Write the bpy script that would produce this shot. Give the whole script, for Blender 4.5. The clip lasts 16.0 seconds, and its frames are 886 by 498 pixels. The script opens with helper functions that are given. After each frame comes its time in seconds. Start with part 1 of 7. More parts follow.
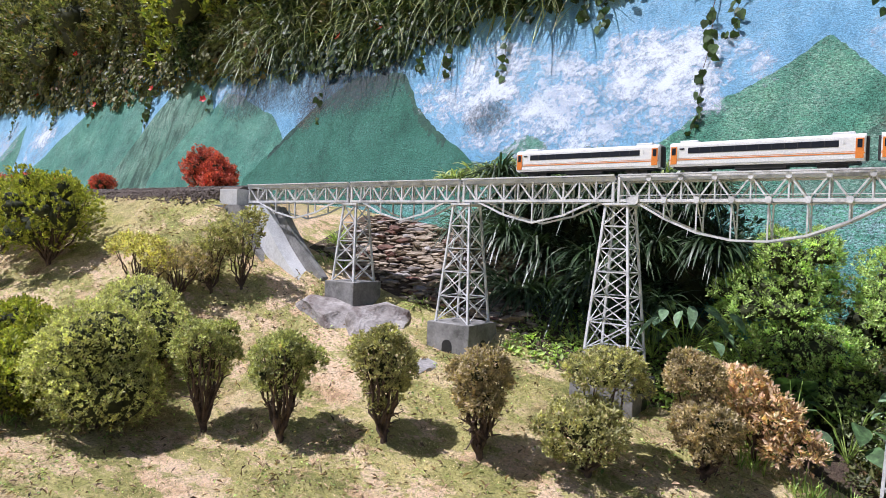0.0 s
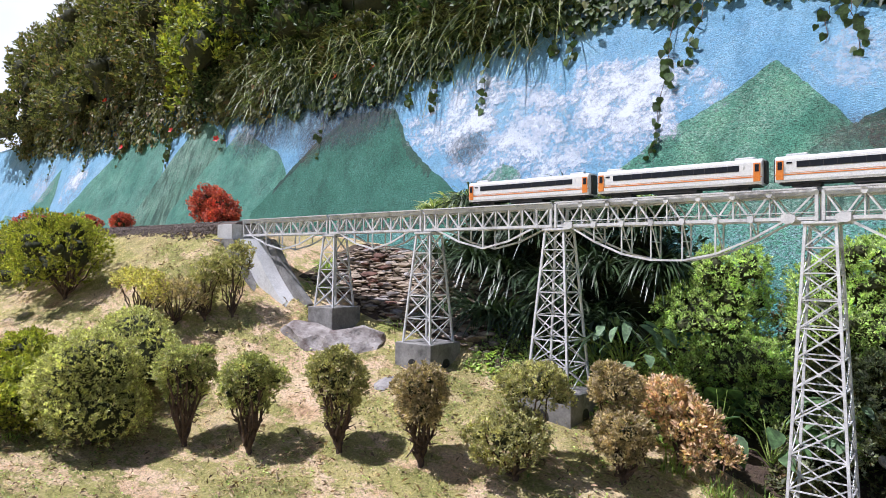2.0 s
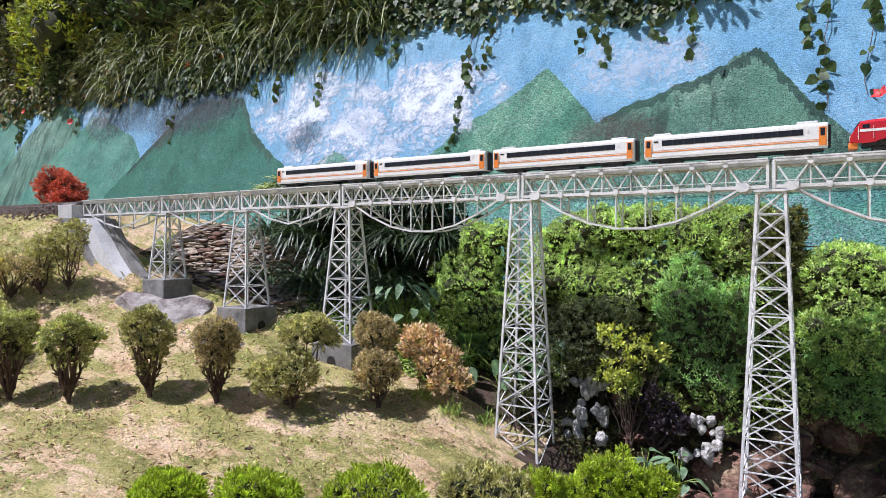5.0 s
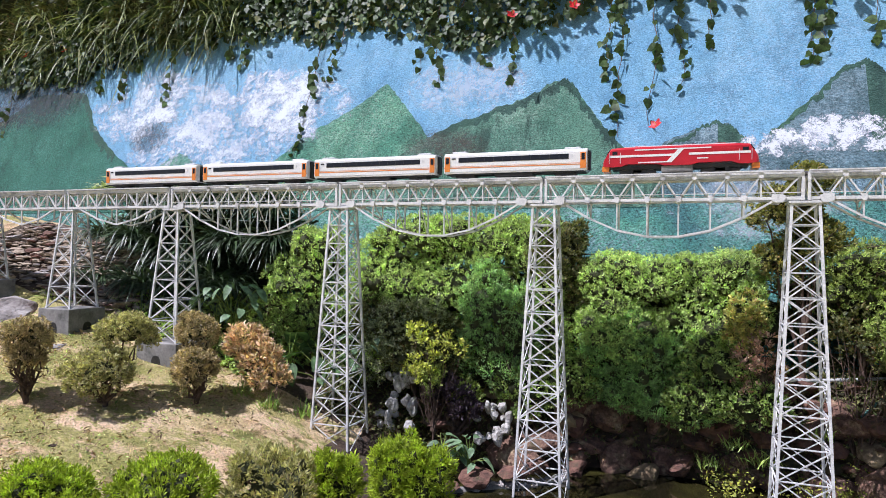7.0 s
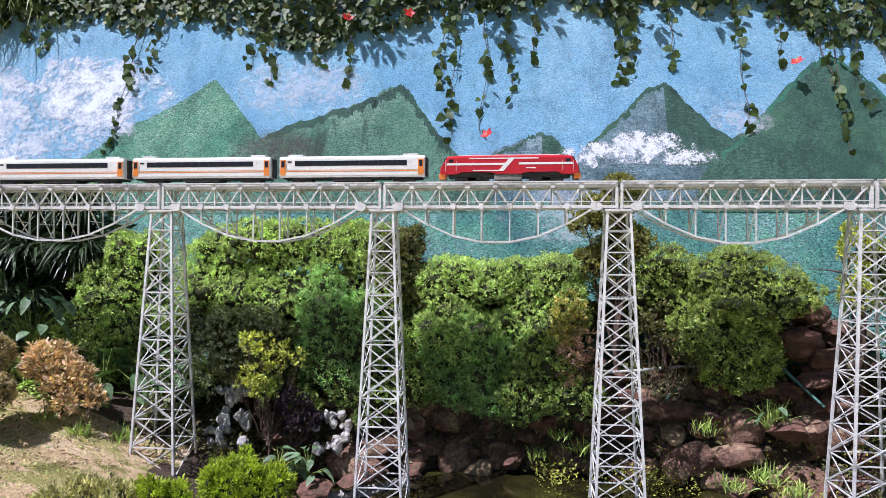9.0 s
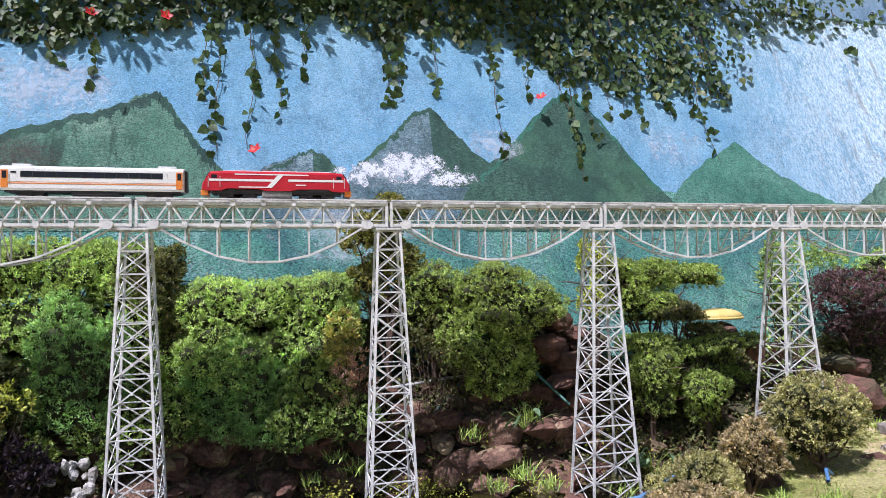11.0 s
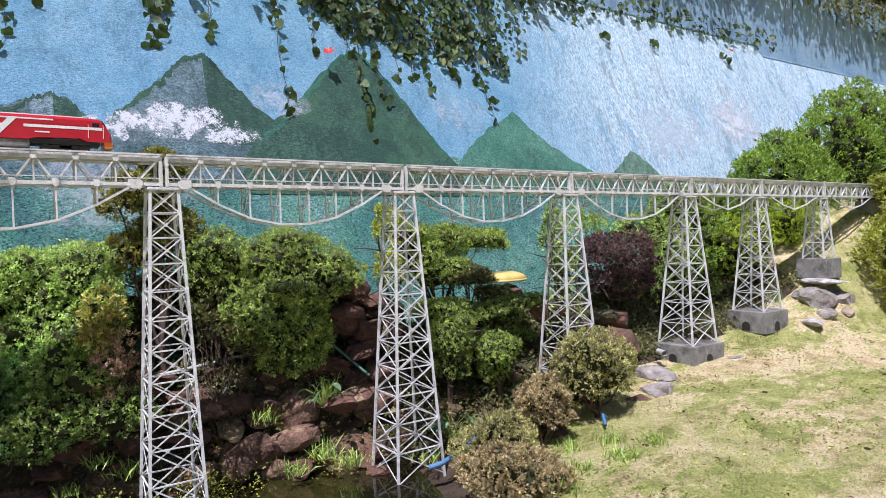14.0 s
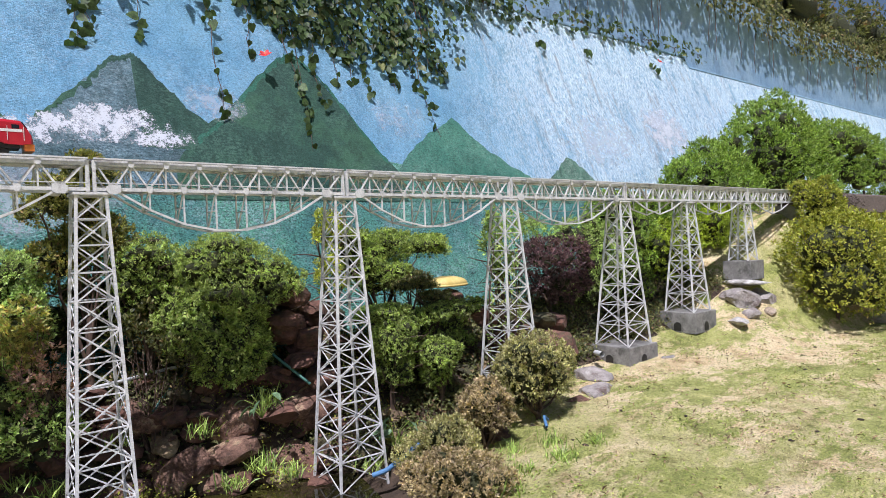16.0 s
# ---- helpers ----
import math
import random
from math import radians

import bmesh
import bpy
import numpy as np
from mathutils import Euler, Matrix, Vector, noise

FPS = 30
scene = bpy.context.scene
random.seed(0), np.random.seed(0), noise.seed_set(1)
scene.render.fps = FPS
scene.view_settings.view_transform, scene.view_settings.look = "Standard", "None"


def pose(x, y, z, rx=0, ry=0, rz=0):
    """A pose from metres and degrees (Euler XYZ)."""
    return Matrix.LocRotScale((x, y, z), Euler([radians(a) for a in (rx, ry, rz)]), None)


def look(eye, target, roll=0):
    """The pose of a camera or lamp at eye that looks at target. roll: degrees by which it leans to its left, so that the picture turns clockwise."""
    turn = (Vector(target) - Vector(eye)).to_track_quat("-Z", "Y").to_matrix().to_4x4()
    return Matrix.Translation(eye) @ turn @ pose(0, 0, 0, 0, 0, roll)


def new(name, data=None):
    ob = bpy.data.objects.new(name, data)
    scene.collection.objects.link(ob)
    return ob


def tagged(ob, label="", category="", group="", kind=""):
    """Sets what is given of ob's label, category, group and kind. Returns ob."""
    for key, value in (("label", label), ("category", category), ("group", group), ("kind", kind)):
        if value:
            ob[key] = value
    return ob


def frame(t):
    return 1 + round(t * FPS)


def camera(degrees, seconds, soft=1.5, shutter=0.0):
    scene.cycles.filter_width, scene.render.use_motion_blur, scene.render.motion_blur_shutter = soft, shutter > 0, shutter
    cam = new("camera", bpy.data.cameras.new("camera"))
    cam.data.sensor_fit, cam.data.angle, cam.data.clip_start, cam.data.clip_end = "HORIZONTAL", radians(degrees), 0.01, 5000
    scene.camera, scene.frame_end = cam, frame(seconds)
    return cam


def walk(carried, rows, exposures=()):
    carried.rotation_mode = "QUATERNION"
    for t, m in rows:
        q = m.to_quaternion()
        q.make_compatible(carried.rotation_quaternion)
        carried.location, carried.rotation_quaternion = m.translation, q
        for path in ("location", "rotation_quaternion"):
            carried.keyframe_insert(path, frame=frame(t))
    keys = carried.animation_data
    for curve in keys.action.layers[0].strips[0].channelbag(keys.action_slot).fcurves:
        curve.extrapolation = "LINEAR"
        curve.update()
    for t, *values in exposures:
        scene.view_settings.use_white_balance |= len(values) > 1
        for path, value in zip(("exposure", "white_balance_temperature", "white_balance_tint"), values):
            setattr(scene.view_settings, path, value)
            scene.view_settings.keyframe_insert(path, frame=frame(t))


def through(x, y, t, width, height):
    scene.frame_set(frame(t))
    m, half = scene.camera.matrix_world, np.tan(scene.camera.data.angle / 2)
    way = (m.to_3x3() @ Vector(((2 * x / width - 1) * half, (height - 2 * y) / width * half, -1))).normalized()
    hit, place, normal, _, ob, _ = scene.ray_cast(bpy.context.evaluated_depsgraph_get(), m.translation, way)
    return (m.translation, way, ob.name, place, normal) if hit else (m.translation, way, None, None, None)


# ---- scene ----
cam = camera(68.8, 16.0, soft=0.6)
METRES, EYE, TILT, LEAN, TURN = 8.0, 1.5, 0.0, 0.0, 0.0
PATH = [
    (0, (-1.388, -3.488, 1.977), (-2.57, -1.875, 1.946), 2.3),
    (0.5, (-1.246, -3.435, 2.016), (-2.404, -1.804, 2.009), 3.6),
    (1, (-1.154, -3.445, 2.006), (-2.385, -1.869, 2.031), 1.3),
    (1.5, (-0.958, -3.426, 1.998), (-2.24, -1.891, 2.008), 2.4),
    (2, (-0.794, -3.45, 2.009), (-2.066, -1.907, 2.047), 0.6),
    (2.5, (-0.669, -3.526, 1.996), (-1.865, -1.923, 2.002), 1.9),
    (3, (-0.483, -3.602, 1.987), (-1.602, -1.945, 1.948), -0.5),
    (3.2, (-0.425, -3.625, 1.987), (-1.494, -1.935, 1.964), -1.1),
    (5.3, (0.367, -3.664, 1.91), (-0.638, -1.935, 1.914), 0.7),
    (5.5, (0.437, -3.697, 1.92), (-0.488, -1.924, 1.935), 0.1),
    (6, (0.58, -3.743, 1.921), (-0.207, -1.905, 1.951), 0.8),
    (6.5, (0.743, -3.732, 1.909), (-0.077, -1.908, 1.925), 1.8),
    (7, (0.785, -3.749, 1.901), (0.075, -1.88, 1.923), 1.0),
    (7.5, (0.772, -3.744, 1.901), (0.124, -1.852, 1.91), 0.8),
    (8, (0.755, -3.721, 1.901), (0.251, -1.785, 1.92), -0.1),
    (8.5, (0.761, -3.728, 1.901), (0.424, -1.757, 1.96), -0.1),
    (9, (0.753, -3.729, 1.917), (0.536, -1.741, 1.954), 0.4),
    (9.5, (0.756, -3.723, 1.917), (0.664, -1.726, 1.982), -0.2),
    (10, (0.76, -3.738, 1.934), (0.891, -1.744, 1.998), -1.0),
    (10.2, (0.763, -3.732, 1.924), (0.981, -1.745, 2.001), -1.0),
    (12.3, (0.803, -3.566, 1.926), (1.49, -1.688, 1.986), -1.2),
    (12.5, (0.81, -3.542, 1.933), (1.534, -1.678, 1.979), -1.2),
    (13, (0.764, -3.457, 1.928), (1.699, -1.689, 1.928), -2.2),
    (13.5, (0.721, -3.389, 1.925), (1.759, -1.679, 1.898), -2.2),
    (14, (0.718, -3.366, 1.922), (1.827, -1.702, 1.891), -1.9),
    (14.5, (0.709, -3.363, 1.921), (1.88, -1.741, 1.912), -2.4),
    (15, (0.706, -3.364, 1.919), (1.917, -1.772, 1.906), -2.7),
    (15.5, (0.706, -3.36, 1.918), (1.934, -1.781, 1.907), -2.7),
    (16, (0.709, -3.35, 1.919), (1.97, -1.798, 1.899), -2.3),
]
walk(cam, [(t, look(eye, target, roll)) for t, eye, target, roll in PATH], exposures=[(0, 0.45, 5880, 19), (9, 0.43, 5830, 21), (12.5, 0.31, 5900, 21), (16, 0.22, 5970, 19)])

# ---- world, sun ----
world = bpy.data.worlds.new("world")
scene.world = world
world.use_nodes = True
wn = world.node_tree
sky = wn.nodes.new("ShaderNodeTexSky")
sky.sky_type = "NISHITA"
sky.sun_disc = False
SUN = Vector((-0.39, -0.36, 0.97)).normalized()
sky.sun_elevation = math.asin(SUN.z)
sky.sun_rotation = math.atan2(SUN.x, SUN.y)
wn.links.new(sky.outputs[0], wn.nodes["Background"].inputs[0])
wn.nodes["Background"].inputs[1].default_value = 0.052
sun_data = bpy.data.lights.new("sun", "SUN")
sun_data.energy, sun_data.angle, sun_data.color = 5.0, radians(0.55), (1.0, 0.965, 0.94)
sun = new("sun", sun_data)
sun.matrix_world = look(SUN * 30, (0, 0, 0))

rng = np.random.default_rng(11)


# ---- material helpers ----
class Nodes:
    """A node material with short ways to add nodes."""

    def __init__(self, name, rough=0.7, metal=0.0):
        self.mat = bpy.data.materials.new(name)
        self.mat.use_nodes = True
        self.t = self.mat.node_tree
        self.b = self.t.nodes["Principled BSDF"]
        self.b.inputs["Roughness"].default_value = rough
        self.b.inputs["Metallic"].default_value = metal
        self.out = self.t.nodes["Material Output"]
        self.coord = self.t.nodes.new("ShaderNodeTexCoord")
        self.geo = self.t.nodes.new("ShaderNodeNewGeometry")

    def link(self, a, b):
        self.t.links.new(a, b)

    def node(self, kind):
        return self.t.nodes.new(kind)

    def noise(self, scale, detail=4.0, rough=0.6, stretch=None, source=None):
        n = self.node("ShaderNodeTexNoise")
        n.inputs["Scale"].default_value = scale
        n.inputs["Detail"].default_value = detail
        n.inputs["Roughness"].default_value = rough
        src = source or self.geo.outputs["Position"]
        if stretch:
            m = self.node("ShaderNodeMapping")
            m.inputs["Scale"].default_value = stretch
            self.link(src, m.inputs["Vector"])
            src = m.outputs[0]
        self.link(src, n.inputs["Vector"])
        return n.outputs["Fac"]

    def ramp(self, fac, stops):
        r = self.node("ShaderNodeValToRGB")
        e = r.color_ramp.elements
        while len(e) < len(stops):
            e.new(0.5)
        for k, (p, c) in enumerate(stops):
            e[k].position = p
            e[k].color = (c[0], c[1], c[2], 1) if not isinstance(c, (int, float)) else (c, c, c, 1)
        self.link(fac, r.inputs[0])
        return r.outputs[0]

    def mix(self, fac, a, b, how="MIX"):
        m = self.node("ShaderNodeMix")
        m.data_type, m.blend_type = "RGBA", how
        for k, v in ((0, fac), (6, a), (7, b)):
            if isinstance(v, (int, float)):
                m.inputs[k].default_value = v
            elif isinstance(v, tuple):
                m.inputs[k].default_value = (*v, 1)
            else:
                self.link(v, m.inputs[k])
        return m.outputs[2]

    def color(self, c):
        if isinstance(c, tuple):
            self.b.inputs["Base Color"].default_value = (*c, 1)
        else:
            self.link(c, self.b.inputs["Base Color"])
        return self

    def bump(self, height, strength=0.4, distance=0.01):
        n = self.node("ShaderNodeBump")
        n.inputs["Strength"].default_value = strength
        n.inputs["Distance"].default_value = distance
        self.link(height, n.inputs["Height"])
        self.link(n.outputs[0], self.b.inputs["Normal"])
        return self


def mottled(name, c1, c2, scale=8.0, rough=0.7, metal=0.0, grain=90.0, bump=0.3, depth=0.004, dirt=None):
    """A plain surface: two tones in patches, fine grain, an optional third tone as stains."""
    m = Nodes(name, rough, metal)
    big = m.noise(scale, 5, 0.65)
    fine = m.noise(grain, 3, 0.6)
    c = m.ramp(big, [(0.32, c1), (0.68, c2)])
    c = m.mix(0.35, c, m.ramp(fine, [(0.3, 0.35), (0.7, 1.0)]), "MULTIPLY")
    if dirt:
        c = m.mix(m.ramp(m.noise(scale * 0.6, 6, 0.75), [(0.52, 0.0), (0.66, 0.85)]), c, dirt)
    m.color(c).bump(fine, bump, depth)
    return m.mat


def leafy(name, c1, c2, c3=None, rough=0.55, through=0.4):
    """Leaves: each leaf takes its own tone between c1 and c2; a few take c3."""
    m = Nodes(name, rough)
    r = m.geo.outputs["Random Per Island"]
    c1, c2 = tuple(1.9 * v for v in c1), tuple(1.9 * v for v in c2)
    stops = [(0.0, c1), (0.75, c2)] + ([(0.88, c2), (0.97, c3)] if c3 else [])
    c = m.ramp(r, stops)
    c = m.mix(0.6, c, m.ramp(m.noise(5.0, 3), [(0.3, 0.6), (0.7, 1.3)]), "MULTIPLY")
    c = m.mix(0.85, c, m.ramp(m.noise(22.0, 3, 0.7), [(0.34, 0.38), (0.5, 0.95), (0.64, 1.75)]), "MULTIPLY")
    m.color(c)
    t = m.node("ShaderNodeBsdfTranslucent")
    m.link(m.mix(1.0, c, (1.0, 1.1, 0.5), "MULTIPLY"), t.inputs[0])
    s = m.node("ShaderNodeMixShader")
    s.inputs[0].default_value = through
    m.link(m.b.outputs[0], s.inputs[1])
    m.link(t.outputs[0], s.inputs[2])
    m.link(s.outputs[0], m.out.inputs[0])
    return m.mat


def paint_on_stucco(name, c1, c2, c3, wear=(0.55, 0.62, 0.62), amount=0.35, lines=0.0, scale=2.2, runs=False, grit=0.7):
    """Wall paint rolled over rough stucco: three tones in patches, dry-brushed highlights, darker dabs, run-down
    streaks and speckle that paints in the shade of its pits.
    """
    m = Nodes(name, 0.85)
    c = m.ramp(m.noise(scale, 7, 0.72), [(0.30, c1), (0.5, c2), (0.70, c3)])
    wash = m.ramp(m.noise(1.3, 9, 0.78), [(0.42, 0.0), (0.62, amount)])
    dab = m.ramp(m.noise(34, 6, 0.8, (1.0, 1.0, 1.7)), [(0.46, 0.0), (0.55, 1.0)])
    c = m.mix(m.mix(1.0, wash, dab, "MULTIPLY"), c, wear)
    dark = m.ramp(m.noise(2.6, 8, 0.75, (1.6, 1.0, 0.8)), [(0.50, 0.0), (0.62, 0.55)])
    dark = m.mix(1.0, dark, m.ramp(m.noise(21, 6, 0.8, (1.3, 1.0, 0.8)), [(0.40, 0.15), (0.56, 1.0)]), "MULTIPLY")
    c = m.mix(dark, c, tuple(0.55 * v for v in c1))
    if runs:
        side = m.node("ShaderNodeSeparateXYZ")
        m.link(m.geo.outputs["Position"], side.inputs[0])
        wide = m.node("ShaderNodeMapRange")
        wide.inputs[1].default_value, wide.inputs[2].default_value = 4.9, 6.8
        m.link(side.outputs[0], wide.inputs[0])
        pale = m.ramp(m.noise(1.7, 8, 0.78, (3.4, 1.0, 0.6)), [(0.34, 0.0), (0.48, 1.0)])
        pale = m.mix(1.0, pale, m.ramp(m.noise(30, 5, 0.8, (1.6, 1.0, 0.5)), [(0.42, 0.1), (0.56, 1.0)]), "MULTIPLY")
        c = m.mix(m.mix(1.0, wide.outputs[0], pale, "MULTIPLY"), c, (0.74, 0.88, 0.96))
        dull = m.ramp(m.noise(2.2, 8, 0.78, (4.0, 1.0, 0.5), m.coord.outputs["Object"]), [(0.54, 0.0), (0.64, 0.75)])
        c = m.mix(m.mix(1.0, wide.outputs[0], dull, "MULTIPLY"), c, (0.30, 0.33, 0.37))
    if lines:
        run = m.ramp(m.noise(1.6, 6, 0.75, (4.0, 1.0, 0.9)), [(0.50, 0.0), (0.60, 0.75)])
        c = m.mix(run, c, tuple(0.45 * v for v in c1))
    # light and dark specks colour in the tiny shadows of the stucco
    speck = m.ramp(m.noise(62, 5, 0.75, (1.0, 1.0, 1.5)), [(0.38, 0.12), (0.46, 0.75), (0.55, 1.12), (0.64, 1.6)])
    c = m.mix(grit, c, speck, "MULTIPLY")
    m.color(c)
    h = m.mix(0.5, m.noise(60, 4, 0.7), m.noise(150, 2, 0.5))
    m.bump(h, 1.0, 0.01 + 0.036 * grit)
    return m.mat


# ---- materials ----
M = {}
M["sky_paint"] = paint_on_stucco("mural_sky_paint", (0.13, 0.335, 0.53), (0.18, 0.405, 0.59), (0.25, 0.475, 0.64), (0.47, 0.62, 0.75), 0.35, runs=True, grit=0.45)
# sky paint greyed and darkened: shade of the upper wall put into its colour
M["upper_paint"] = paint_on_stucco("shaded_blue_wall_paint", (0.16, 0.28, 0.42), (0.22, 0.36, 0.50), (0.28, 0.42, 0.56), (0.42, 0.52, 0.60), 0.4, grit=0.3)
M["teal_paint"] = paint_on_stucco("mural_teal_paint", (0.04, 0.16, 0.12), (0.07, 0.25, 0.185), (0.13, 0.34, 0.24), (0.27, 0.46, 0.38), 0.6, grit=0.65)
M["band_paint"] = paint_on_stucco("mural_band_paint", (0.06, 0.19, 0.22), (0.095, 0.33, 0.26), (0.17, 0.50, 0.29), (0.36, 0.53, 0.57), 0.9, 0, 1.25, grit=0.95)
M["fresh_paint"] = paint_on_stucco("mural_fresh_green_paint", (0.055, 0.20, 0.13), (0.09, 0.30, 0.20), (0.18, 0.43, 0.26), (0.37, 0.54, 0.43), 0.8, grit=0.85)
M["green_paint"] = paint_on_stucco("mural_green_paint", (0.018, 0.11, 0.072), (0.028, 0.15, 0.10), (0.05, 0.20, 0.14), (0.10, 0.27, 0.22), 0.5, grit=0.55)
M["grey_green_paint"] = paint_on_stucco("mural_grey_green_paint", (0.05, 0.145, 0.105), (0.095, 0.24, 0.17), (0.155, 0.32, 0.22), (0.38, 0.52, 0.43), 0.8, 1.0)
M["dark_paint"] = paint_on_stucco("mural_dark_paint", (0.014, 0.05, 0.043), (0.026, 0.085, 0.062), (0.06, 0.165, 0.09), (0.12, 0.24, 0.18), 0.6, 0, 1.5, grit=0.4)
M["slate_paint"] = paint_on_stucco("mural_slate_paint", (0.035, 0.085, 0.10), (0.09, 0.17, 0.20), (0.22, 0.36, 0.45), (0.42, 0.55, 0.62), 0.7, 0, 3.2, grit=0.6)
M["concrete"] = mottled("concrete", (0.15, 0.145, 0.135), (0.34, 0.33, 0.31), 9, 0.9, 0, 70, 0.5, 0.006, (0.07, 0.07, 0.06))
M["pale_concrete"] = mottled("pale_concrete", (0.42, 0.42, 0.41), (0.60, 0.60, 0.58), 5, 0.9, 0, 70, 0.4, 0.004, (0.22, 0.22, 0.2))
# lighter concrete: sunlight on the chute put into its colour
M["chute_cement"] = mottled("sunlit_cement", (0.62, 0.63, 0.63), (0.78, 0.78, 0.77), 5, 0.9, 0, 70, 0.4, 0.004, (0.40, 0.40, 0.40))
M["cap"] = mottled("faded_blue_wall_cap", (0.22, 0.40, 0.58), (0.36, 0.54, 0.70), 3, 0.95, 0, 60, 0.5, 0.006, (0.12, 0.15, 0.16))
M["steel"] = mottled("weathered_grey_paint", (0.64, 0.64, 0.635), (0.86, 0.855, 0.84), 14, 0.5, 0.1, 120, 0.2, 0.001, (0.28, 0.27, 0.26))
M["rail"] = mottled("dull_rail_steel", (0.22, 0.21, 0.20), (0.38, 0.37, 0.35), 30, 0.4, 0.8, 200, 0.2, 0.0005)
M["sleeper"] = mottled("dark_sleeper_wood", (0.05, 0.04, 0.035), (0.12, 0.10, 0.085), 30, 0.9)
M["ballast"] = mottled("ballast", (0.07, 0.055, 0.045), (0.22, 0.17, 0.14), 60, 0.95, 0, 140, 0.9, 0.01)
M["rock"] = mottled("grey_rock", (0.16, 0.15, 0.14), (0.42, 0.40, 0.38), 5, 0.9, 0, 40, 0.8, 0.012, (0.05, 0.05, 0.045))
M["lava"] = mottled("red_brown_lava_rock", (0.06, 0.030, 0.023), (0.24, 0.118, 0.082), 14, 0.9, 0, 45, 0.9, 0.012, (0.06, 0.06, 0.03))
M["ochre"] = mottled("ochre_stained_rock", (0.12, 0.08, 0.042), (0.40, 0.30, 0.17), 12, 0.9, 0, 45, 0.9, 0.012, (0.07, 0.045, 0.03))
M["tan_rock"] = mottled("tan_rubble_rock", (0.24, 0.18, 0.12), (0.52, 0.43, 0.33), 12, 0.9, 0, 45, 0.9, 0.012, (0.10, 0.07, 0.05))
M["pink_rock"] = mottled("pinkish_grey_rock", (0.17, 0.145, 0.13), (0.48, 0.445, 0.415), 8, 0.9, 0, 40, 0.9, 0.014, (0.10, 0.06, 0.05))
g = Nodes("wet_brown_cliff_rock", 0.8)
c = g.ramp(g.noise(7, 8, 0.75), [(0.30, (0.035, 0.024, 0.018)), (0.44, (0.15, 0.08, 0.055)), (0.54, (0.28, 0.16, 0.11)), (0.64, (0.46, 0.35, 0.21)), (0.74, (0.58, 0.49, 0.34))])
c = g.mix(g.ramp(g.noise(4.5, 6, 0.7, (1, 1, 0.6)), [(0.56, 0.0), (0.64, 0.7)]), c, (0.06, 0.07, 0.025))
c = g.mix(0.8, c, g.ramp(g.noise(48, 5, 0.75), [(0.32, 0.25), (0.5, 0.9), (0.68, 1.4)]), "MULTIPLY")
g.color(c).bump(g.mix(0.5, g.noise(22, 6, 0.75), g.noise(70, 4, 0.7)), 1.0, 0.03)
M["cliff"] = g.mat
M["earthy"] = mottled("dark_clod", (0.03, 0.022, 0.015), (0.07, 0.05, 0.035), 20, 0.95)
M["mossy"] = mottled("mossy_rock", (0.035, 0.033, 0.018), (0.10, 0.095, 0.045), 9, 0.95, 0, 50, 0.9, 0.012, (0.10, 0.06, 0.03))
M["pale_rock"] = mottled("pale_limestone", (0.30, 0.28, 0.25), (0.78, 0.76, 0.73), 16, 0.9, 0, 50, 1.0, 0.02, (0.16, 0.14, 0.10))
M["bark"] = mottled("brown_bark", (0.06, 0.035, 0.025), (0.16, 0.105, 0.075), 25, 0.9, 0, 130, 0.6, 0.003)
# near-black green: the shade in leaf gaps, put into the colour of the inner mass
M["twigs"] = mottled("dark_shade_core", (0.020, 0.024, 0.009), (0.055, 0.062, 0.020), 20, 0.95, 0, 80, 0.8, 0.01)
M["azalea"] = leafy("azalea_leaf", (0.14, 0.155, 0.055), (0.31, 0.31, 0.13), (0.44, 0.33, 0.18))
M["azalea_light"] = leafy("pale_azalea_leaf", (0.19, 0.20, 0.075), (0.39, 0.38, 0.165), (0.50, 0.40, 0.22))
M["cream_leaf"] = leafy("cream_yellow_leaf", (0.22, 0.20, 0.06), (0.46, 0.42, 0.15), (0.42, 0.28, 0.14))
M["variegated"] = leafy("variegated_leaf", (0.08, 0.10, 0.05), (0.32, 0.34, 0.22), (0.62, 0.62, 0.52))
M["sun_olive"] = leafy("sunny_olive_leaf", (0.10, 0.125, 0.018), (0.27, 0.27, 0.04), (0.40, 0.33, 0.06))
M["hanging_blade"] = leafy("hanging_grass_blade", (0.03, 0.045, 0.012), (0.13, 0.15, 0.05), (0.42, 0.40, 0.24), 0.5, 0.3)
M["azalea_dry"] = leafy("sun_browned_azalea_leaf", (0.15, 0.145, 0.06), (0.31, 0.29, 0.135), (0.46, 0.33, 0.20))
M["azalea_red"] = leafy("reddish_azalea_leaf", (0.16, 0.125, 0.07), (0.32, 0.255, 0.15), (0.50, 0.35, 0.25))
M["olive"] = leafy("olive_leaf", (0.06, 0.09, 0.015), (0.20, 0.21, 0.03), (0.35, 0.30, 0.04))
M["bright"] = leafy("bright_green_leaf", (0.12, 0.165, 0.012), (0.25, 0.305, 0.024))
M["deep"] = leafy("deep_green_leaf", (0.11, 0.17, 0.05), (0.37, 0.46, 0.165), (0.58, 0.60, 0.27))
# darker copy of the deep leaf: shade worked in, mostly for hedges past x = 1.6
M["deep_shaded"] = leafy("shaded_deep_green_leaf", (0.075, 0.115, 0.026), (0.27, 0.33, 0.09), (0.52, 0.52, 0.18))
M["hedge_mid"] = leafy("mid_green_leaf", (0.08, 0.125, 0.035), (0.30, 0.38, 0.12), (0.50, 0.50, 0.21))
M["cypress"] = leafy("cypress_leaf", (0.10, 0.19, 0.07), (0.28, 0.42, 0.17), (0.42, 0.56, 0.24))
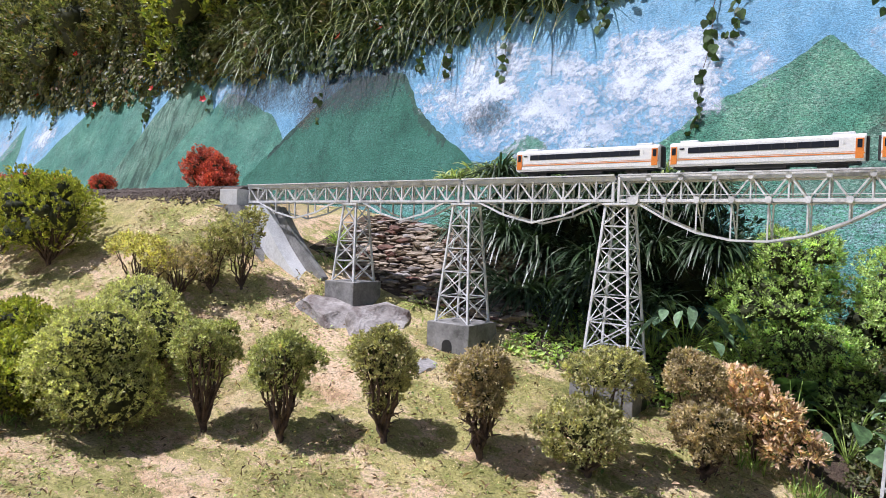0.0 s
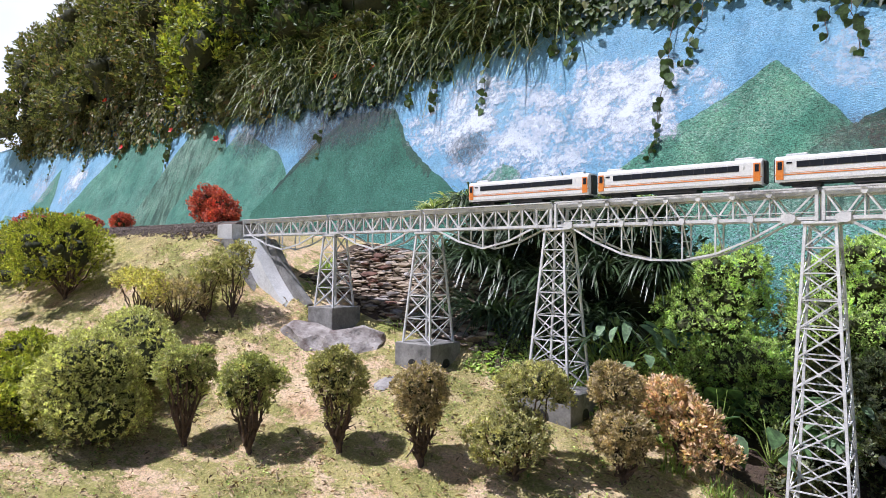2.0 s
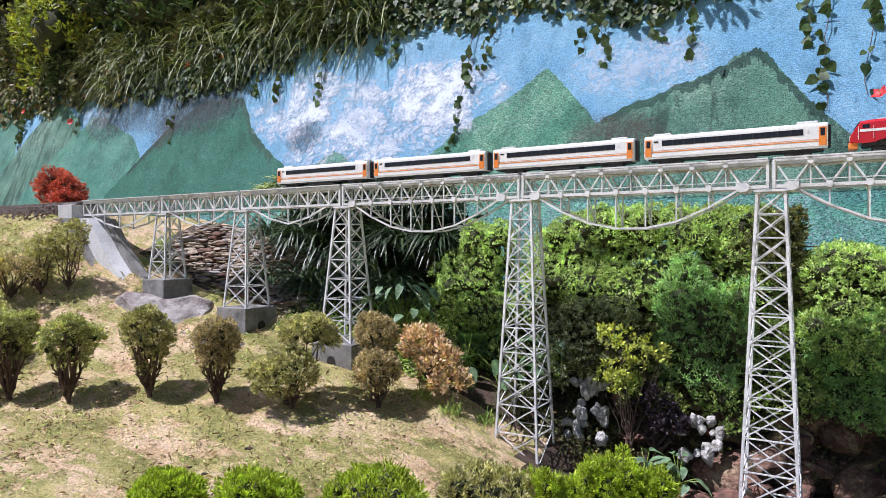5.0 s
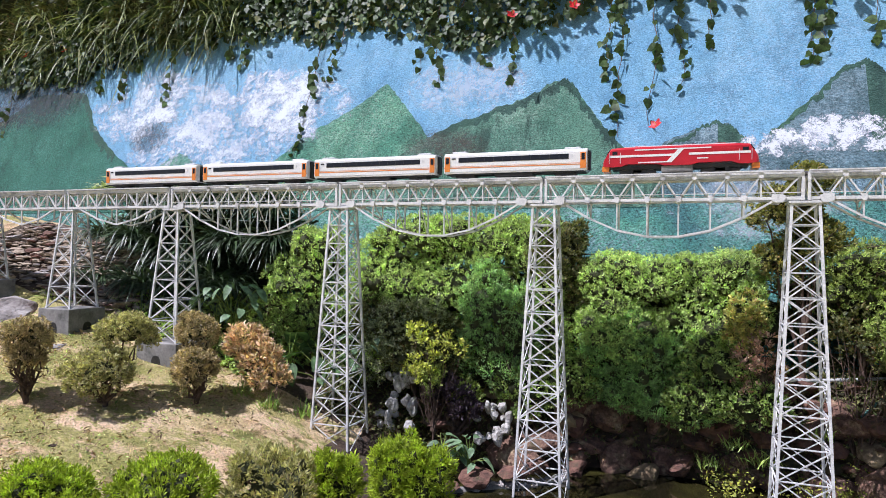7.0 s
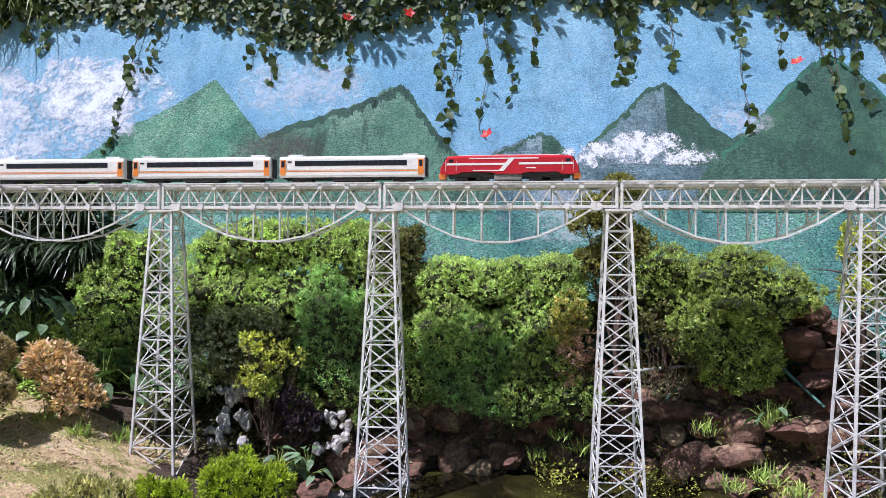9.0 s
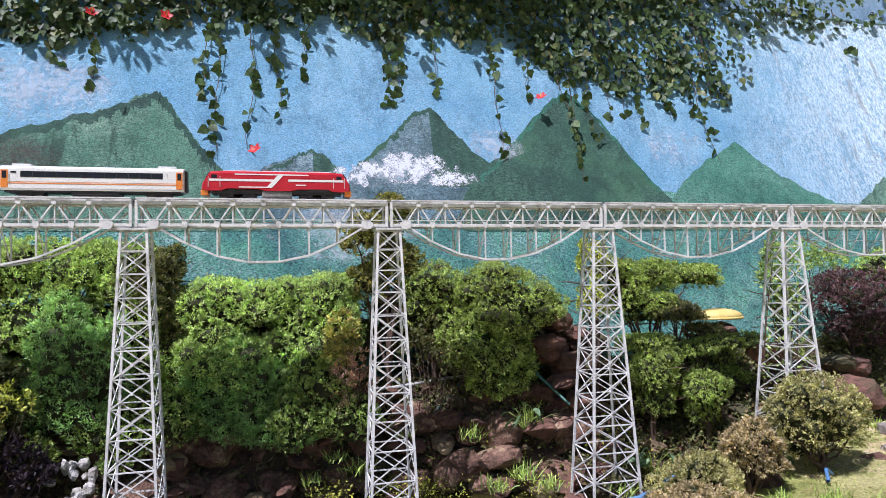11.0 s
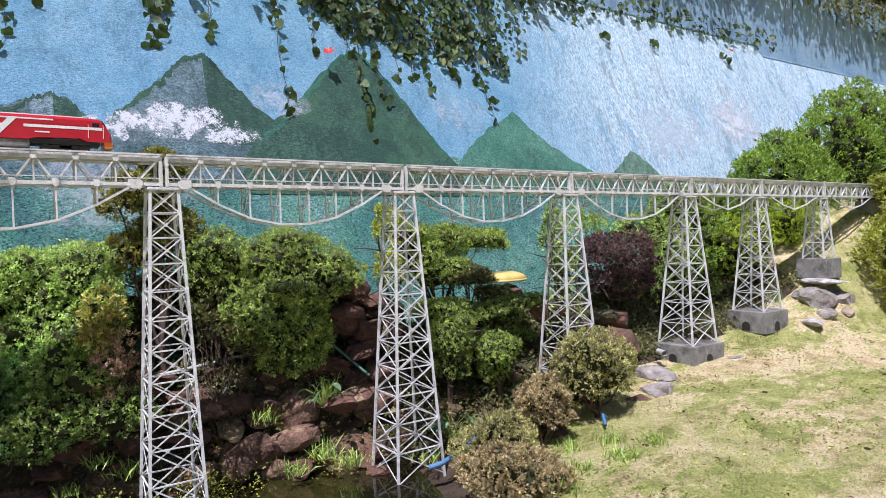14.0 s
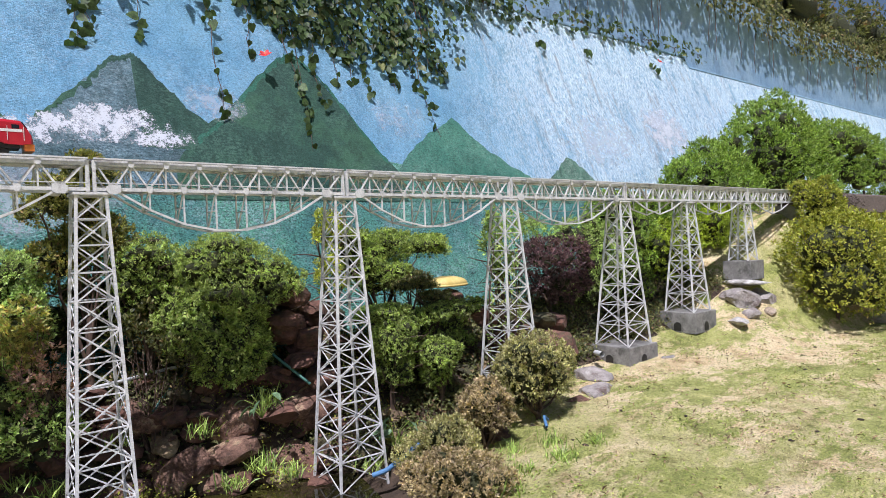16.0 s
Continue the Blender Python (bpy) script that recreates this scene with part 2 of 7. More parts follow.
M["conifer"] = leafy("conifer_leaf", (0.05, 0.095, 0.016), (0.20, 0.28, 0.05), (0.36, 0.42, 0.11))
# strap leaf in two copies, with shade and sunlight put into the colours
M["shaded_leaf"] = leafy("shaded_strap_leaf", (0.010, 0.022, 0.009), (0.03, 0.05, 0.02), (0.18, 0.20, 0.14), 0.42, 0.15)
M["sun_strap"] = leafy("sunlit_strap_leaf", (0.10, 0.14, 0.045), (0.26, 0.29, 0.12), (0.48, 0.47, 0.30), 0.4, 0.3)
M["vine"] = leafy("vine_leaf", (0.010, 0.022, 0.006), (0.038, 0.064, 0.017), (0.20, 0.21, 0.08), 0.55, 0.25)
M["hedge_brown"] = leafy("mixed_hedge_leaf", (0.03, 0.042, 0.014), (0.115, 0.115, 0.042), (0.26, 0.16, 0.08))
M["red_leaf"] = leafy("red_leaf", (0.17, 0.022, 0.02), (0.40, 0.085, 0.06), (0.36, 0.14, 0.09))
M["orange_leaf"] = leafy("orange_croton_leaf", (0.27, 0.155, 0.10), (0.44, 0.33, 0.22), (0.28, 0.32, 0.10))
M["yellow_leaf"] = leafy("yellow_leaf", (0.11, 0.15, 0.035), (0.40, 0.40, 0.07), (0.30, 0.33, 0.10))
M["pink_leaf"] = leafy("pink_leaf", (0.28, 0.14, 0.11), (0.48, 0.33, 0.28), (0.22, 0.26, 0.08))
M["purple_leaf"] = leafy("purple_leaf", (0.03, 0.014, 0.02), (0.12, 0.065, 0.075), (0.26, 0.18, 0.17))
M["yellow_pink"] = leafy("yellow_and_orange_leaf", (0.12, 0.13, 0.04), (0.34, 0.30, 0.09), (0.48, 0.26, 0.14))
M["slim_mixed"] = leafy("brown_and_yellow_leaf", (0.05, 0.06, 0.018), (0.20, 0.19, 0.05), (0.40, 0.26, 0.10))
M["dark_purple"] = leafy("near_black_purple_leaf", (0.010, 0.007, 0.010), (0.032, 0.020, 0.030))
M["big_leaf"] = leafy("broad_green_leaf", (0.03, 0.06, 0.025), (0.085, 0.135, 0.07), (0.15, 0.20, 0.11), 0.55, 0.2)
M["ear_leaf"] = leafy("elephant_ear_leaf", (0.022, 0.045, 0.016), (0.045, 0.085, 0.03), None, 0.75, 0.25)
M["dry_blade"] = leafy("dry_lawn_blade", (0.21, 0.175, 0.09), (0.44, 0.355, 0.23), (0.22, 0.255, 0.09), 0.6, 0.35)
M["dry_litter"] = leafy("dry_leaf_litter", (0.07, 0.045, 0.025), (0.24, 0.165, 0.10), (0.45, 0.36, 0.22), 0.7, 0.2)
M["lawn_weed"] = leafy("lawn_weed_leaf", (0.10, 0.135, 0.025), (0.22, 0.25, 0.06), None, 0.6, 0.3)
M["tall_grass"] = leafy("tall_grass_blade", (0.09, 0.155, 0.03), (0.22, 0.28, 0.07), None, 0.5, 0.3)
M["petal"] = leafy("red_hibiscus_petal", (0.35, 0.008, 0.012), (0.45, 0.025, 0.025), None, 0.5, 0.3)
M["pvc"] = mottled("dirty_white_pipe", (0.45, 0.46, 0.46), (0.68, 0.70, 0.70), 12, 0.4)
M["blue_pipe"] = mottled("blue_hose", (0.06, 0.16, 0.34), (0.14, 0.30, 0.52), 12, 0.4)
M["green_pipe"] = mottled("green_hose", (0.03, 0.11, 0.09), (0.07, 0.2, 0.16), 12, 0.4)
M["yellow_plastic"] = mottled("faded_yellow_paint", (0.62, 0.46, 0.12), (0.78, 0.62, 0.24), 8, 0.5)
M["white_paint"] = mottled("white_train_paint", (0.76, 0.76, 0.74), (0.84, 0.84, 0.82), 6, 0.3, 0, 200, 0.05, 0.0003)
M["roof_paint"] = mottled("white_roof_paint", (0.62, 0.63, 0.62), (0.74, 0.75, 0.74), 9, 0.45, 0, 150, 0.1, 0.0005)
M["orange_paint"] = mottled("orange_train_paint", (0.72, 0.20, 0.025), (0.80, 0.26, 0.04), 10, 0.35, 0, 200, 0.05, 0.0003)
M["red_paint"] = mottled("red_loco_paint", (0.42, 0.008, 0.018), (0.52, 0.018, 0.028), 8, 0.3, 0, 200, 0.05, 0.0003)
M["black"] = mottled("black_underframe", (0.012, 0.012, 0.012), (0.035, 0.033, 0.03), 30, 0.6)
M["window"] = Nodes("dark_window_glass", 0.08).color((0.012, 0.011, 0.013)).mat
M["lamp_glass"] = Nodes("clear_lamp_glass", 0.1).color((0.75, 0.75, 0.68)).mat

sky_glow = Nodes("bright_haze", 1.0)
lit = sky_glow.node("ShaderNodeEmission")
sky_glow.link(sky_glow.ramp(sky_glow.noise(0.006, 5, 0.6), [(0.3, (0.74, 0.80, 0.88)), (0.7, (0.98, 0.99, 1.0))]), lit.inputs[0])
lit.inputs[1].default_value = 0.9
sky_glow.link(lit.outputs[0], sky_glow.out.inputs[0])
M["haze"] = sky_glow.mat
# lawn soil: dry straw, green patches, bare earth
g = Nodes("dry_lawn", 0.95)
big = g.noise(0.8, 7, 0.75)
mid = g.noise(4.0, 7, 0.78)
patch = g.noise(1.9, 8, 0.8, (0.7, 1.5, 1.0))
fine = g.noise(70, 5, 0.75)
c = g.ramp(mid, [(0.32, (0.34, 0.21, 0.11)), (0.43, (0.68, 0.52, 0.29)), (0.55, (0.84, 0.70, 0.45)), (0.68, (0.60, 0.54, 0.24))])
green = g.ramp(mid, [(0.35, (0.17, 0.21, 0.04)), (0.5, (0.36, 0.39, 0.10)), (0.65, (0.62, 0.58, 0.22))])
c = g.mix(g.ramp(big, [(0.46, 0.0), (0.58, 0.7)]), c, green)
c = g.mix(g.ramp(patch, [(0.49, 0.0), (0.53, 0.9)]), c, green)
c = g.mix(g.ramp(g.noise(11, 6, 0.8), [(0.60, 0.0), (0.68, 0.6)]), c, (0.20, 0.12, 0.07))
c = g.mix(0.85, c, g.ramp(fine, [(0.30, 0.30), (0.48, 0.95), (0.70, 1.35)]), "MULTIPLY")
side = g.node("ShaderNodeSeparateXYZ")
g.link(g.geo.outputs["Position"], side.inputs[0])
west = g.node("ShaderNodeMapRange")
west.inputs[1].default_value, west.inputs[2].default_value = 1.0, -1.5
g.link(side.outputs[0], west.inputs[0])
c = g.mix(west.outputs[0], c, g.mix(1.0, c, (0.98, 0.88, 0.92), "MULTIPLY"))
g.color(c).bump(g.mix(0.5, fine, mid), 1.0, 0.05)
M["lawn"] = g.mat
g = Nodes("lawn_blade", 0.65)
r = g.geo.outputs["Random Per Island"]
straw = g.ramp(r, [(0.0, (0.42, 0.33, 0.14)), (0.7, (0.80, 0.66, 0.38)), (1.0, (0.88, 0.78, 0.52))])
fresh = g.ramp(r, [(0.0, (0.18, 0.23, 0.04)), (0.7, (0.40, 0.44, 0.11)), (1.0, (0.62, 0.58, 0.24))])
mask = g.mix(1.0, g.ramp(g.noise(0.8, 7, 0.75), [(0.46, 0.0), (0.58, 0.7)]), g.ramp(g.noise(1.9, 8, 0.8, (0.7, 1.5, 1.0)), [(0.49, 0.0), (0.53, 0.9)]), "ADD")
g.color(g.mix(mask, straw, fresh))
M["grass_blade"] = g.mat
g = Nodes("damp_earth", 0.9)
c = g.ramp(g.noise(7, 6, 0.7), [(0.3, (0.03, 0.02, 0.013)), (0.55, (0.10, 0.065, 0.042)), (0.75, (0.08, 0.09, 0.03))])
c = g.mix(0.6, c, g.ramp(g.noise(70, 3), [(0.3, 0.4), (0.7, 1.3)]), "MULTIPLY")
g.color(c).bump(g.noise(45, 5, 0.7), 0.9, 0.03)
M["earth"] = g.mat
g = Nodes("pond_water", 0.06)
g.color(g.ramp(g.noise(2.2, 4, 0.6), [(0.4, (0.010, 0.009, 0.004)), (0.65, (0.040, 0.038, 0.010))])).bump(g.noise(9, 3, 0.5), 0.15, 0.01)
g.b.inputs["Specular IOR Level"].default_value = 0.5
M["water"] = g.mat


# ---- mesh helpers ----
def mesh_np(name, verts, faces, mat, smooth=False):
    """A mesh from arrays; faces all have the same number of corners."""
    verts, faces = np.asarray(verts, np.float32), np.asarray(faces, np.int32)
    me = bpy.data.meshes.new(name)
    k = faces.shape[1]
    me.vertices.add(len(verts))
    me.vertices.foreach_set("co", verts.ravel())
    me.loops.add(faces.size)
    me.loops.foreach_set("vertex_index", faces.ravel())
    me.polygons.add(len(faces))
    me.polygons.foreach_set("loop_start", np.arange(0, faces.size, k, dtype=np.int32))
    me.polygons.foreach_set("loop_total", np.full(len(faces), k, np.int32))
    if smooth:
        me.polygons.foreach_set("use_smooth", np.ones(len(faces), bool))
    me.update(calc_edges=True)
    me.validate()
    if mat:
        me.materials.append(mat)
    return me


def mesh_bm(name, bm, mat, smooth=False):
    me = bpy.data.meshes.new(name)
    bmesh.ops.recalc_face_normals(bm, faces=bm.faces)
    bm.to_mesh(me)
    bm.free()
    if smooth:
        for p in me.polygons:
            p.use_smooth = True
    me.materials.append(mat)
    return me


def thing(name, at, label, category, group="", kind=""):
    ob = new(name)
    ob.empty_display_size = 0.1
    ob.matrix_world = at if isinstance(at, Matrix) else Matrix.Translation(at)
    return tagged(ob, label, category, group, kind)


def part(name, me, parent, label="", m=None):
    ob = new(name, me)
    ob.parent = parent
    if m is not None:
        ob.matrix_basis = m
    return tagged(ob, label) if label else ob


def box_bm(bm, lo, hi, bevel=0.0):
    r = bmesh.ops.create_cube(bm, size=1.0)
    lo, hi = Vector(lo), Vector(hi)
    for v in r["verts"]:
        v.co = Vector([(lo[i] + hi[i]) / 2 + v.co[i] * (hi[i] - lo[i]) for i in range(3)])
    if bevel:
        edges = list({e for v in r["verts"] for e in v.link_edges})
        bmesh.ops.bevel(bm, geom=edges, offset=bevel, segments=2, affect="EDGES", profile=0.6)
    return bm


def box(name, lo, hi, mat, bevel=0.0):
    return mesh_bm(name, box_bm(bmesh.new(), lo, hi, bevel), mat)


def prism(name, outline, axis, a, b, mat, bevel=0.0):
    """An outline of (u, v) drawn out along an axis from a to b."""
    bm = bmesh.new()
    put = {"x": lambda u, v, w: (w, u, v), "y": lambda u, v, w: (u, w, v), "z": lambda u, v, w: (u, v, w)}[axis]
    p = [bm.verts.new(put(u, v, a)) for u, v in outline]
    q = [bm.verts.new(put(u, v, b)) for u, v in outline]
    bm.faces.new(p), bm.faces.new(q[::-1])
    for i in range(len(p)):
        j = (i + 1) % len(p)
        bm.faces.new((p[i], q[i], q[j], p[j]))
    if bevel:
        bmesh.ops.bevel(bm, geom=list(bm.edges), offset=bevel, segments=2, affect="EDGES")
    return mesh_bm(name, bm, mat)


def tube_np(points, radii, sides=7):
    """Vertices and quads of a tapered tube along points."""
    p = np.asarray(points, float)
    t = np.gradient(p, axis=0)
    t /= np.linalg.norm(t, axis=1)[:, None] + 1e-9
    ref = np.where(np.abs(t[:, 2:3]) > 0.9, [[1.0, 0, 0]], [[0, 0, 1.0]])
    u = np.cross(t, ref)
    u /= np.linalg.norm(u, axis=1)[:, None]
    w = np.cross(t, u)
    a = np.linspace(0, 2 * np.pi, sides, endpoint=False)
    r = np.asarray(radii, float)[:, None, None]
    v = p[:, None] + r * (np.cos(a)[None, :, None] * u[:, None] + np.sin(a)[None, :, None] * w[:, None])
    k = len(p)
    i, j = np.meshgrid(np.arange(k - 1), np.arange(sides), indexing="ij")
    jj = (j + 1) % sides
    f = np.stack([i * sides + j, (i + 1) * sides + j, (i + 1) * sides + jj, i * sides + jj], -1).reshape(-1, 4)
    return v.reshape(-1, 3), f


def joined(pieces):
    vs, fs, n = [], [], 0
    for v, f in pieces:
        vs.append(v)
        fs.append(np.asarray(f) + n)
        n += len(v)
    return np.concatenate(vs), np.concatenate(fs)


def unit(a):
    return a / (np.linalg.norm(a, axis=-1, keepdims=True) + 1e-9)


def lump(p, freq=1.0, phase=0.0):
    """A cheap smooth unevenness in about -1 .. 1."""
    x, y, z = p[..., 0] * freq + phase, p[..., 1] * freq + phase * 1.7, p[..., 2] * freq - phase
    return (np.sin(1.7 * x + 1.3 * y) + np.sin(2.3 * y - 1.1 * z + 1) + np.sin(1.9 * z + 1.5 * x + 2) + 0.6 * np.sin(4.1 * x - 3.7 * z) + 0.6 * np.sin(4.7 * y + 3.1 * x)) / 4.2


def leaves_np(pos, nrm, size, aspect=0.5, lift=0.5, spread=0.35, fold=0.18):
    """Folded pointed leaves, two triangles each, at pos; they lie about across nrm and lift outwards."""
    n = len(pos)
    nrm = unit(nrm + rng.normal(0, 0.45, (n, 3)))
    d = unit(np.cross(nrm, rng.normal(size=(n, 3))) + nrm * lift)
    w = unit(np.cross(d, nrm))
    up = np.cross(w, d)
    s = (size * (1 + spread * rng.normal(size=n)).clip(0.45, 1.8))[:, None]
    mid = pos + d * s * 0.45
    v = np.stack([pos, mid + w * s * aspect / 2 + up * s * fold, pos + d * s, mid - w * s * aspect / 2 + up * s * fold], 1)
    b = np.arange(n)[:, None] * 4
    f = np.concatenate([b + [0, 2, 1], b + [0, 3, 2]], 0)
    return v.reshape(-1, 3), f


def crown_np(blobs, n, size, aspect=0.5, depth=0.3, rough=0.12, low=-0.55, lift=0.5, freq=9.0, per=11, spread=0.9):
    """Leaves in small tufts over a union of ellipsoids (x, y, z, rx, ry, rz), with an uneven outline."""
    b = np.asarray(blobs, float)
    area = (b[:, 3] * b[:, 4] + b[:, 4] * b[:, 5] + b[:, 3] * b[:, 5])
    t = max(12, n // per)
    k = rng.choice(len(b), int(t * 2.4), p=area / area.sum())
    d = unit(rng.normal(size=(len(k), 3)))
    keep = d[:, 2] > low + 0.25 * rng.normal(size=len(k))
    k, d = k[keep], d[keep]
    r = b[k, 3:6]
    f = 1 + 0.05 * rng.normal(size=len(k)) - depth * rng.random(len(k)) ** 2.2
    p = b[k, :3] + d * r * f[:, None]
    p += d * r * (rough * lump(p, freq, rng.random() * 9))[:, None]
    ok = np.ones(len(p), bool)
    for j in range(len(b)):
        q = (p - b[j, :3]) / b[j, 3:6]
        ok &= (k == j) | ((q ** 2).sum(1) > 0.72)
    p, d, r = p[ok][:t], d[ok][:t], r[ok][:t]
    ax = unit(unit(d / r) + [0, 0, 0.75] + rng.normal(0, 0.35, d.shape))
    ax, p = np.repeat(ax, per, 0), np.repeat(p, per, 0)
    m = len(p)
    side = unit(np.cross(ax, rng.normal(size=(m, 3))))
    reach = rng.random((m, 1))
    way = unit(ax * (0.35 + 0.5 * lift) + side * spread * (1 - 0.55 * reach))
    p = p + ax * size * (1.5 * reach - 0.6) + side * size * 0.25
    w = unit(np.cross(way, ax + 0.35 * rng.normal(size=(m, 3))))
    up = np.cross(w, way)
    s = (size * (1 + 0.3 * rng.normal(size=m)).clip(0.5, 1.7))[:, None]
    mid = p + way * s * 0.45
    v = np.stack([p, mid + w * s * aspect / 2 + up * s * 0.12, p + way * s, mid - w * s * aspect / 2 + up * s * 0.12], 1)
    i = np.arange(m)[:, None] * 4
    return v.reshape(-1, 3), np.concatenate([i + [0, 2, 1], i + [0, 3, 2]], 0)


def lumpy(blobs, count, share=0.42):
    """Adds smaller bulges over the outside of the blobs."""
    out = list(blobs)
    for x, y, z, rx, ry, rz in blobs:
        for k in range(count):
            d = unit(rng.normal(size=3) + [0, -0.45, 0.35])
            q = share * rng.uniform(0.7, 1.25)
            out.append((x + d[0] * rx * 0.9, y + d[1] * ry * 0.9, z + d[2] * rz * 0.9, rx * q, ry * q, rz * q))
    return out


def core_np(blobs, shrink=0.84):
    """An uneven inner mass for dense shrubs, coloured near black for the shade between leaves."""
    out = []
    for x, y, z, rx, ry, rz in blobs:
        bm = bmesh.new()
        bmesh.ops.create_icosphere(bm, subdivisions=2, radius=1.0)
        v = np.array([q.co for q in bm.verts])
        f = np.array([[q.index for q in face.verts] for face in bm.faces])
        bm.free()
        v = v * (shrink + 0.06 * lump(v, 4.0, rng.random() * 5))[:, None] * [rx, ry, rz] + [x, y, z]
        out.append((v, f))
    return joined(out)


def limbs_np(base_r, height, blobs, count=6, sides=6, low_fork=False):
    """A short trunk that forks into limbs which reach into the crown."""
    out = []
    b = np.asarray(blobs, float)
    fork = height * (0.1 if low_fork else 0.3)
    out.append(tube_np([(0, 0, -0.06), (0.004, 0.003, fork * 0.5), (0, 0, fork)], [base_r * 1.25, base_r, base_r * 0.85], sides))
    for i in range(count):
        c = b[i % len(b)]
        a = 2 * np.pi * (i + rng.random() * 0.6) / count
        end = c[:3] + np.array([np.cos(a) * c[3] * 0.75, np.sin(a) * c[4] * 0.75, c[5] * rng.uniform(-0.2, 0.6)])
        s = np.linspace(0, 1, 6)[:, None]
        start = np.array([0.25 * base_r * np.cos(a), 0.25 * base_r * np.sin(a), fork * rng.uniform(0.3, 1.0)])
        p = start + (end - start) * s
        p[1:-1] += rng.normal(0, 0.012, (4, 3))
        p[:, 2] += np.sin(s[:, 0] * np.pi) * 0.03 * (-1 if low_fork else 1)
        out.append(tube_np(p, np.linspace(base_r * 0.62, base_r * 0.15, 6), 5))
        for j in range(3):
            q0 = p[2 + j]
            q1 = q0 + unit(rng.normal(size=3) + [np.cos(a), np.sin(a), 0.6]) * height * rng.uniform(0.12, 0.24) * (0.5 if low_fork else 1.0)
            out.append(tube_np([q0, (q0 + q1) / 2 + rng.normal(0, 0.008, 3), q1], [base_r * 0.28, base_r * 0.2, base_r * 0.08], 4))
    return joined(out)


def blades_np(base, way, length, width, droop, segs=5):
    """Strap leaves: from base points along way, bending down under droop."""
    n = len(base)
    s = np.linspace(0, 1, segs + 1)
    side = unit(np.cross(way, np.array([0, 0, 1.0]) + rng.normal(0, 0.25, (n, 3))))
    L = np.asarray(length).reshape(-1, 1, 1) * np.ones((n, 1, 1))
    D = np.asarray(droop).reshape(-1, 1, 1) * np.ones((n, 1, 1))
    c = base[:, None] + way[:, None] * L * s[None, :, None] + np.array([0, 0, -1.0]) * (D * L * (s ** 2)[None, :, None])
    w = np.asarray(width).reshape(-1, 1, 1) * (np.sin(np.pi * (0.12 + 0.88 * s)) ** 0.6)[None, :, None] * 0.5
    v = np.stack([c - side[:, None] * w, c + side[:, None] * w], 2)
    i = (np.arange(n)[:, None] * (segs + 1) + np.arange(segs)[None]).reshape(-1, 1) * 2
    return v.reshape(-1, 3), np.concatenate([i, i + 1, i + 3, i + 2], 1)


# ---- ground ----
def smooth(a, b, x):
    t = np.clip((x - a) / (b - a), 0, 1)
    return t * t * (3 - 2 * t)


STATION = [-14, -9, -7, -6.05, -5.8, -5.57, -5.36, -4.7, -3.6, -2.5, -1.8, -1.2, -0.6, 2.2, 3.0, 4.0, 5.2, 6.4, 7.6, 8.7, 10, 16]
FRONT = [1.5, 1.5, 1.42, 1.28, 1.20, 1.12, 1.05, 0.92, 0.88, 0.82, 0.78, 0.74, 0.64, 0.56, 0.66, 0.74, 0.77, 0.80, 0.80, 0.82, 0.85, 0.9]
BRIDGE = [2.35, 2.35, 2.35, 2.27, 2.0, 1.84, 1.74, 1.46, 1.28, 1.10, 0.92, 0.66, 0.36, 0.34, 0.55, 0.78, 0.85, 1.02, 1.40, 2.10, 2.24, 2.24]
BACK = [2.3, 2.3, 2.3, 2.25, 2.2, 2.18, 2.15, 2.05, 1.85, 1.5, 1.20, 1.15, 1.12, 1.15, 1.20, 1.28, 1.32, 1.45, 1.75, 2.15, 2.4, 2.5]
WALL_TOP = 4.78


def wall_y(z):
    """The front of the battered wall at height z."""
    return 1.68 + 0.38 * (z - 3.05)


def ground_z(x, y):
    x, y = np.asarray(x, float), np.asarray(y, float)
    xs = np.clip(x, -14, 16)
    f, b, c = (np.interp(xs, STATION, k) for k in (FRONT, BRIDGE, BACK))
    pond = smooth(-1.1, -0.6, x) * (1 - smooth(2.3, 3.0, x))
    near = f - 0.10 * np.clip(-1.2 - y, 0, 2.2)
    z = near + (b - near) * smooth(-1.55 + 0.75 * smooth(3.5, 7.5, x), 0.12, y)
    inner = smooth(-0.15, 0.3, x) * (1 - smooth(1.4, 2.1, x))
    cliff = smooth(0.26 + 0.24 * inner, 0.66 + 0.18 * inner, y) * pond + np.clip((y - 0.05) / 0.8, 0, 1) * (1 - pond)
    z = z + (c - z) * np.where(y > 0, cliff, 0)
    p = np.stack([x, y, 0 * x], -1)
    back = 0.34 * smooth(10.45, 10.6, x)
    near_wall = smooth(2.36 + back, 2.48 + back, y)
    bank = 4.70 + 0.38 * np.clip(y - 2.45 - back, 0, 3.0) + 0.1 * lump(p, 1.1)
    z = z + (0.018 * lump(p, 2.6, 1.0) + 0.010 * lump(p, 8.0, 2.0)) * (np.abs(y) < 9)
    return z * (1 - near_wall) + bank * near_wall


def axis(lo, hi, step, far):
    k = np.arange(lo, hi + step / 2, step)
    out = np.geomspace(step * 2, far, 16)
    return np.concatenate([(lo - out)[::-1], k, hi + out])


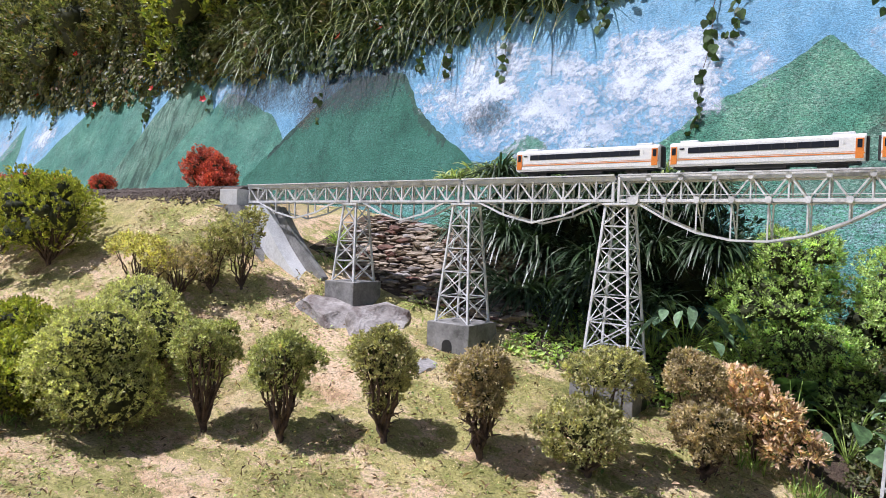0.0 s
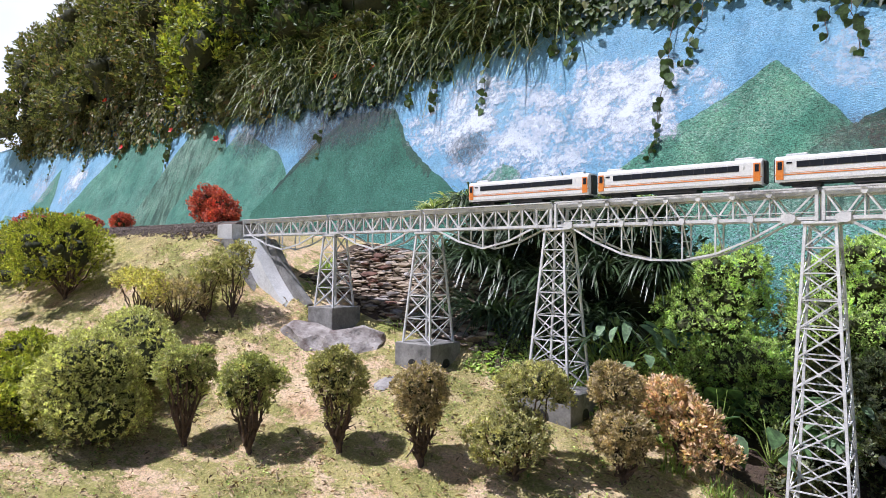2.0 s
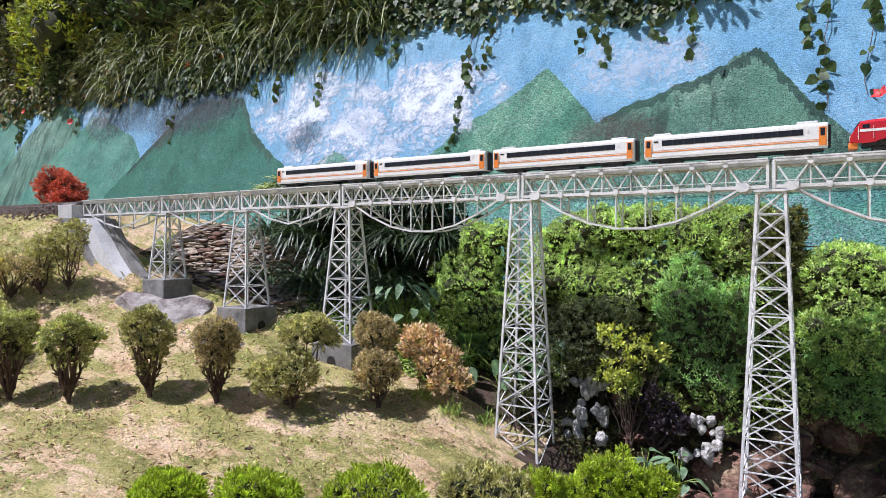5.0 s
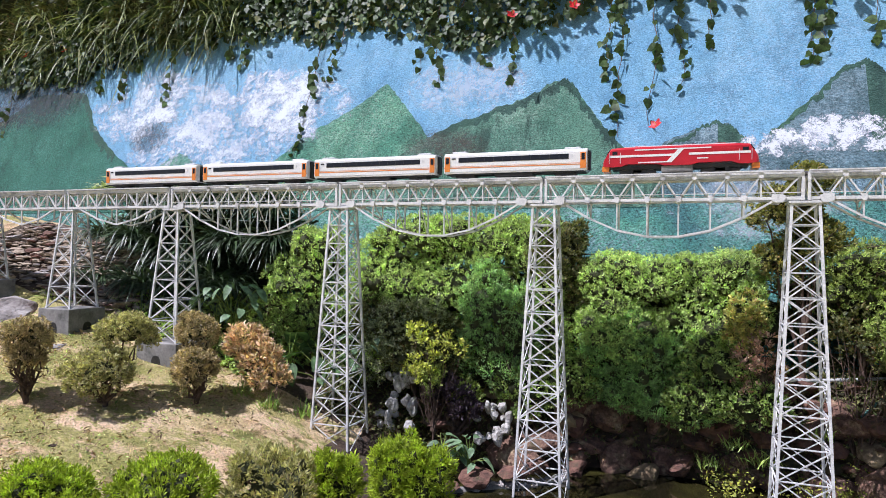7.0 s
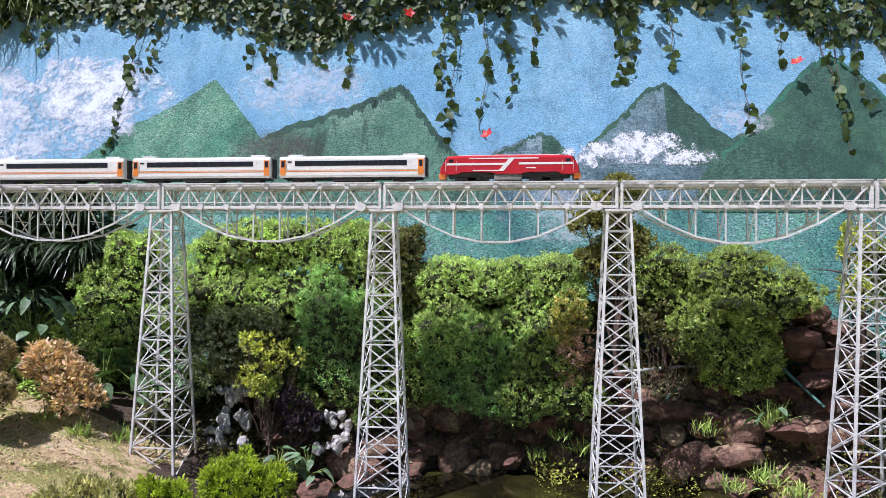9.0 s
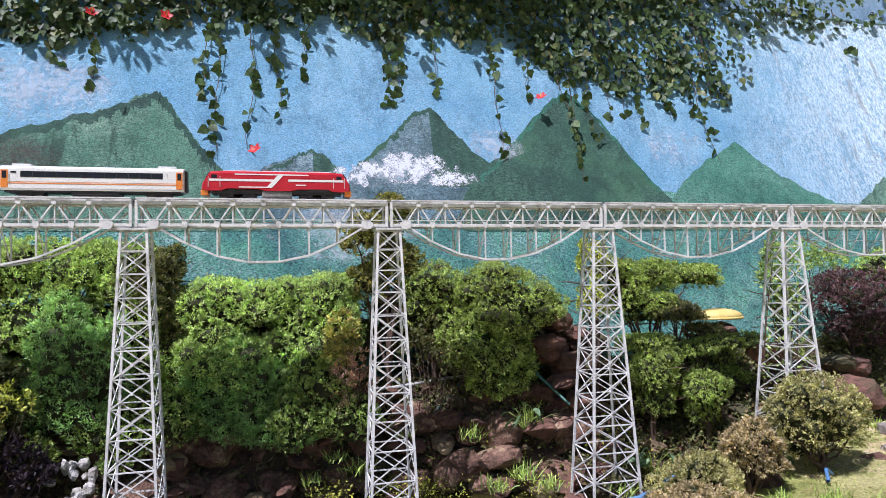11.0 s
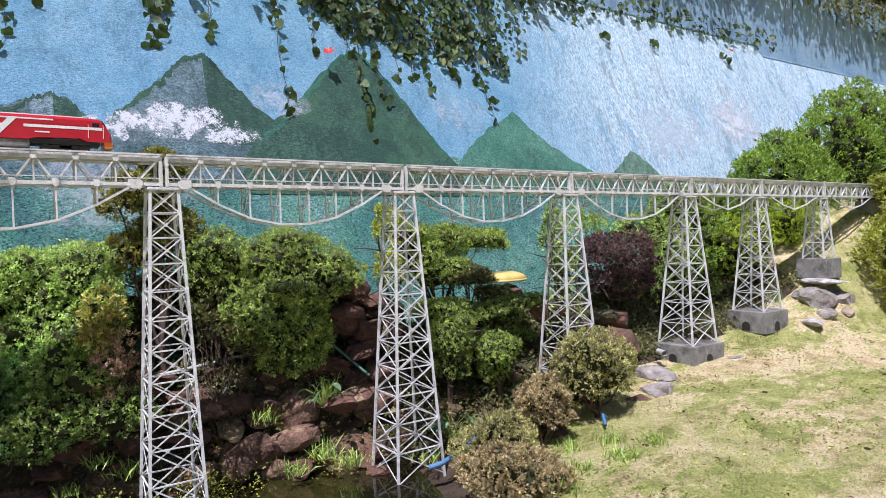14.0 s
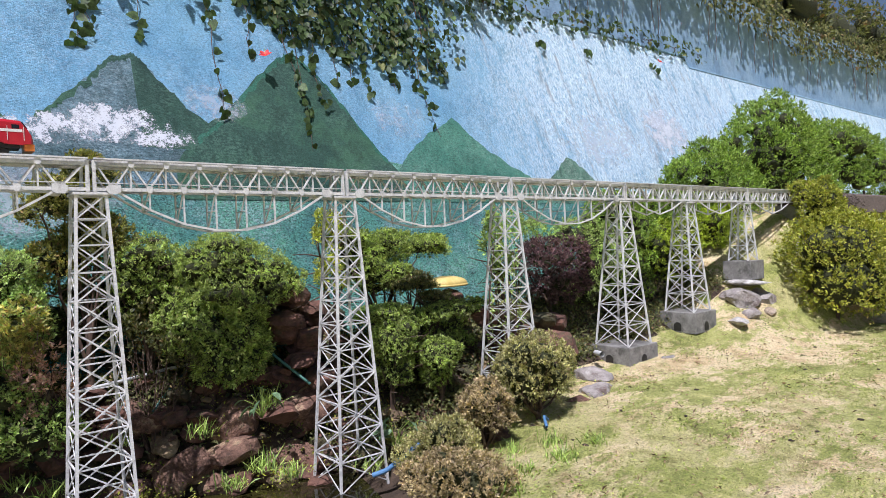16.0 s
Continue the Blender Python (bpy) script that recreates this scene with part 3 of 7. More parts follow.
gx, gy = axis(-11, 13, 0.08, 400), axis(-4.6, 2.9, 0.06, 400)
X, Y = np.meshgrid(gx, gy, indexing="ij")
V = np.stack([X, Y, ground_z(X, Y)], -1).reshape(-1, 3)
ni, nj = len(gx), len(gy)
i, j = np.meshgrid(np.arange(ni - 1), np.arange(nj - 1), indexing="ij")
F = np.stack([i * nj + j, (i + 1) * nj + j, (i + 1) * nj + j + 1, i * nj + j + 1], -1).reshape(-1, 4)
me = mesh_np("ground", V, F, M["lawn"], True)
me.materials.append(M["earth"])
mid = V[F].mean(1)
edge = 0.06 * lump(mid, 3.0)
damp = ((mid[:, 1] > 0.12 + 0.10 * (mid[:, 0] < -3.4) + edge) & (mid[:, 0] > -5.45 + edge) & (mid[:, 0] < 7.4)) | ((mid[:, 0] > -1.25 + edge * 3) & (mid[:, 0] < 3.0 + edge) & (mid[:, 1] > -0.6)) | (mid[:, 1] > 2.34)
me.polygons.foreach_set("material_index", damp.astype(np.int32))
ground = tagged(new("ground", me), "sloping lawn of dry straw-coloured grass with green patches", "ground", kind="structure")

# pond
bm = bmesh.new()
ring = [(-0.95, -0.9), (-0.7, 0.1), (-0.3, 0.35), (0.1, 0.62), (0.7, 0.7), (1.4, 0.66), (2.0, 0.4), (2.75, 0.1), (2.5, -0.9)]
vs = [bm.verts.new((u, v, 0.535)) for u, v in ring]
bm.faces.new(vs)
tagged(new("water", mesh_bm("water", bm, M["water"])), "still dark green pond water under the bridge", "water", kind="structure")

# ---- painted retaining wall ----
NRM = Vector((0, -1, 0.38)).normalized()


def wall_section(name, x0, x1, back, label):
    prof = [(wall_y(0.5) + back, 0.5), (wall_y(WALL_TOP) + back, WALL_TOP), (wall_y(WALL_TOP) + back + 0.3, WALL_TOP), (wall_y(WALL_TOP) + back + 0.3, 0.5)]
    return tagged(new(name, prism(name, prof, "x", x0, x1, M["sky_paint"])), label, "wall", kind="structure")


wall = wall_section("wall_north", -28, 10.6, 0, "tall battered retaining wall painted with a blue sky and green mountains")
wall_section("wall_north_east", 10.6, 30, 0.31, "set-back stretch of sky-blue painted stucco wall")
tagged(new("wall_upper", prism("wall_upper", [(2.86, 4.4), (2.96, 6.6), (3.19, 6.6), (3.19, 4.4)], "x", 4.6, 30, M["upper_paint"])), "upper sky-blue stucco wall set back above a ledge", "wall", kind="structure")
bm = bmesh.new()
box_bm(bm, (-28, wall_y(WALL_TOP) - 0.012, WALL_TOP), (10.6, wall_y(WALL_TOP) + 0.34, WALL_TOP + 0.035), 0.01)
box_bm(bm, (10.6, wall_y(WALL_TOP) + 0.30, WALL_TOP), (30, wall_y(WALL_TOP) + 0.62, WALL_TOP + 0.035), 0.01)
tagged(new("wall_cap", mesh_bm("wall_cap", bm, M["cap"])), "weathered grey-blue concrete cap along the wall", "wall cap", kind="structure")


def on_wall(x, z, off=0.0):
    return Vector((x, wall_y(z), z)) + NRM * (0.35 * off)


def rugged(pts, amp=0.02, steps=3):
    """An outline made uneven by halving and shifting."""
    pts = [Vector(p) for p in pts]
    for k in range(steps):
        out = [pts[0]]
        for a, b in zip(pts, pts[1:]):
            d = b - a
            m = (a + b) / 2 + Vector((-d.y, d.x)) * rng.normal(0, 0.028) + Vector((0, rng.normal(0, amp * 0.3)))
            out += [m, b]
        pts = out
    return pts


def painted(name, top, foot, off, mat, steps=3):
    """A painted shape on the wall: an uneven top outline closed down to foot."""
    line = rugged(top, 0.03, steps)
    bm = bmesh.new()
    a = [bm.verts.new(on_wall(p.x, p.y, off)) for p in line]
    b = [bm.verts.new(on_wall(p.x, min(foot, p.y - 0.01), off)) for p in line]
    for k in range(len(line) - 1):
        bm.faces.new((a[k], b[k], b[k + 1], a[k + 1]))
    return part(name, mesh_bm(name, bm, mat), wall)


def ridge(top, width, off, mat):
    """A brushed darker line along the crest of a painted mountain."""
    line = rugged(top, 0.03, 4)
    bm = bmesh.new()
    a = [bm.verts.new(on_wall(p.x, p.y + 0.006, off)) for p in line]
    b = [bm.verts.new(on_wall(p.x + rng.normal(0, 0.008), p.y - width * rng.uniform(0.45, 1.25), off)) for p in line]
    for k in range(len(line) - 1):
        bm.faces.new((a[k], b[k], b[k + 1], a[k + 1]))
    part("painted_ridge", mesh_bm("painted_ridge", bm, M[mat]), wall)


painted("painted_slope", [(-18.171, 2.971), (-13.596, 2.901), (-8.751, 2.765), (-4.725, 2.681), (-3.45, 2.659), (-2.823, 2.763), (-1.132, 2.862), (0.473, 2.628), (1.217, 2.669), (2.505, 2.717), (4.021, 2.688), (5.535, 2.572), (7.152, 2.543)], 0.9, 0.003, M["band_paint"], 2)
painted("painted_mountain", [(-16.938, 2.761), (-15.838, 3.906), (-15.414, 2.606)], 2.2, 0.007, M["teal_paint"])
painted("painted_mountain", [(-14.859, 2.823), (-13.792, 3.601), (-12.807, 4.391), (-12.355, 4.653), (-11.457, 3.98), (-10.752, 2.709)], 2.3, 0.007, M["teal_paint"])
painted("painted_mountain", [(-11.6, 2.732), (-10.95, 3.732), (-10.388, 4.305), (-9.517, 3.794), (-8.629, 2.651)], 2.3, 0.010, M["grey_green_paint"])
painted("painted_mountain", [(-10.393, 2.699), (-9.844, 3.354), (-9.229, 3.896), (-8.69, 3.708), (-7.979, 3.405), (-7.143, 2.612)], 2.3, 0.013, M["teal_paint"])
painted("painted_mountain", [(-8.167, 2.639), (-7.839, 2.926), (-7.297, 3.471), (-6.857, 3.744), (-6.265, 3.79), (-5.975, 3.759), (-5.638, 3.321), (-5.155, 2.95), (-4.616, 2.604)], 2.3, 0.016, M["green_paint"])
painted("painted_mountain", [(-4.573, 2.603), (-4.462, 2.826), (-4.251, 2.94), (-4.068, 2.861), (-3.933, 2.591)], 2.4, 0.010, M["teal_paint"])
painted("painted_mountain", [(-3.447, 2.531), (-3.003, 2.828), (-2.632, 3.119), (-2.31, 3.284), (-1.956, 3.549), (-1.76, 3.344), (-1.51, 3.075), (-1.129, 2.647)], 2.3, 0.010, M["fresh_paint"])
painted("painted_mountain", [(-2.084, 2.584), (-1.497, 2.945), (-1.37, 3.001), (-0.741, 3.233), (-0.474, 3.332), (-0.239, 3.452), (-0.152, 3.386), (0.043, 3.093), (0.238, 2.844), (0.581, 2.434)], 2.3, 0.013, M["grey_green_paint"])
painted("painted_mountain", [(0.42, 2.596), (0.568, 2.789), (0.844, 2.918), (0.982, 2.972), (1.089, 2.928), (1.271, 2.594)], 2.4, 0.010, M["slate_paint"])
painted("painted_mountain", [(1.111, 2.594), (1.334, 2.853), (1.622, 3.124), (1.868, 3.376), (1.997, 3.42), (2.212, 3.161), (2.331, 3.009), (2.721, 2.654)], 2.4, 0.013, M["slate_paint"])
painted("painted_shadow", [(1.986, 3.409), (2.061, 3.366), (2.212, 3.161), (2.331, 3.009), (2.613, 2.783)], 2.68, 0.016, M["dark_paint"])
painted("painted_shadow", [(0.982, 2.972), (1.089, 2.928), (1.185, 2.777), (1.238, 2.669)], 2.5, 0.0125, M["dark_paint"])
painted("painted_mountain", [(2.181, 2.542), (2.343, 2.77), (2.753, 3.122), (3.208, 3.575), (3.338, 3.642), (3.49, 3.512), (3.761, 3.154), (4.183, 2.559)], 2.3, 0.019, M["dark_paint"])
painted("painted_mountain", [(4.021, 2.504), (4.368, 2.789), (4.726, 3.022), (5.02, 3.199), (5.257, 2.972), (5.601, 2.747), (6.074, 2.468)], 2.3, 0.013, M["teal_paint"])
painted("painted_mountain", [(6.074, 2.468), (6.4, 2.689), (6.639, 2.854), (6.79, 2.812), (7.151, 2.478)], 2.3, 0.010, M["grey_green_paint"])


CREST_E = [(-1.37, 3.001), (-0.741, 3.233), (-0.474, 3.332), (-0.239, 3.452), (-0.152, 3.386), (0.043, 3.093), (0.238, 2.844)]
ridge(CREST_E, 0.09, 0.0165, "dark_paint")
ridge([(1.334, 2.853), (1.622, 3.124), (1.868, 3.376), (1.997, 3.42), (2.094, 3.323)], 0.045, 0.0165, "dark_paint")
ridge([(0.568, 2.789), (0.844, 2.918), (0.982, 2.972), (1.089, 2.928), (1.217, 2.712)], 0.03, 0.0135, "dark_paint")
ridge([(2.375, 2.771), (2.753, 3.122), (3.208, 3.575), (3.338, 3.642), (3.49, 3.512), (3.761, 3.154), (4.075, 2.689)], 0.05, 0.0205, "green_paint")
CREST_B = [(-7.839, 2.926), (-7.297, 3.471), (-6.857, 3.744), (-6.265, 3.79), (-5.975, 3.759), (-5.638, 3.321), (-5.155, 2.95)]
ridge(CREST_B, 0.10, 0.0175, "dark_paint")


def cloud_paint(name, scale, cut, strength, tone=(0.70, 0.75, 0.80), edge=0.16, stretch=None, fine=0.5):
    """White paint dabbed thinly over the wall, denser to the middle of its patch."""
    m = Nodes(name, 0.85)
    m.color(m.mix(m.noise(9, 4, 0.7), (tone[0] * 0.8, tone[1] * 0.86, tone[2] * 0.95), tone))
    m.bump(m.mix(0.5, m.noise(42, 4, 0.7), m.noise(120, 2, 0.5)), 0.9, 0.018)
    g = m.node("ShaderNodeTexGradient")
    g.gradient_type = "SPHERICAL"
    mp = m.node("ShaderNodeMapping")
    mp.inputs["Location"].default_value = (-1, -1, -1)
    mp.inputs["Scale"].default_value = (2, 2, 2)
    m.link(m.coord.outputs["UV"], mp.inputs["Vector"])
    mp.inputs["Location"].default_value = (-1, -1, 0)
    mp.inputs["Scale"].default_value = (2, 2, 0)
    m.link(mp.outputs[0], g.inputs[0])
    n = m.mix(fine, m.noise(scale, 8, 0.75, stretch), m.noise(scale * 9, 6, 0.8, stretch))
    n = m.ramp(n, [(0.34, 0.0), (0.66, 1.0)])
    s = m.mix(0.5, n, m.ramp(g.outputs["Fac"], [(0.0, 0.0), (0.35, 0.62), (1.0, 0.85)]))
    a = m.ramp(s, [(cut, 0.0), (cut + edge, strength)])
    m.link(a, m.b.inputs["Alpha"])
    return m.mat


M["cloud"] = cloud_paint("mural_cloud_paint", 3.0, 0.53, 0.9, (0.72, 0.76, 0.81), 0.20, None, 0.36)
M["cloud_crisp"] = cloud_paint("mural_crisp_cloud_paint", 9.0, 0.555, 0.9, (0.74, 0.76, 0.79), 0.09, None, 0.4)
M["rust_stain"] = cloud_paint("mural_brown_stain", 5.0, 0.50, 0.55, (0.11, 0.085, 0.07), 0.22, None, 0.75)
M["cloud_thin"] = cloud_paint("mural_thin_cloud_paint", 2.4, 0.52, 0.4)
M["dark_wash"] = cloud_paint("mural_dark_wash", 3.2, 0.46, 0.62, (0.075, 0.09, 0.095), 0.26, (1.5, 1.0, 0.7), 0.75)



def cloud(name, x, z, w, h, off, mat):
    bm = bmesh.new()
    uv = bm.loops.layers.uv.new("UVMap")
    c = [(-1, -1), (1, -1), (1, 1), (-1, 1)]
    f = bm.faces.new([bm.verts.new(on_wall(x + a * w / 2, z + b * h / 2, off)) for a, b in c])
    for loop, (a, b) in zip(f.loops, c):
        loop[uv].uv = ((a + 1) / 2, (b + 1) / 2)
    me = bpy.data.meshes.new(name)
    bm.to_mesh(me)
    bm.free()
    me.materials.append(M[mat])
    part(name, me, wall)


for k, (x, z, w, h, mat) in enumerate([(-3.782, 3.234, 3.64, 1.71, "cloud"), (-3.258, 3.391, 2.57, 1.28, "cloud"), (-4.969, 3.531, 2.14, 1.28, "cloud"), (-1.142, 3.459, 1.71, 0.86, "cloud_thin"),
                                       (1.78, 2.84, 1.10, 0.42, "cloud_crisp"), (1.40, 2.78, 0.85, 0.34, "cloud_crisp"), (2.10, 2.77, 0.72, 0.29, "cloud_crisp"), (1.218, 2.325, 1.71, 0.75, "cloud_thin"), (2.558, 3.087, 0.75, 0.43, "cloud_thin"), (4.347, 3.105, 0.96, 0.54, "cloud_thin"), (9.108, 3.365, 1.6, 1.07, "cloud_crisp"), (8.898, 3.582, 0.86, 0.54, "cloud"),
                                       (7.485, 3.134, 2.57, 0.96, "cloud_thin"), (-9.052, 3.89, 1.28, 0.75, "cloud_thin"), (-14.806, 3.518, 1.5, 1.39, "cloud"), (-16.512, 3.576, 1.71, 1.28, "cloud_thin")]):
    cloud("painted_cloud", x, z, w, h, 0.022 + 0.0004 * k, mat)
# thin dark grey patches below the creeper edge, the last a dirty smudge
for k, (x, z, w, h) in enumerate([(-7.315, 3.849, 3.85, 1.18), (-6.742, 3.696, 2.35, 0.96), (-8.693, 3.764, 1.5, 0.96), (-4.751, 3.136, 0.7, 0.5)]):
    cloud("grime_stain", x, z, w, h, 0.030 + 0.0004 * k, "dark_wash")

for k, (x, z, w, h) in enumerate([(-1.294, 2.904, 1.02, 0.39), (-1.079, 2.841, 0.75, 0.32), (-7.352, 3.44, 0.54, 0.75)]):
    cloud("brown_stain", x, z, w, h, 0.034 + 0.0004 * k, "rust_stain")

# ---- bridge ----
HALF = 0.068          # half the distance between the two trusses
TOP, LOW = 2.345, 2.225
UNIT = box("bar", (-0.5, -0.5, -0.5), (0.5, 0.5, 0.5), M["steel"])
bm = bmesh.new()
for lo, hi in (((-0.5, -0.5, -0.5), (0.5, 0.5, -0.22)), ((-0.5, 0.22, -0.22), (0.5, 0.5, 0.5))):
    box_bm(bm, lo, hi)
ANGLE = mesh_bm("angle_bar", bm, M["steel"])


def bar(name, a, b, w, d, parent, me=UNIT, up=(0, 1, 0)):
    """A straight member from a to b, w wide across and d deep along `up`."""
    a, b = Vector(a), Vector(b)
    x = (b - a)
    L = x.length
    x = x / L
    z = Vector(up) - x * x.dot(Vector(up))
    z = z.normalized() if z.length > 1e-4 else x.orthogonal().normalized()
    y = z.cross(x)
    r = Matrix((x, y, z)).transposed().to_4x4()
    return part(name, me, parent, "", Matrix.Translation((a + b) / 2) @ r @ Matrix.Diagonal((L, w, d, 1)))


bm = bmesh.new()
pl = [(-0.5, -0.28), (-0.22, -0.5), (0.3, -0.5), (0.5, -0.1), (0.5, 0.3), (0.2, 0.5), (-0.5, 0.5)]
a = [bm.verts.new((u, -0.5, v)) for u, v in pl]
b = [bm.verts.new((u, 0.5, v)) for u, v in pl]
bm.faces.new(a), bm.faces.new(b[::-1])
for k in range(len(pl)):
    bm.faces.new((a[k], b[k], b[(k + 1) % len(pl)], a[(k + 1) % len(pl)]))
PLATE = mesh_bm("gusset", bm, M["steel"])


def gusset(x, y, z, w, h, parent, flip=1):
    part("gusset", PLATE, parent, "", Matrix.Translation((x, y, z)) @ Matrix.Diagonal((w * flip, 0.006, h, 1)))


def long_span(x0, x1):
    L = x1 - x0
    span = thing("truss_span", (x0, 0, 0), "grey-painted steel deck truss span with a curved lower chord", "bridge span", "bridge spans")
    low = [(45 + 82 * k) / 675 * L * 0.985 + 0.004 for k in range(8)]
    up = [(low[k] + low[k + 1]) / 2 for k in range(7)]
    sag = [0, 0.095, 0.165, 0.198, 0.198, 0.165, 0.095, 0]
    for s in (-1, 1):
        y = s * HALF
        bar("upper_chord", (0.012, y, TOP - 0.006), (L - 0.012, y, TOP - 0.006), 0.014, 0.014, span)
        bar("top_channel", (0.012, y - s * 0.014, TOP + 0.009), (L - 0.012, y - s * 0.014, TOP + 0.009), 0.012, 0.02, span)
        bar("lower_chord", (0.012, y, LOW), (L - 0.012, y, LOW), 0.016, 0.013, span)
        bar("walkway_rail", (0.012, y * 1.12, LOW + 0.028), (L - 0.012, y * 1.12, LOW + 0.028), 0.004, 0.004, span)
        bar("deck_channel", (0.012, y * 1.16, TOP + 0.019), (L - 0.012, y * 1.16, TOP + 0.019), 0.007, 0.016, span)
        for x in (0.014, L - 0.014):
            bar("end_post", (x, y, LOW - 0.012), (x, y, TOP + 0.01), 0.014, 0.018, span)
        pts = []
        for k in range(8):
            pts += [low[k]] + ([up[k]] if k < 7 else [])
        bar("diagonal", (0.02, y, TOP), (low[0], y, LOW), 0.0075, 0.010, span)
        bar("diagonal", (L - 0.02, y, TOP), (low[7], y, LOW), 0.0075, 0.010, span)
        for k in range(7):
            bar("diagonal", (low[k], y, LOW), (up[k], y, TOP), 0.0075, 0.010, span)
            bar("diagonal", (up[k], y, TOP), (low[k + 1], y, LOW), 0.0075, 0.010, span)
            bar("vertical", (up[k], y - s * 0.006, LOW), (up[k], y - s * 0.006, TOP), 0.0065, 0.009, span)
            part("top_gusset", PLATE, span, "", Matrix.Translation((up[k], y + s * 0.010, TOP - 0.002)) @ Matrix.Diagonal((0.026, 0.006, 0.030, 1)))
            a, b = (low[k], y, LOW - sag[k]), (low[k + 1], y, LOW - sag[k + 1])
            bar("arched_chord", a, b, 0.010, 0.010, span)
        for k in range(8):
            big = k in (0, 7)
            gusset(low[k], y + s * 0.011, LOW + (0.0 if big else 0.002), 0.062 if big else 0.028, 0.044 if big else 0.034, span, -1 if k == 0 else 1)
            if not big:
                bar("hanger", (low[k], y, LOW), (low[k], y, LOW - sag[k]), 0.0068, 0.010, span)
    for k in range(8):
        bar("cross_beam", (low[k], -HALF, LOW), (low[k], HALF, LOW), 0.010, 0.012, span, UNIT, (0, 0, 1))
        if 0 < k < 7:
            bar("cross_beam", (low[k], -HALF, LOW - sag[k]), (low[k], HALF, LOW - sag[k]), 0.008, 0.008, span, UNIT, (0, 0, 1))
            bar("sway_brace", (low[k], -HALF, LOW), (low[k], HALF, LOW - sag[k]), 0.005, 0.006, span, UNIT, (1, 0, 0))
            bar("sway_brace", (low[k], HALF, LOW - sag[k] * 0.5), (low[k], -HALF, LOW - sag[k] * 0.5), 0.005, 0.006, span, UNIT, (1, 0, 0))
    for k in range(7):
        bar("sway_brace", (up[k], -HALF, LOW), (up[k], HALF, TOP), 0.005, 0.006, span, UNIT, (1, 0, 0))
    part("deck", box("deck", (0.01, -HALF - 0.006, TOP - 0.004), (L - 0.01, HALF + 0.006, TOP + 0.004), M["steel"]), span)


def short_span(x0, x1):
    L = x1 - x0
    span = thing("short_truss_span", (x0, 0, 0), "short grey-painted steel deck truss span, lower chord slightly arched", "bridge span", "bridge spans")
    n = 10
    node = [0.02 + (L - 0.04) * k / n for k in range(n + 1)]
    sag = {1: 0.0, 3: 0.085, 5: 0.13, 7: 0.085, 9: 0.0}
    for s in (-1, 1):
        y = s * HALF
        bar("upper_chord", (0.012, y, TOP), (L - 0.012, y, TOP), 0.026, 0.016, span)
        bar("lower_chord", (0.012, y, LOW), (L - 0.012, y, LOW), 0.016, 0.014, span)
        bar("deck_channel", (0.012, y * 1.16, TOP + 0.019), (L - 0.012, y * 1.16, TOP + 0.019), 0.007, 0.016, span)
        for k in range(n + 1):
            e = k in (0, n)
            bar("vertical", (node[k], y, LOW - (0.012 if e else 0)), (node[k], y, TOP), 0.014 if e else 0.008, 0.012, span)
            if k < n:
                a, b = ((TOP, LOW) if k % 2 == 0 else (LOW, TOP))
                bar("diagonal", (node[k], y, a), (node[k + 1], y, b), 0.008, 0.010, span)
        ks = sorted(sag)
        for p, q in zip(ks, ks[1:]):
            bar("arched_chord", (node[p], y, LOW - sag[p]), (node[q], y, LOW - sag[q]), 0.011, 0.010, span)
        for k in (3, 5, 7):
            bar("hanger", (node[k], y, LOW), (node[k], y, LOW - sag[k]), 0.008, 0.010, span)
    for k in range(1, n):
        bar("cross_beam", (node[k], -HALF, LOW), (node[k], HALF, LOW), 0.008, 0.010, span, UNIT, (0, 0, 1))
        bar("sway_brace", (node[k], -HALF, LOW), (node[k], HALF, TOP), 0.005, 0.006, span, UNIT, (1, 0, 0))
    part("deck", box("deck", (0.01, -HALF - 0.006, TOP - 0.004), (L - 0.01, HALF + 0.006, TOP + 0.004), M["steel"]), span)


PIER = [-4.76, -3.765, -2.73, -1.345, 0.0, 1.333, 2.657, 4.015, 5.385, 6.425, 7.556]
for a, b in zip(PIER[2:8], PIER[3:9]):
    long_span(a, b)
for a, b in ((-5.95, PIER[0]), (PIER[0], PIER[1]), (PIER[1], PIER[2]), (PIER[8], PIER[9]), (PIER[9], PIER[10]), (PIER[10], 8.72)):
    short_span(a, b)


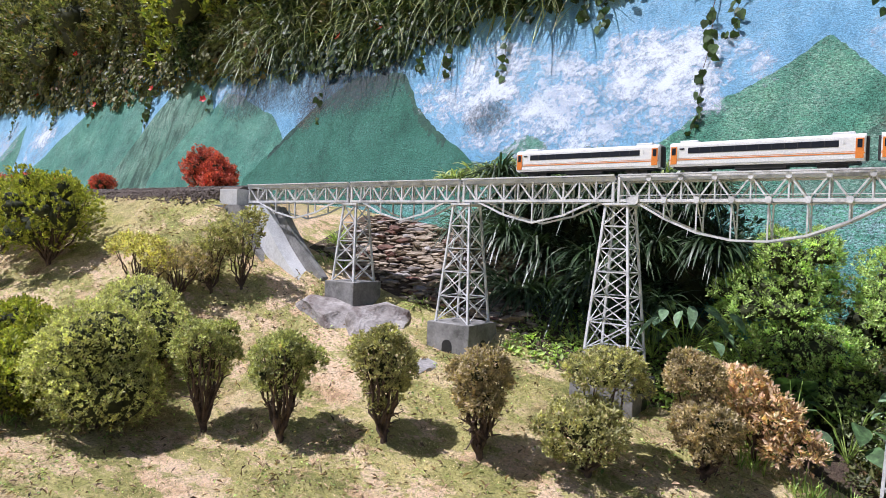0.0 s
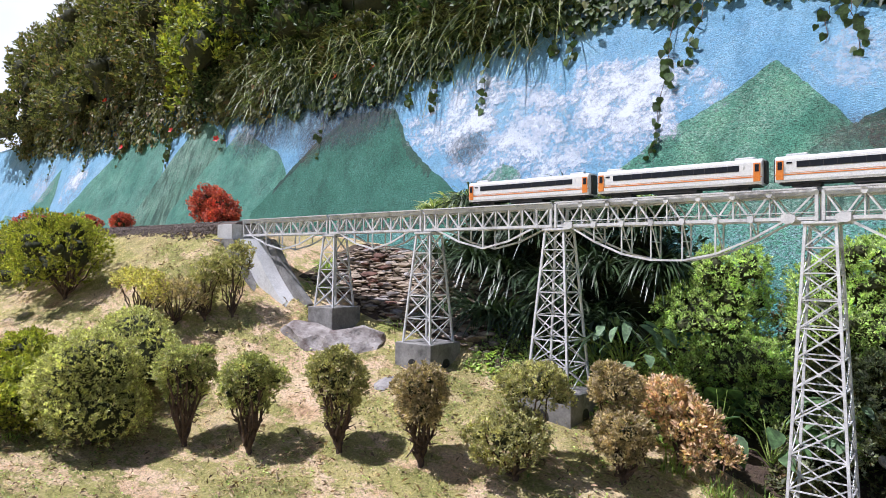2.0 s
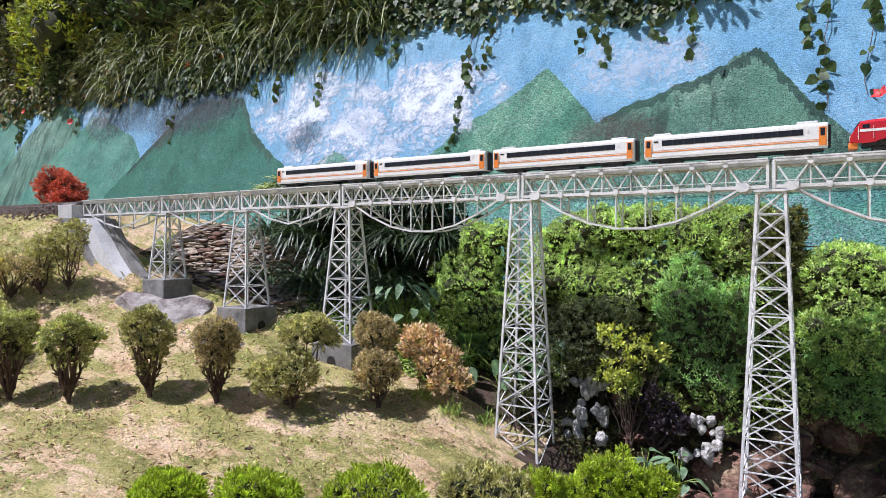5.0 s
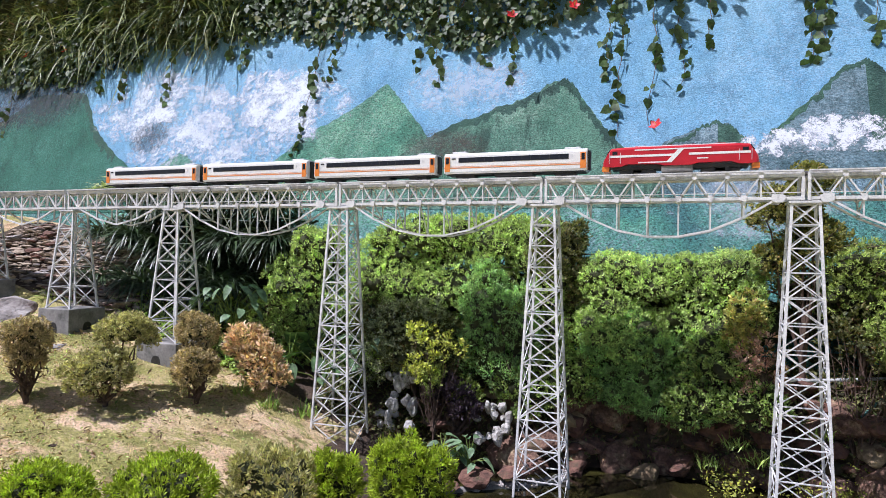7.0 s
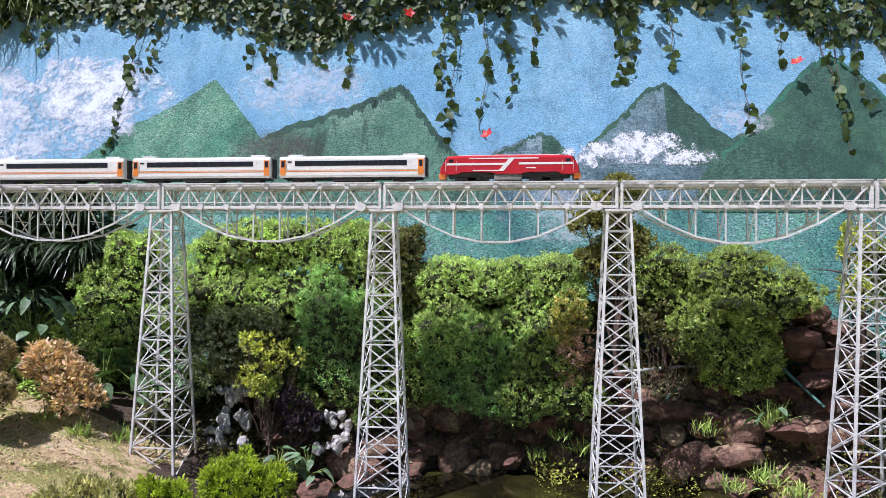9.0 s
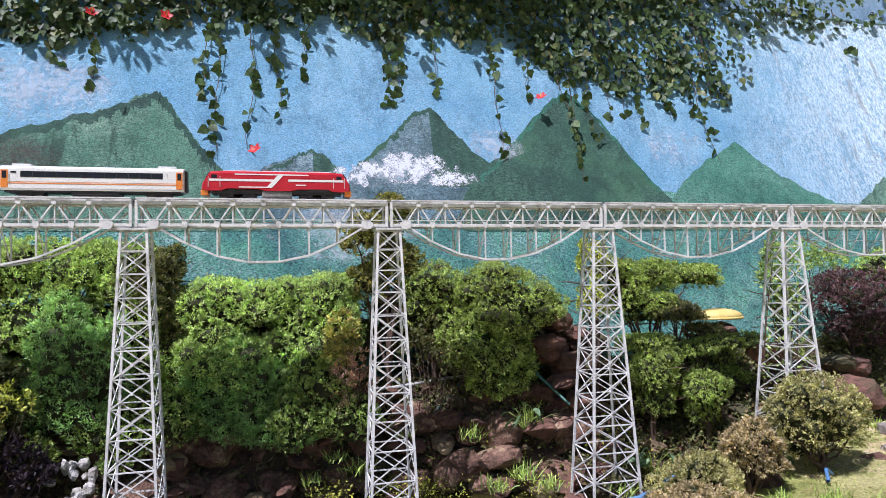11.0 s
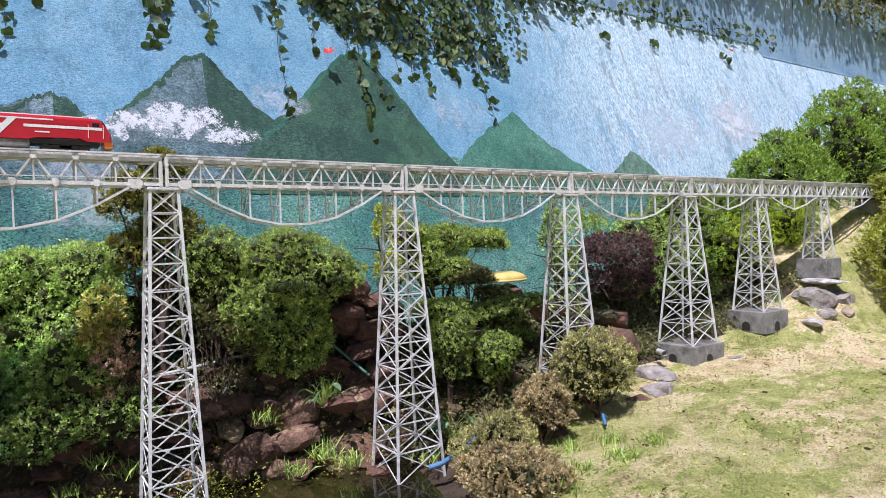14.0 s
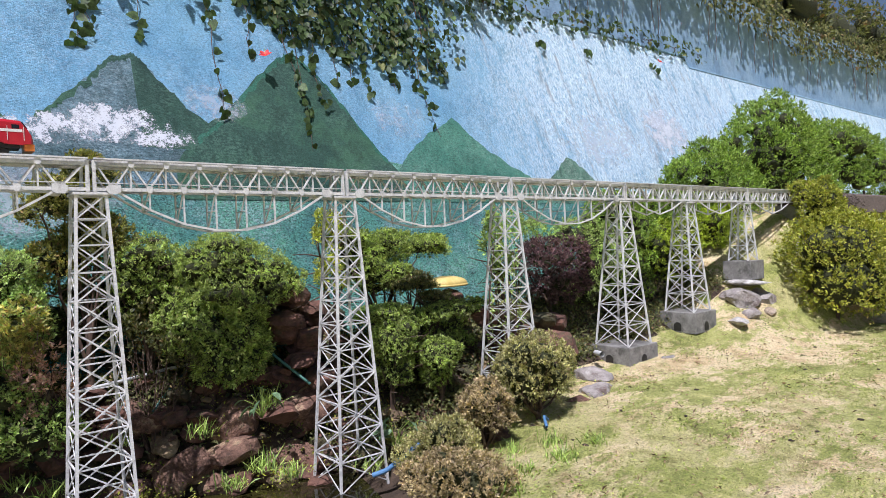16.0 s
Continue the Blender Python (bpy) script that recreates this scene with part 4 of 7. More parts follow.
def tower(x, foot, spread, label):
    top = LOW - 0.022
    h = top - foot
    wt, wb = 0.062, 0.062 + spread * h
    t = thing("trestle_tower", (x, 0, foot), label, "bridge tower", "bridge towers")
    n = max(4, round(h / 0.145))
    # panels grow towards the foot
    lev = [0.0]
    for k in range(n):
        lev.append(lev[-1] + 1.0 + 0.055 * (n - k))
    lev = [h * v / lev[-1] for v in lev]
    half = [wb + (wt - wb) * v / h for v in lev]
    corner = [(-1, -1), (1, -1), (1, 1), (-1, 1)]
    for cx, cy in corner:
        bar("leg", (cx * half[0], cy * half[0], -0.03), (cx * half[-1], cy * half[-1], h), 0.013, 0.013, t)
    for k in range(n + 1):
        w, z = half[k], lev[k]
        for (ax, ay), (bx, by) in zip(corner, corner[1:] + corner[:1]):
            if k:
                bar("strut", (ax * w, ay * w, z), (bx * w, by * w, z), 0.008 if k < n else 0.018, 0.006 if k < n else 0.012, t, UNIT, (0, 0, 1))
            if k < n:
                v, q = half[k + 1], lev[k + 1]
                face = Vector(((ax + bx) / 2, (ay + by) / 2, 0))
                o = face * 0.004
                bar("brace", Vector((ax * w, ay * w, z)) + o, Vector((bx * v, by * v, q)) + o, 0.0065, 0.004, t, UNIT, face)
                bar("brace", Vector((bx * w, by * w, z)) - o, Vector((ax * v, ay * v, q)) - o, 0.0065, 0.004, t, UNIT, face)
                f = face * ((w + v) / 2 + 0.006)
                if h > 1.0 and k > n * 0.25:
                    part("brace_plate", UNIT, t, "", Matrix.Translation((f.x, f.y, (z + q) / 2)) @ Matrix.Diagonal((0.014 if face.y else 0.004, 0.004 if face.y else 0.014, 0.014, 1)))
    part("cap_plate", box("cap_plate", (-wt - 0.014, -wt - 0.014, h - 0.004), (wt + 0.014, wt + 0.014, h + 0.008), M["steel"], 0.002), t)
    return t


FEET = [1.64, 1.445, 1.25, 0.64, 0.46, 0.46, 0.53, 0.80, 0.995, 1.175, 1.60]
SPREAD = [0.085, 0.085, 0.080, 0.050, 0.044, 0.044, 0.058, 0.07, 0.085, 0.085, 0.075]
for k, x in enumerate(PIER):
    tower(x, FEET[k], SPREAD[k], "tall tapering lattice tower of grey-painted steel angles" if FEET[k] < 0.9 else "short tapering lattice tower of grey steel on a concrete base")


def pedestal(x, top, foot, arches):
    """A concrete base; the arched ones carry black plates for the shade in their small vaults."""
    half = 0.062 + 0.085 * (LOW - top) + 0.035
    p = thing("tower_pedestal", (x, 0, foot), "weathered grey concrete tower base with small arched recesses" if arches else "plain weathered grey concrete tower base", "pedestal", "tower pedestals")
    h = top - foot
    bm = box_bm(bmesh.new(), (-half, -half, 0), (half, half, h), 0.006)
    body = part("body", mesh_bm("body", bm, M["concrete"]), p)
    if arches:
        for turn in range(4):
            ring = [(0.038 * math.cos(a), 0.012 + 0.052 + 0.038 * math.sin(a)) for a in np.linspace(0, math.pi, 9)] + [(-0.038, 0.02), (0.038, 0.02)]
            me = prism("arch_recess", ring, "y", -half - 0.0025, -half + 0.02, M["black"])
            part("arch_recess", me, p, "black arch-shaped plate for the shade in an opening", pose(0, 0, 0, 0, 0, 90 * turn))
    return p


pedestal(PIER[0], 1.64, 1.46, False)
pedestal(PIER[1], 1.445, 1.24, True)
pedestal(PIER[2], 1.25, 1.06, True)
pedestal(PIER[8], 0.995, 0.82, True)
pedestal(PIER[9], 1.175, 0.98, True)
pedestal(PIER[10], 1.60, 1.40, False)

# abutments
ab = thing("bridge_abutment", (0, 0, 0), "pale concrete abutment with a curved chute below the first span", "abutment", "abutments")
arc = [(-5.66 + 0.53 * u, 2.17 - 0.60 * u ** 0.72) for u in np.linspace(0, 1, 10)]
part("kerb", prism("kerb", [(-6.25, 2.19), (-5.86, 2.19)] + [(x - 0.16, z - 0.05) for x, z in arc[1:]] + [(-5.4, 1.25), (-6.25, 1.25)], "y", -0.22, -0.15, M["concrete"], 0.006), ab)
# coloured brighter than kerb and side wall for the sun on its slope
part("chute", prism("chute", [(-6.25, 2.19), (-5.72, 2.19)] + arc[1:] + [(-5.2, 1.25), (-6.25, 1.25)], "y", -0.15, -0.01, M["chute_cement"]), ab)
part("side_wall", prism("side_wall", [(-6.25, 2.19), (-5.62, 2.19)] + [(x + 0.05, z + 0.07) for x, z in arc[1:]] + [(-5.1, 1.25), (-6.25, 1.25)], "y", -0.01, 0.06, M["concrete"], 0.006), ab)
part("bearing_block", box("bearing_block", (-6.2, -0.17, 2.19), (-5.96, 0.17, 2.325), M["pale_concrete"], 0.005), ab)
ab = thing("bridge_abutment", (0, 0, 0), "stepped grey concrete abutment at the far bank", "abutment", "abutments")
part("bearing_block", box("bearing_block", (8.72, -0.16, 1.6), (9.0, 0.16, 2.2), M["concrete"], 0.006), ab)
curve = [(8.72 - 0.5 * u, 2.13 - 0.6 * (1 - (1 - u) ** 1.9)) for u in np.linspace(0, 1, 10)]
part("wing_wall", prism("wing_wall", [(9.0, 2.3), (8.72, 2.3)] + curve + [(8.2, 1.2), (9.0, 1.2)], "y", -0.20, -0.13, M["pale_concrete"], 0.004), ab)

# track
track = thing("railway_track", (0, 0, 0), "narrow model railway track with steel rails on dark sleepers", "railway track", kind="structure")
RAIL = TOP + 0.022
for y in (-0.0225, 0.0225):
    bm = bmesh.new()
    box_bm(bm, (-14, y - 0.0025, RAIL - 0.008), (9.6, y + 0.0025, RAIL))
    box_bm(bm, (-14, y - 0.005, RAIL - 0.011), (9.6, y + 0.005, RAIL - 0.008))
    part("rail", mesh_bm("rail", bm, M["rail"]), track)
SLEEPER = box("sleeper", (-0.011, -0.048, -0.009), (0.011, 0.048, 0.0), M["sleeper"])
for k in range(290):
    part("sleeper", SLEEPER, track, "", Matrix.Translation((-8.6 + 0.0625 * k, 0, RAIL - 0.011)))
bed = [(-0.15, 2.1), (-0.12, RAIL - 0.04), (-0.085, RAIL - 0.016), (0.085, RAIL - 0.016), (0.12, RAIL - 0.04), (0.16, 2.1)]
tagged(new("ballast_bed", prism("ballast_bed", bed, "x", -14, -6.0, M["ballast"])), "low dark ballast bed under the railway track", "ballast", kind="structure")
tagged(new("ballast_bed", prism("ballast_bed", bed, "x", 8.74, 12, M["ballast"])), "low dark ballast bed under the railway track", "ballast", kind="structure")

some = []
cube = np.array([(a, b, c) for a in (-1, 1) for b in (-1, 1) for c in (-1, 1)], float)
quad = np.array([[0, 1, 3, 2], [4, 6, 7, 5], [0, 4, 5, 1], [2, 3, 7, 6], [0, 2, 6, 4], [1, 5, 7, 3]])
for k in range(4200):
    x = rng.uniform(-12.0, -6.27) if k < 3600 else rng.uniform(8.8, 10.5)
    y = -0.15 + 0.05 * rng.normal()
    q = rng.normal(size=(3, 3))
    q = np.linalg.qr(q)[0]
    v = (cube * rng.uniform(0.5, 1.2, (8, 3)) * rng.uniform(0.004, 0.010)) @ q
    some.append((v + [x, y, max(float(ground_z(x, y)), 2.35 - 0.9 * max(0.0, -0.085 - y)) + 0.004], quad))
tagged(new("ballast_stones", mesh_np("ballast_stones", *joined(some), M["ballast"])), "loose dark ballast stones beside the track", "ballast", kind="stuff")

# bright hazy sky far beyond the western end of the wall
a = np.radians(np.linspace(-98, -38, 25))
v = np.concatenate([np.stack([500 * np.sin(a), 500 * np.cos(a), 0 * a + z], 1) for z in (-5.0, 420.0)])
f = [[k, k + 1, k + 26, k + 25] for k in range(24)]
tagged(new("sky_backdrop", mesh_np("sky_backdrop", v, f, M["haze"])), "bright hazy white sky in the distance", "sky", kind="structure")

# ---- train ----
NOSE = 1.12


def wheelset(name, x, parent):
    """A bogie: frame, two axles of wheels."""
    bm = box_bm(bmesh.new(), (x - 0.062, -0.034, 0.012), (x + 0.062, 0.034, 0.028), 0.003)
    box_bm(bm, (x - 0.012, -0.04, 0.008), (x + 0.012, 0.04, 0.03), 0.002)
    bogie = part("bogie", mesh_bm("bogie", bm, M["black"]), parent)
    for dx in (-0.038, 0.038):
        for y in (-0.0225, 0.0225):
            bm = bmesh.new()
            bmesh.ops.create_cone(bm, cap_ends=True, segments=20, radius1=0.0165, radius2=0.0165, depth=0.007, matrix=pose(x + dx, y, 0.0165, 90))
            part("wheel", mesh_bm("wheel", bm, M["rail"]), bogie)


def body_section(w, z0, z1, round_top=0.02):
    """Half-rounded cross-section of a coach body, (y, z)."""
    s = [(-w, z0 + 0.008), (-w + 0.006, z0), (w - 0.006, z0), (w, z0 + 0.008), (w, z1 - round_top)]
    s += [(w - round_top * 1.6 * (1 - math.cos(a)), z1 - round_top + round_top * math.sin(a)) for a in np.linspace(0.3, math.pi / 2, 5)]
    s += [(-y, z) for y, z in s[:3:-1]]
    return s


def coach(x0, last):
    """Coach with its rear end at x0."""
    L, w, z0, z1 = 0.885, 0.062, 0.034, 0.160
    c = thing("passenger_coach", (x0, 0, RAIL), "white model passenger coach with an orange stripe and orange doors", "train coach", "train coaches")
    part("body", prism("body", body_section(w, z0, z1, 0.018), "x", 0.012, L - 0.012, M["white_paint"], 0.003), c)
    part("stripe", box("stripe", (0.013, -w - 0.0012, 0.0665), (L - 0.013, w + 0.0012, 0.0712), M["orange_paint"]), c, "orange stripe")
    part("thin_stripe", box("thin_stripe", (0.013, -w - 0.0010, 0.0760), (L - 0.013, w + 0.0010, 0.0772), M["orange_paint"]), c, "thin orange line")
    for s in (-1, 1):
        y0, y1 = sorted((s * (w - 0.001), s * (w + 0.0016)))
        band = part("window_band", box("window_band", (0.105, y0, 0.100), (L - 0.115, y1, 0.130), M["window"], 0.0012), c, "long dark window band")
        for k in range(1, 12):
            x = 0.105 + (L - 0.22) * k / 12
            part("mullion", box("mullion", (x - 0.0012, y0 - 0.0004 * (s < 0), 0.101), (x + 0.0012, y1 + 0.0004 * (s > 0), 0.129), M["black"]), band)
        part("toilet_window", box("toilet_window", (0.062, y0, 0.120), (0.086, y1, 0.128), M["window"]), c, "small dark window")
        part("data_plate", box("data_plate", (L - 0.098, y0, 0.112), (L - 0.092, y1, 0.128), M["roof_paint"]), c)
        for x in (0.034, L - 0.034):
            d = part("door", box("door", (x - 0.016, y0 + s * 0.0006, 0.046), (x + 0.016, y1 + s * 0.0006, 0.136), M["orange_paint"], 0.001), c, "orange door")
            part("door_window", box("door_window", (x - 0.0095, y0 + s * 0.0016, 0.094), (x + 0.0095, y1 + s * 0.0016, 0.130), M["window"]), d)
            part("handrail", box("handrail", (x + 0.0195, y0 + s * 0.002, 0.07), (x + 0.0210, y1 + s * 0.002, 0.12), M["roof_paint"]), c)
    for x in (0.10, L - 0.10):
        part("roof_unit", box("roof_unit", (x - 0.045, -0.035, 0.156), (x + 0.045, 0.035, 0.172), M["roof_paint"], 0.005), c, "off-white roof air unit")
    for x in (0.0, L):
        a, b = sorted((x, x + (0.016 if x == 0 else -0.016)))
        part("gangway", box("gangway", (a, -0.026, 0.04), (b, 0.026, 0.150), M["black"], 0.003), c, "dark rubber gangway")
    part("underframe", box("underframe", (0.03, -0.05, 0.026), (L - 0.03, 0.05, 0.036), M["black"]), c)
    part("equipment_box", box("equipment_box", (0.33, -0.052, 0.012), (0.56, 0.052, 0.03), M["black"], 0.003), c)
    for x in (0.14, L - 0.14):
        wheelset("bogie", x, c)
    return c


def locomotive(x0):
    """Locomotive with its rear end at x0; nose towards +x."""
    L, w, z0, z1 = 0.79, 0.060, 0.042, 0.150
    c = thing("diesel_locomotive", (x0, 0, RAIL), "red model diesel locomotive with a white zigzag stripe", "locomotive")
    # side outline with sloping cab fronts
    side = [(0.0, 0.05), (0.004, 0.085), (0.022, 0.112), (0.045, 0.148), (0.10, 0.152), (L - 0.10, 0.152), (L - 0.045, 0.148), (L - 0.022, 0.112), (L - 0.004, 0.085), (L, 0.05), (L - 0.05, 0.044), (L - 0.10, 0.046), (L - 0.13, 0.058), (L - 0.29, 0.056), (L - 0.33, 0.046), (0.33, 0.046), (0.29, 0.056), (0.13, 0.058), (0.10, 0.046), (0.05, 0.044)]
    bm = bmesh.new()
    rows = []
    for y, k in ((-w, 0.012), (-w + 0.012, 0.0), (w - 0.012, 0.0), (w, 0.012)):
        rows.append([bm.verts.new((min(max(x, k * 0.8), L - k * 0.8), y, z - (k if z > 0.13 else 0))) for x, z in side])
    for p, q in zip(rows, rows[1:]):
        for k in range(len(side)):
            j = (k + 1) % len(side)
            bm.faces.new((p[k], p[j], q[j], q[k]))
    bm.faces.new(rows[0][::-1]), bm.faces.new(rows[-1])
    part("body", mesh_bm("body", bm, M["red_paint"]), c)
    part("roof", box("roof", (0.11, -0.040, 0.149), (L - 0.11, 0.040, 0.158), M["roof_paint"], 0.003), c, "pale grey roof panel")
    for x in (0.2, 0.34, 0.45, 0.6):
        part("roof_vent", box("roof_vent", (x - 0.03, -0.022, 0.157), (x + 0.03, 0.022, 0.163), M["red_paint"], 0.002), c)
    for s in (-1, 1):
        y0, y1 = sorted((s * (w - 0.001), s * (w + 0.0014)))
        part("white_stripe", box("white_stripe", (0.04, y0, 0.096), (0.385, y1, 0.108), M["white_paint"]), c, "white stripe")
        part("white_stripe", box("white_stripe", (0.45, y0, 0.098), (L - 0.04, y1, 0.110), M["white_paint"]), c, "white stripe")
        part("white_stripe", box("white_stripe", (0.19, y0, 0.062), (0.345, y1, 0.068), M["white_paint"]), c, "white stripe")
        part("zigzag", prism("zigzag", [(0.333, 0.062), (0.363, 0.062), (0.43, 0.138), (0.40, 0.138)], "y", y0 - 0.0003, y1 + 0.0003, M["white_paint"]), c, "white slanted flash")
        part("roof_stripe", box("roof_stripe", (0.17, y0, 0.131), (0.56, y1, 0.1375), M["white_paint"]), c)
        part("lettering_bar", box("lettering_bar", (0.49, y0, 0.076), (0.545, y1, 0.082), M["white_paint"]), c)
        for x in (0.065, L - 0.065):
            part("cab_window", box("cab_window", (x - 0.014, y0, 0.112), (x + 0.014, y1, 0.130), M["window"], 0.001), c, "dark cab side window")
            for d in (-0.02, 0.02):
                part("handrail", box("handrail", (x + d * 1.5 - 0.001, y0 - 0.002 * (s < 0), 0.062), (x + d * 1.5 + 0.001, y1 + 0.002 * (s > 0), 0.122), M["white_paint"]), c)
        for k in range(7):
            x = 0.47 + 0.033 * k
            part("grille", box("grille", (x, y0, 0.116), (x + 0.024, y1 - 0.0006 * s, 0.129), M["red_paint"], 0.001), c)
    for x, d in ((0.034, 1), (L - 0.034, -1)):
        part("windscreen", prism("windscreen", [(x - d * 0.010, 0.116), (x + d * 0.0085, 0.143), (x + d * 0.004, 0.146), (x - d * 0.0145, 0.118)], "y", -0.046, 0.046, M["window"]), c, "dark windscreen")
        e = 0.0 if d > 0 else L
        part("buffer_beam", box("buffer_beam", (min(e, e + d * 0.03) - 0.004, -0.052, 0.020), (max(e, e + d * 0.03) + 0.004, 0.052, 0.050), M["orange_paint"], 0.004), c, "orange buffer beam")
        for y in (-0.035, 0.035):
            bm = bmesh.new()
            bmesh.ops.create_uvsphere(bm, u_segments=12, v_segments=8, radius=0.006, matrix=Matrix.Translation((e + d * 0.006, y, 0.078)))
            part("headlamp", mesh_bm("headlamp", bm, M["lamp_glass"]), c)
    part("underframe", box("underframe", (0.05, -0.045, 0.03), (L - 0.05, 0.045, 0.05), M["black"]), c)
    part("fuel_tank", box("fuel_tank", (0.31, -0.054, 0.012), (0.47, 0.054, 0.046), M["concrete"], 0.006), c, "grey fuel tank")
    for x in (0.15, 0.22, L - 0.22, L - 0.15):
        wheelset("bogie", x, c)


locomotive(NOSE - 0.79)
for k in range(4):
    coach(NOSE - 0.79 - 0.075 - 0.885 - k * 0.918, k == 3)


# ---- planting ----
def at_ground(x, y, sink=0.0):
    return Vector((x, y, float(ground_z(x, y)) - sink))


def shrub(name, x, y, blobs, leaf, n, size, label, category="shrub", group="", z=None, aspect=0.5, depth=0.3, rough=0.12, core=0.78, limbs=6, base_r=0.018, low=-0.55, lift=0.5, freq=9.0, trunk=True, lumps=0, fine=1.0, low_fork=False):
    """A shrub at (x, y): blobs are ellipsoids with heights above its foot."""
    at = at_ground(x, y) if z is None else Vector((x, y, z))
    s = thing(name, at, label, category, group)
    blobs = lumpy(blobs, lumps) if lumps else blobs
    part("crown", mesh_np("crown", *crown_np(blobs, int(n * 2.9 * fine), size * 0.74 / fine ** 0.5, aspect, depth, rough, low, lift, freq), M[leaf]), s)
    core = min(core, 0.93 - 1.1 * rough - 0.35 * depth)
    # the dark core stands for shade inside the crown
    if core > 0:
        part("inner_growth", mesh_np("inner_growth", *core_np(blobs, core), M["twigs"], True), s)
    if trunk:
        h = max(b[2] for b in blobs)
        part("trunk", mesh_np("trunk", *limbs_np(base_r, h, blobs[:3] if lumps else blobs, limbs, 6, low_fork), M["bark"], True), s)
    return s


G1 = "clipped azaleas on the lawn"
ROUND = "clipped rounded azalea bush on a short branching trunk"
# the row of clipped azaleas (height of crown centre, radii)
for x, y, zc, r, h, leaf in ((-4.45, -1.43, 0.43, 0.18, 0.18, "azalea"), (-3.98, -1.30, 0.39, 0.185, 0.17, "azalea"), (-3.49, -1.06, 0.37, 0.16, 0.18, "azalea_dry"), (-3.00, -0.94, 0.35, 0.15, 0.18, "azalea_red")):
    shrub("azalea_bush", x, y, [(0, 0, zc + 0.02, r * 0.92, r * 0.92, h * 0.8), (-0.03, 0.03, zc - 0.08, r * 0.66, r * 0.66, h * 0.8)], leaf, 5600, 0.019, ROUND, "bush", G1, core=0.40, limbs=20, base_r=0.017, low=-0.35, depth=0.45, lumps=5, low_fork=True)
shrub("azalea_bush", -2.53, -0.78, [(0.0, -0.04, 0.21, 0.19, 0.18, 0.14), (0.03, 0.14, 0.43, 0.155, 0.155, 0.12)], "azalea_dry", 7800, 0.019, "two-tiered clipped azalea bush with browned leaves", "bush", G1, core=0.45, limbs=18, low=-0.5, lumps=4, low_fork=True, base_r=0.016)
shrub("azalea_bush", -2.12, -0.46, [(0.0, -0.02, 0.23, 0.135, 0.135, 0.13), (-0.07, 0.08, 0.43, 0.13, 0.13, 0.11)], "azalea_red", 6600, 0.019, "two-tiered clipped azalea bush with reddish leaves", "bush", G1, core=0.45, limbs=16, low=-0.5, lumps=4, low_fork=True, base_r=0.016)
# dense mounds
MOUND = "large dense clipped azalea mound"
shrub("azalea_mound", -4.88, -1.80, [(0.03, 0, 0.44, 0.25, 0.26, 0.23), (-0.06, 0.0, 0.30, 0.31, 0.30, 0.26), (0.08, 0.02, 0.20, 0.28, 0.28, 0.22)], "azalea_light", 12500, 0.019, MOUND, "bush", G1, core=0.8, low=-0.4, depth=0.14, rough=0.09, freq=12.0)
shrub("azalea_mound", -5.38, -1.30, [(0, 0, 0.36, 0.26, 0.24, 0.20), (0.12, 0.0, 0.22, 0.30, 0.26, 0.22), (-0.12, 0.03, 0.2, 0.28, 0.26, 0.22)], "azalea_light", 8500, 0.019, MOUND, "bush", G1, core=0.8, low=-0.4, depth=0.14, rough=0.09, freq=12.0)
for x, y, r in ((-5.85, -1.84, 0.18), (-5.6, -1.74, 0.19), (-5.55, -2.0, 0.16), (-5.35, -1.9, 0.14), (-5.25, -2.1, 0.15)):
    shrub("round_bush", x, y, [(0, 0, r * 0.95, r, r, r), (0.06, 0.05, r * 1.1, r * 0.8, r * 0.8, r * 0.8)], "sun_olive", 1700, 0.03, "round clipped yellow-green bush", "bush", "round bushes at the edge", core=0.84, depth=0.25)
shrub("olive_bush", -7.3, -1.05, [(0.05, 0, 0.50, 0.34, 0.34, 0.26), (-0.5, 0.05, 0.48, 0.40, 0.36, 0.28), (0.28, 0.0, 0.42, 0.22, 0.24, 0.26), (-0.2, -0.1, 0.28, 0.5, 0.36, 0.24)], "sun_olive", 8000, 0.03, "large loose yellow-green bush with upright twigs", "bush", core=0.6, rough=0.25, lift=1.6, depth=0.5, limbs=22, low_fork=True, lumps=5)
shrub("olive_bush", -8.4, -1.0, [(0, 0, 0.36, 0.5, 0.36, 0.3), (-0.6, 0.0, 0.31, 0.5, 0.36, 0.3)], "sun_olive", 3500, 0.036, "large loose yellow-green bush with upright twigs", "bush", core=0.7, rough=0.2, lift=1.4, depth=0.4)
shrub("yellow_shrub", -5.95, -1.0, [(-0.12, 0, 0.36, 0.17, 0.16, 0.09), (0.08, 0.02, 0.34, 0.16, 0.16, 0.09), (0.22, 0.05, 0.27, 0.12, 0.12, 0.09)], "cream_leaf", 1500, 0.028, "low shrub with yellow leaf tips on bare brown stems", core=0.0, limbs=16, depth=0.6, rough=0.25, low_fork=True, base_r=0.014)
shrub("brown_shrub", -5.72, -0.82, [(0.05, 0, 0.24, 0.24, 0.2, 0.12)], "azalea_red", 1200, 0.028, "sparse brown-leaved shrub on thin stems", core=0.0, limbs=14, depth=0.8, rough=0.25, low_fork=True, base_r=0.012)
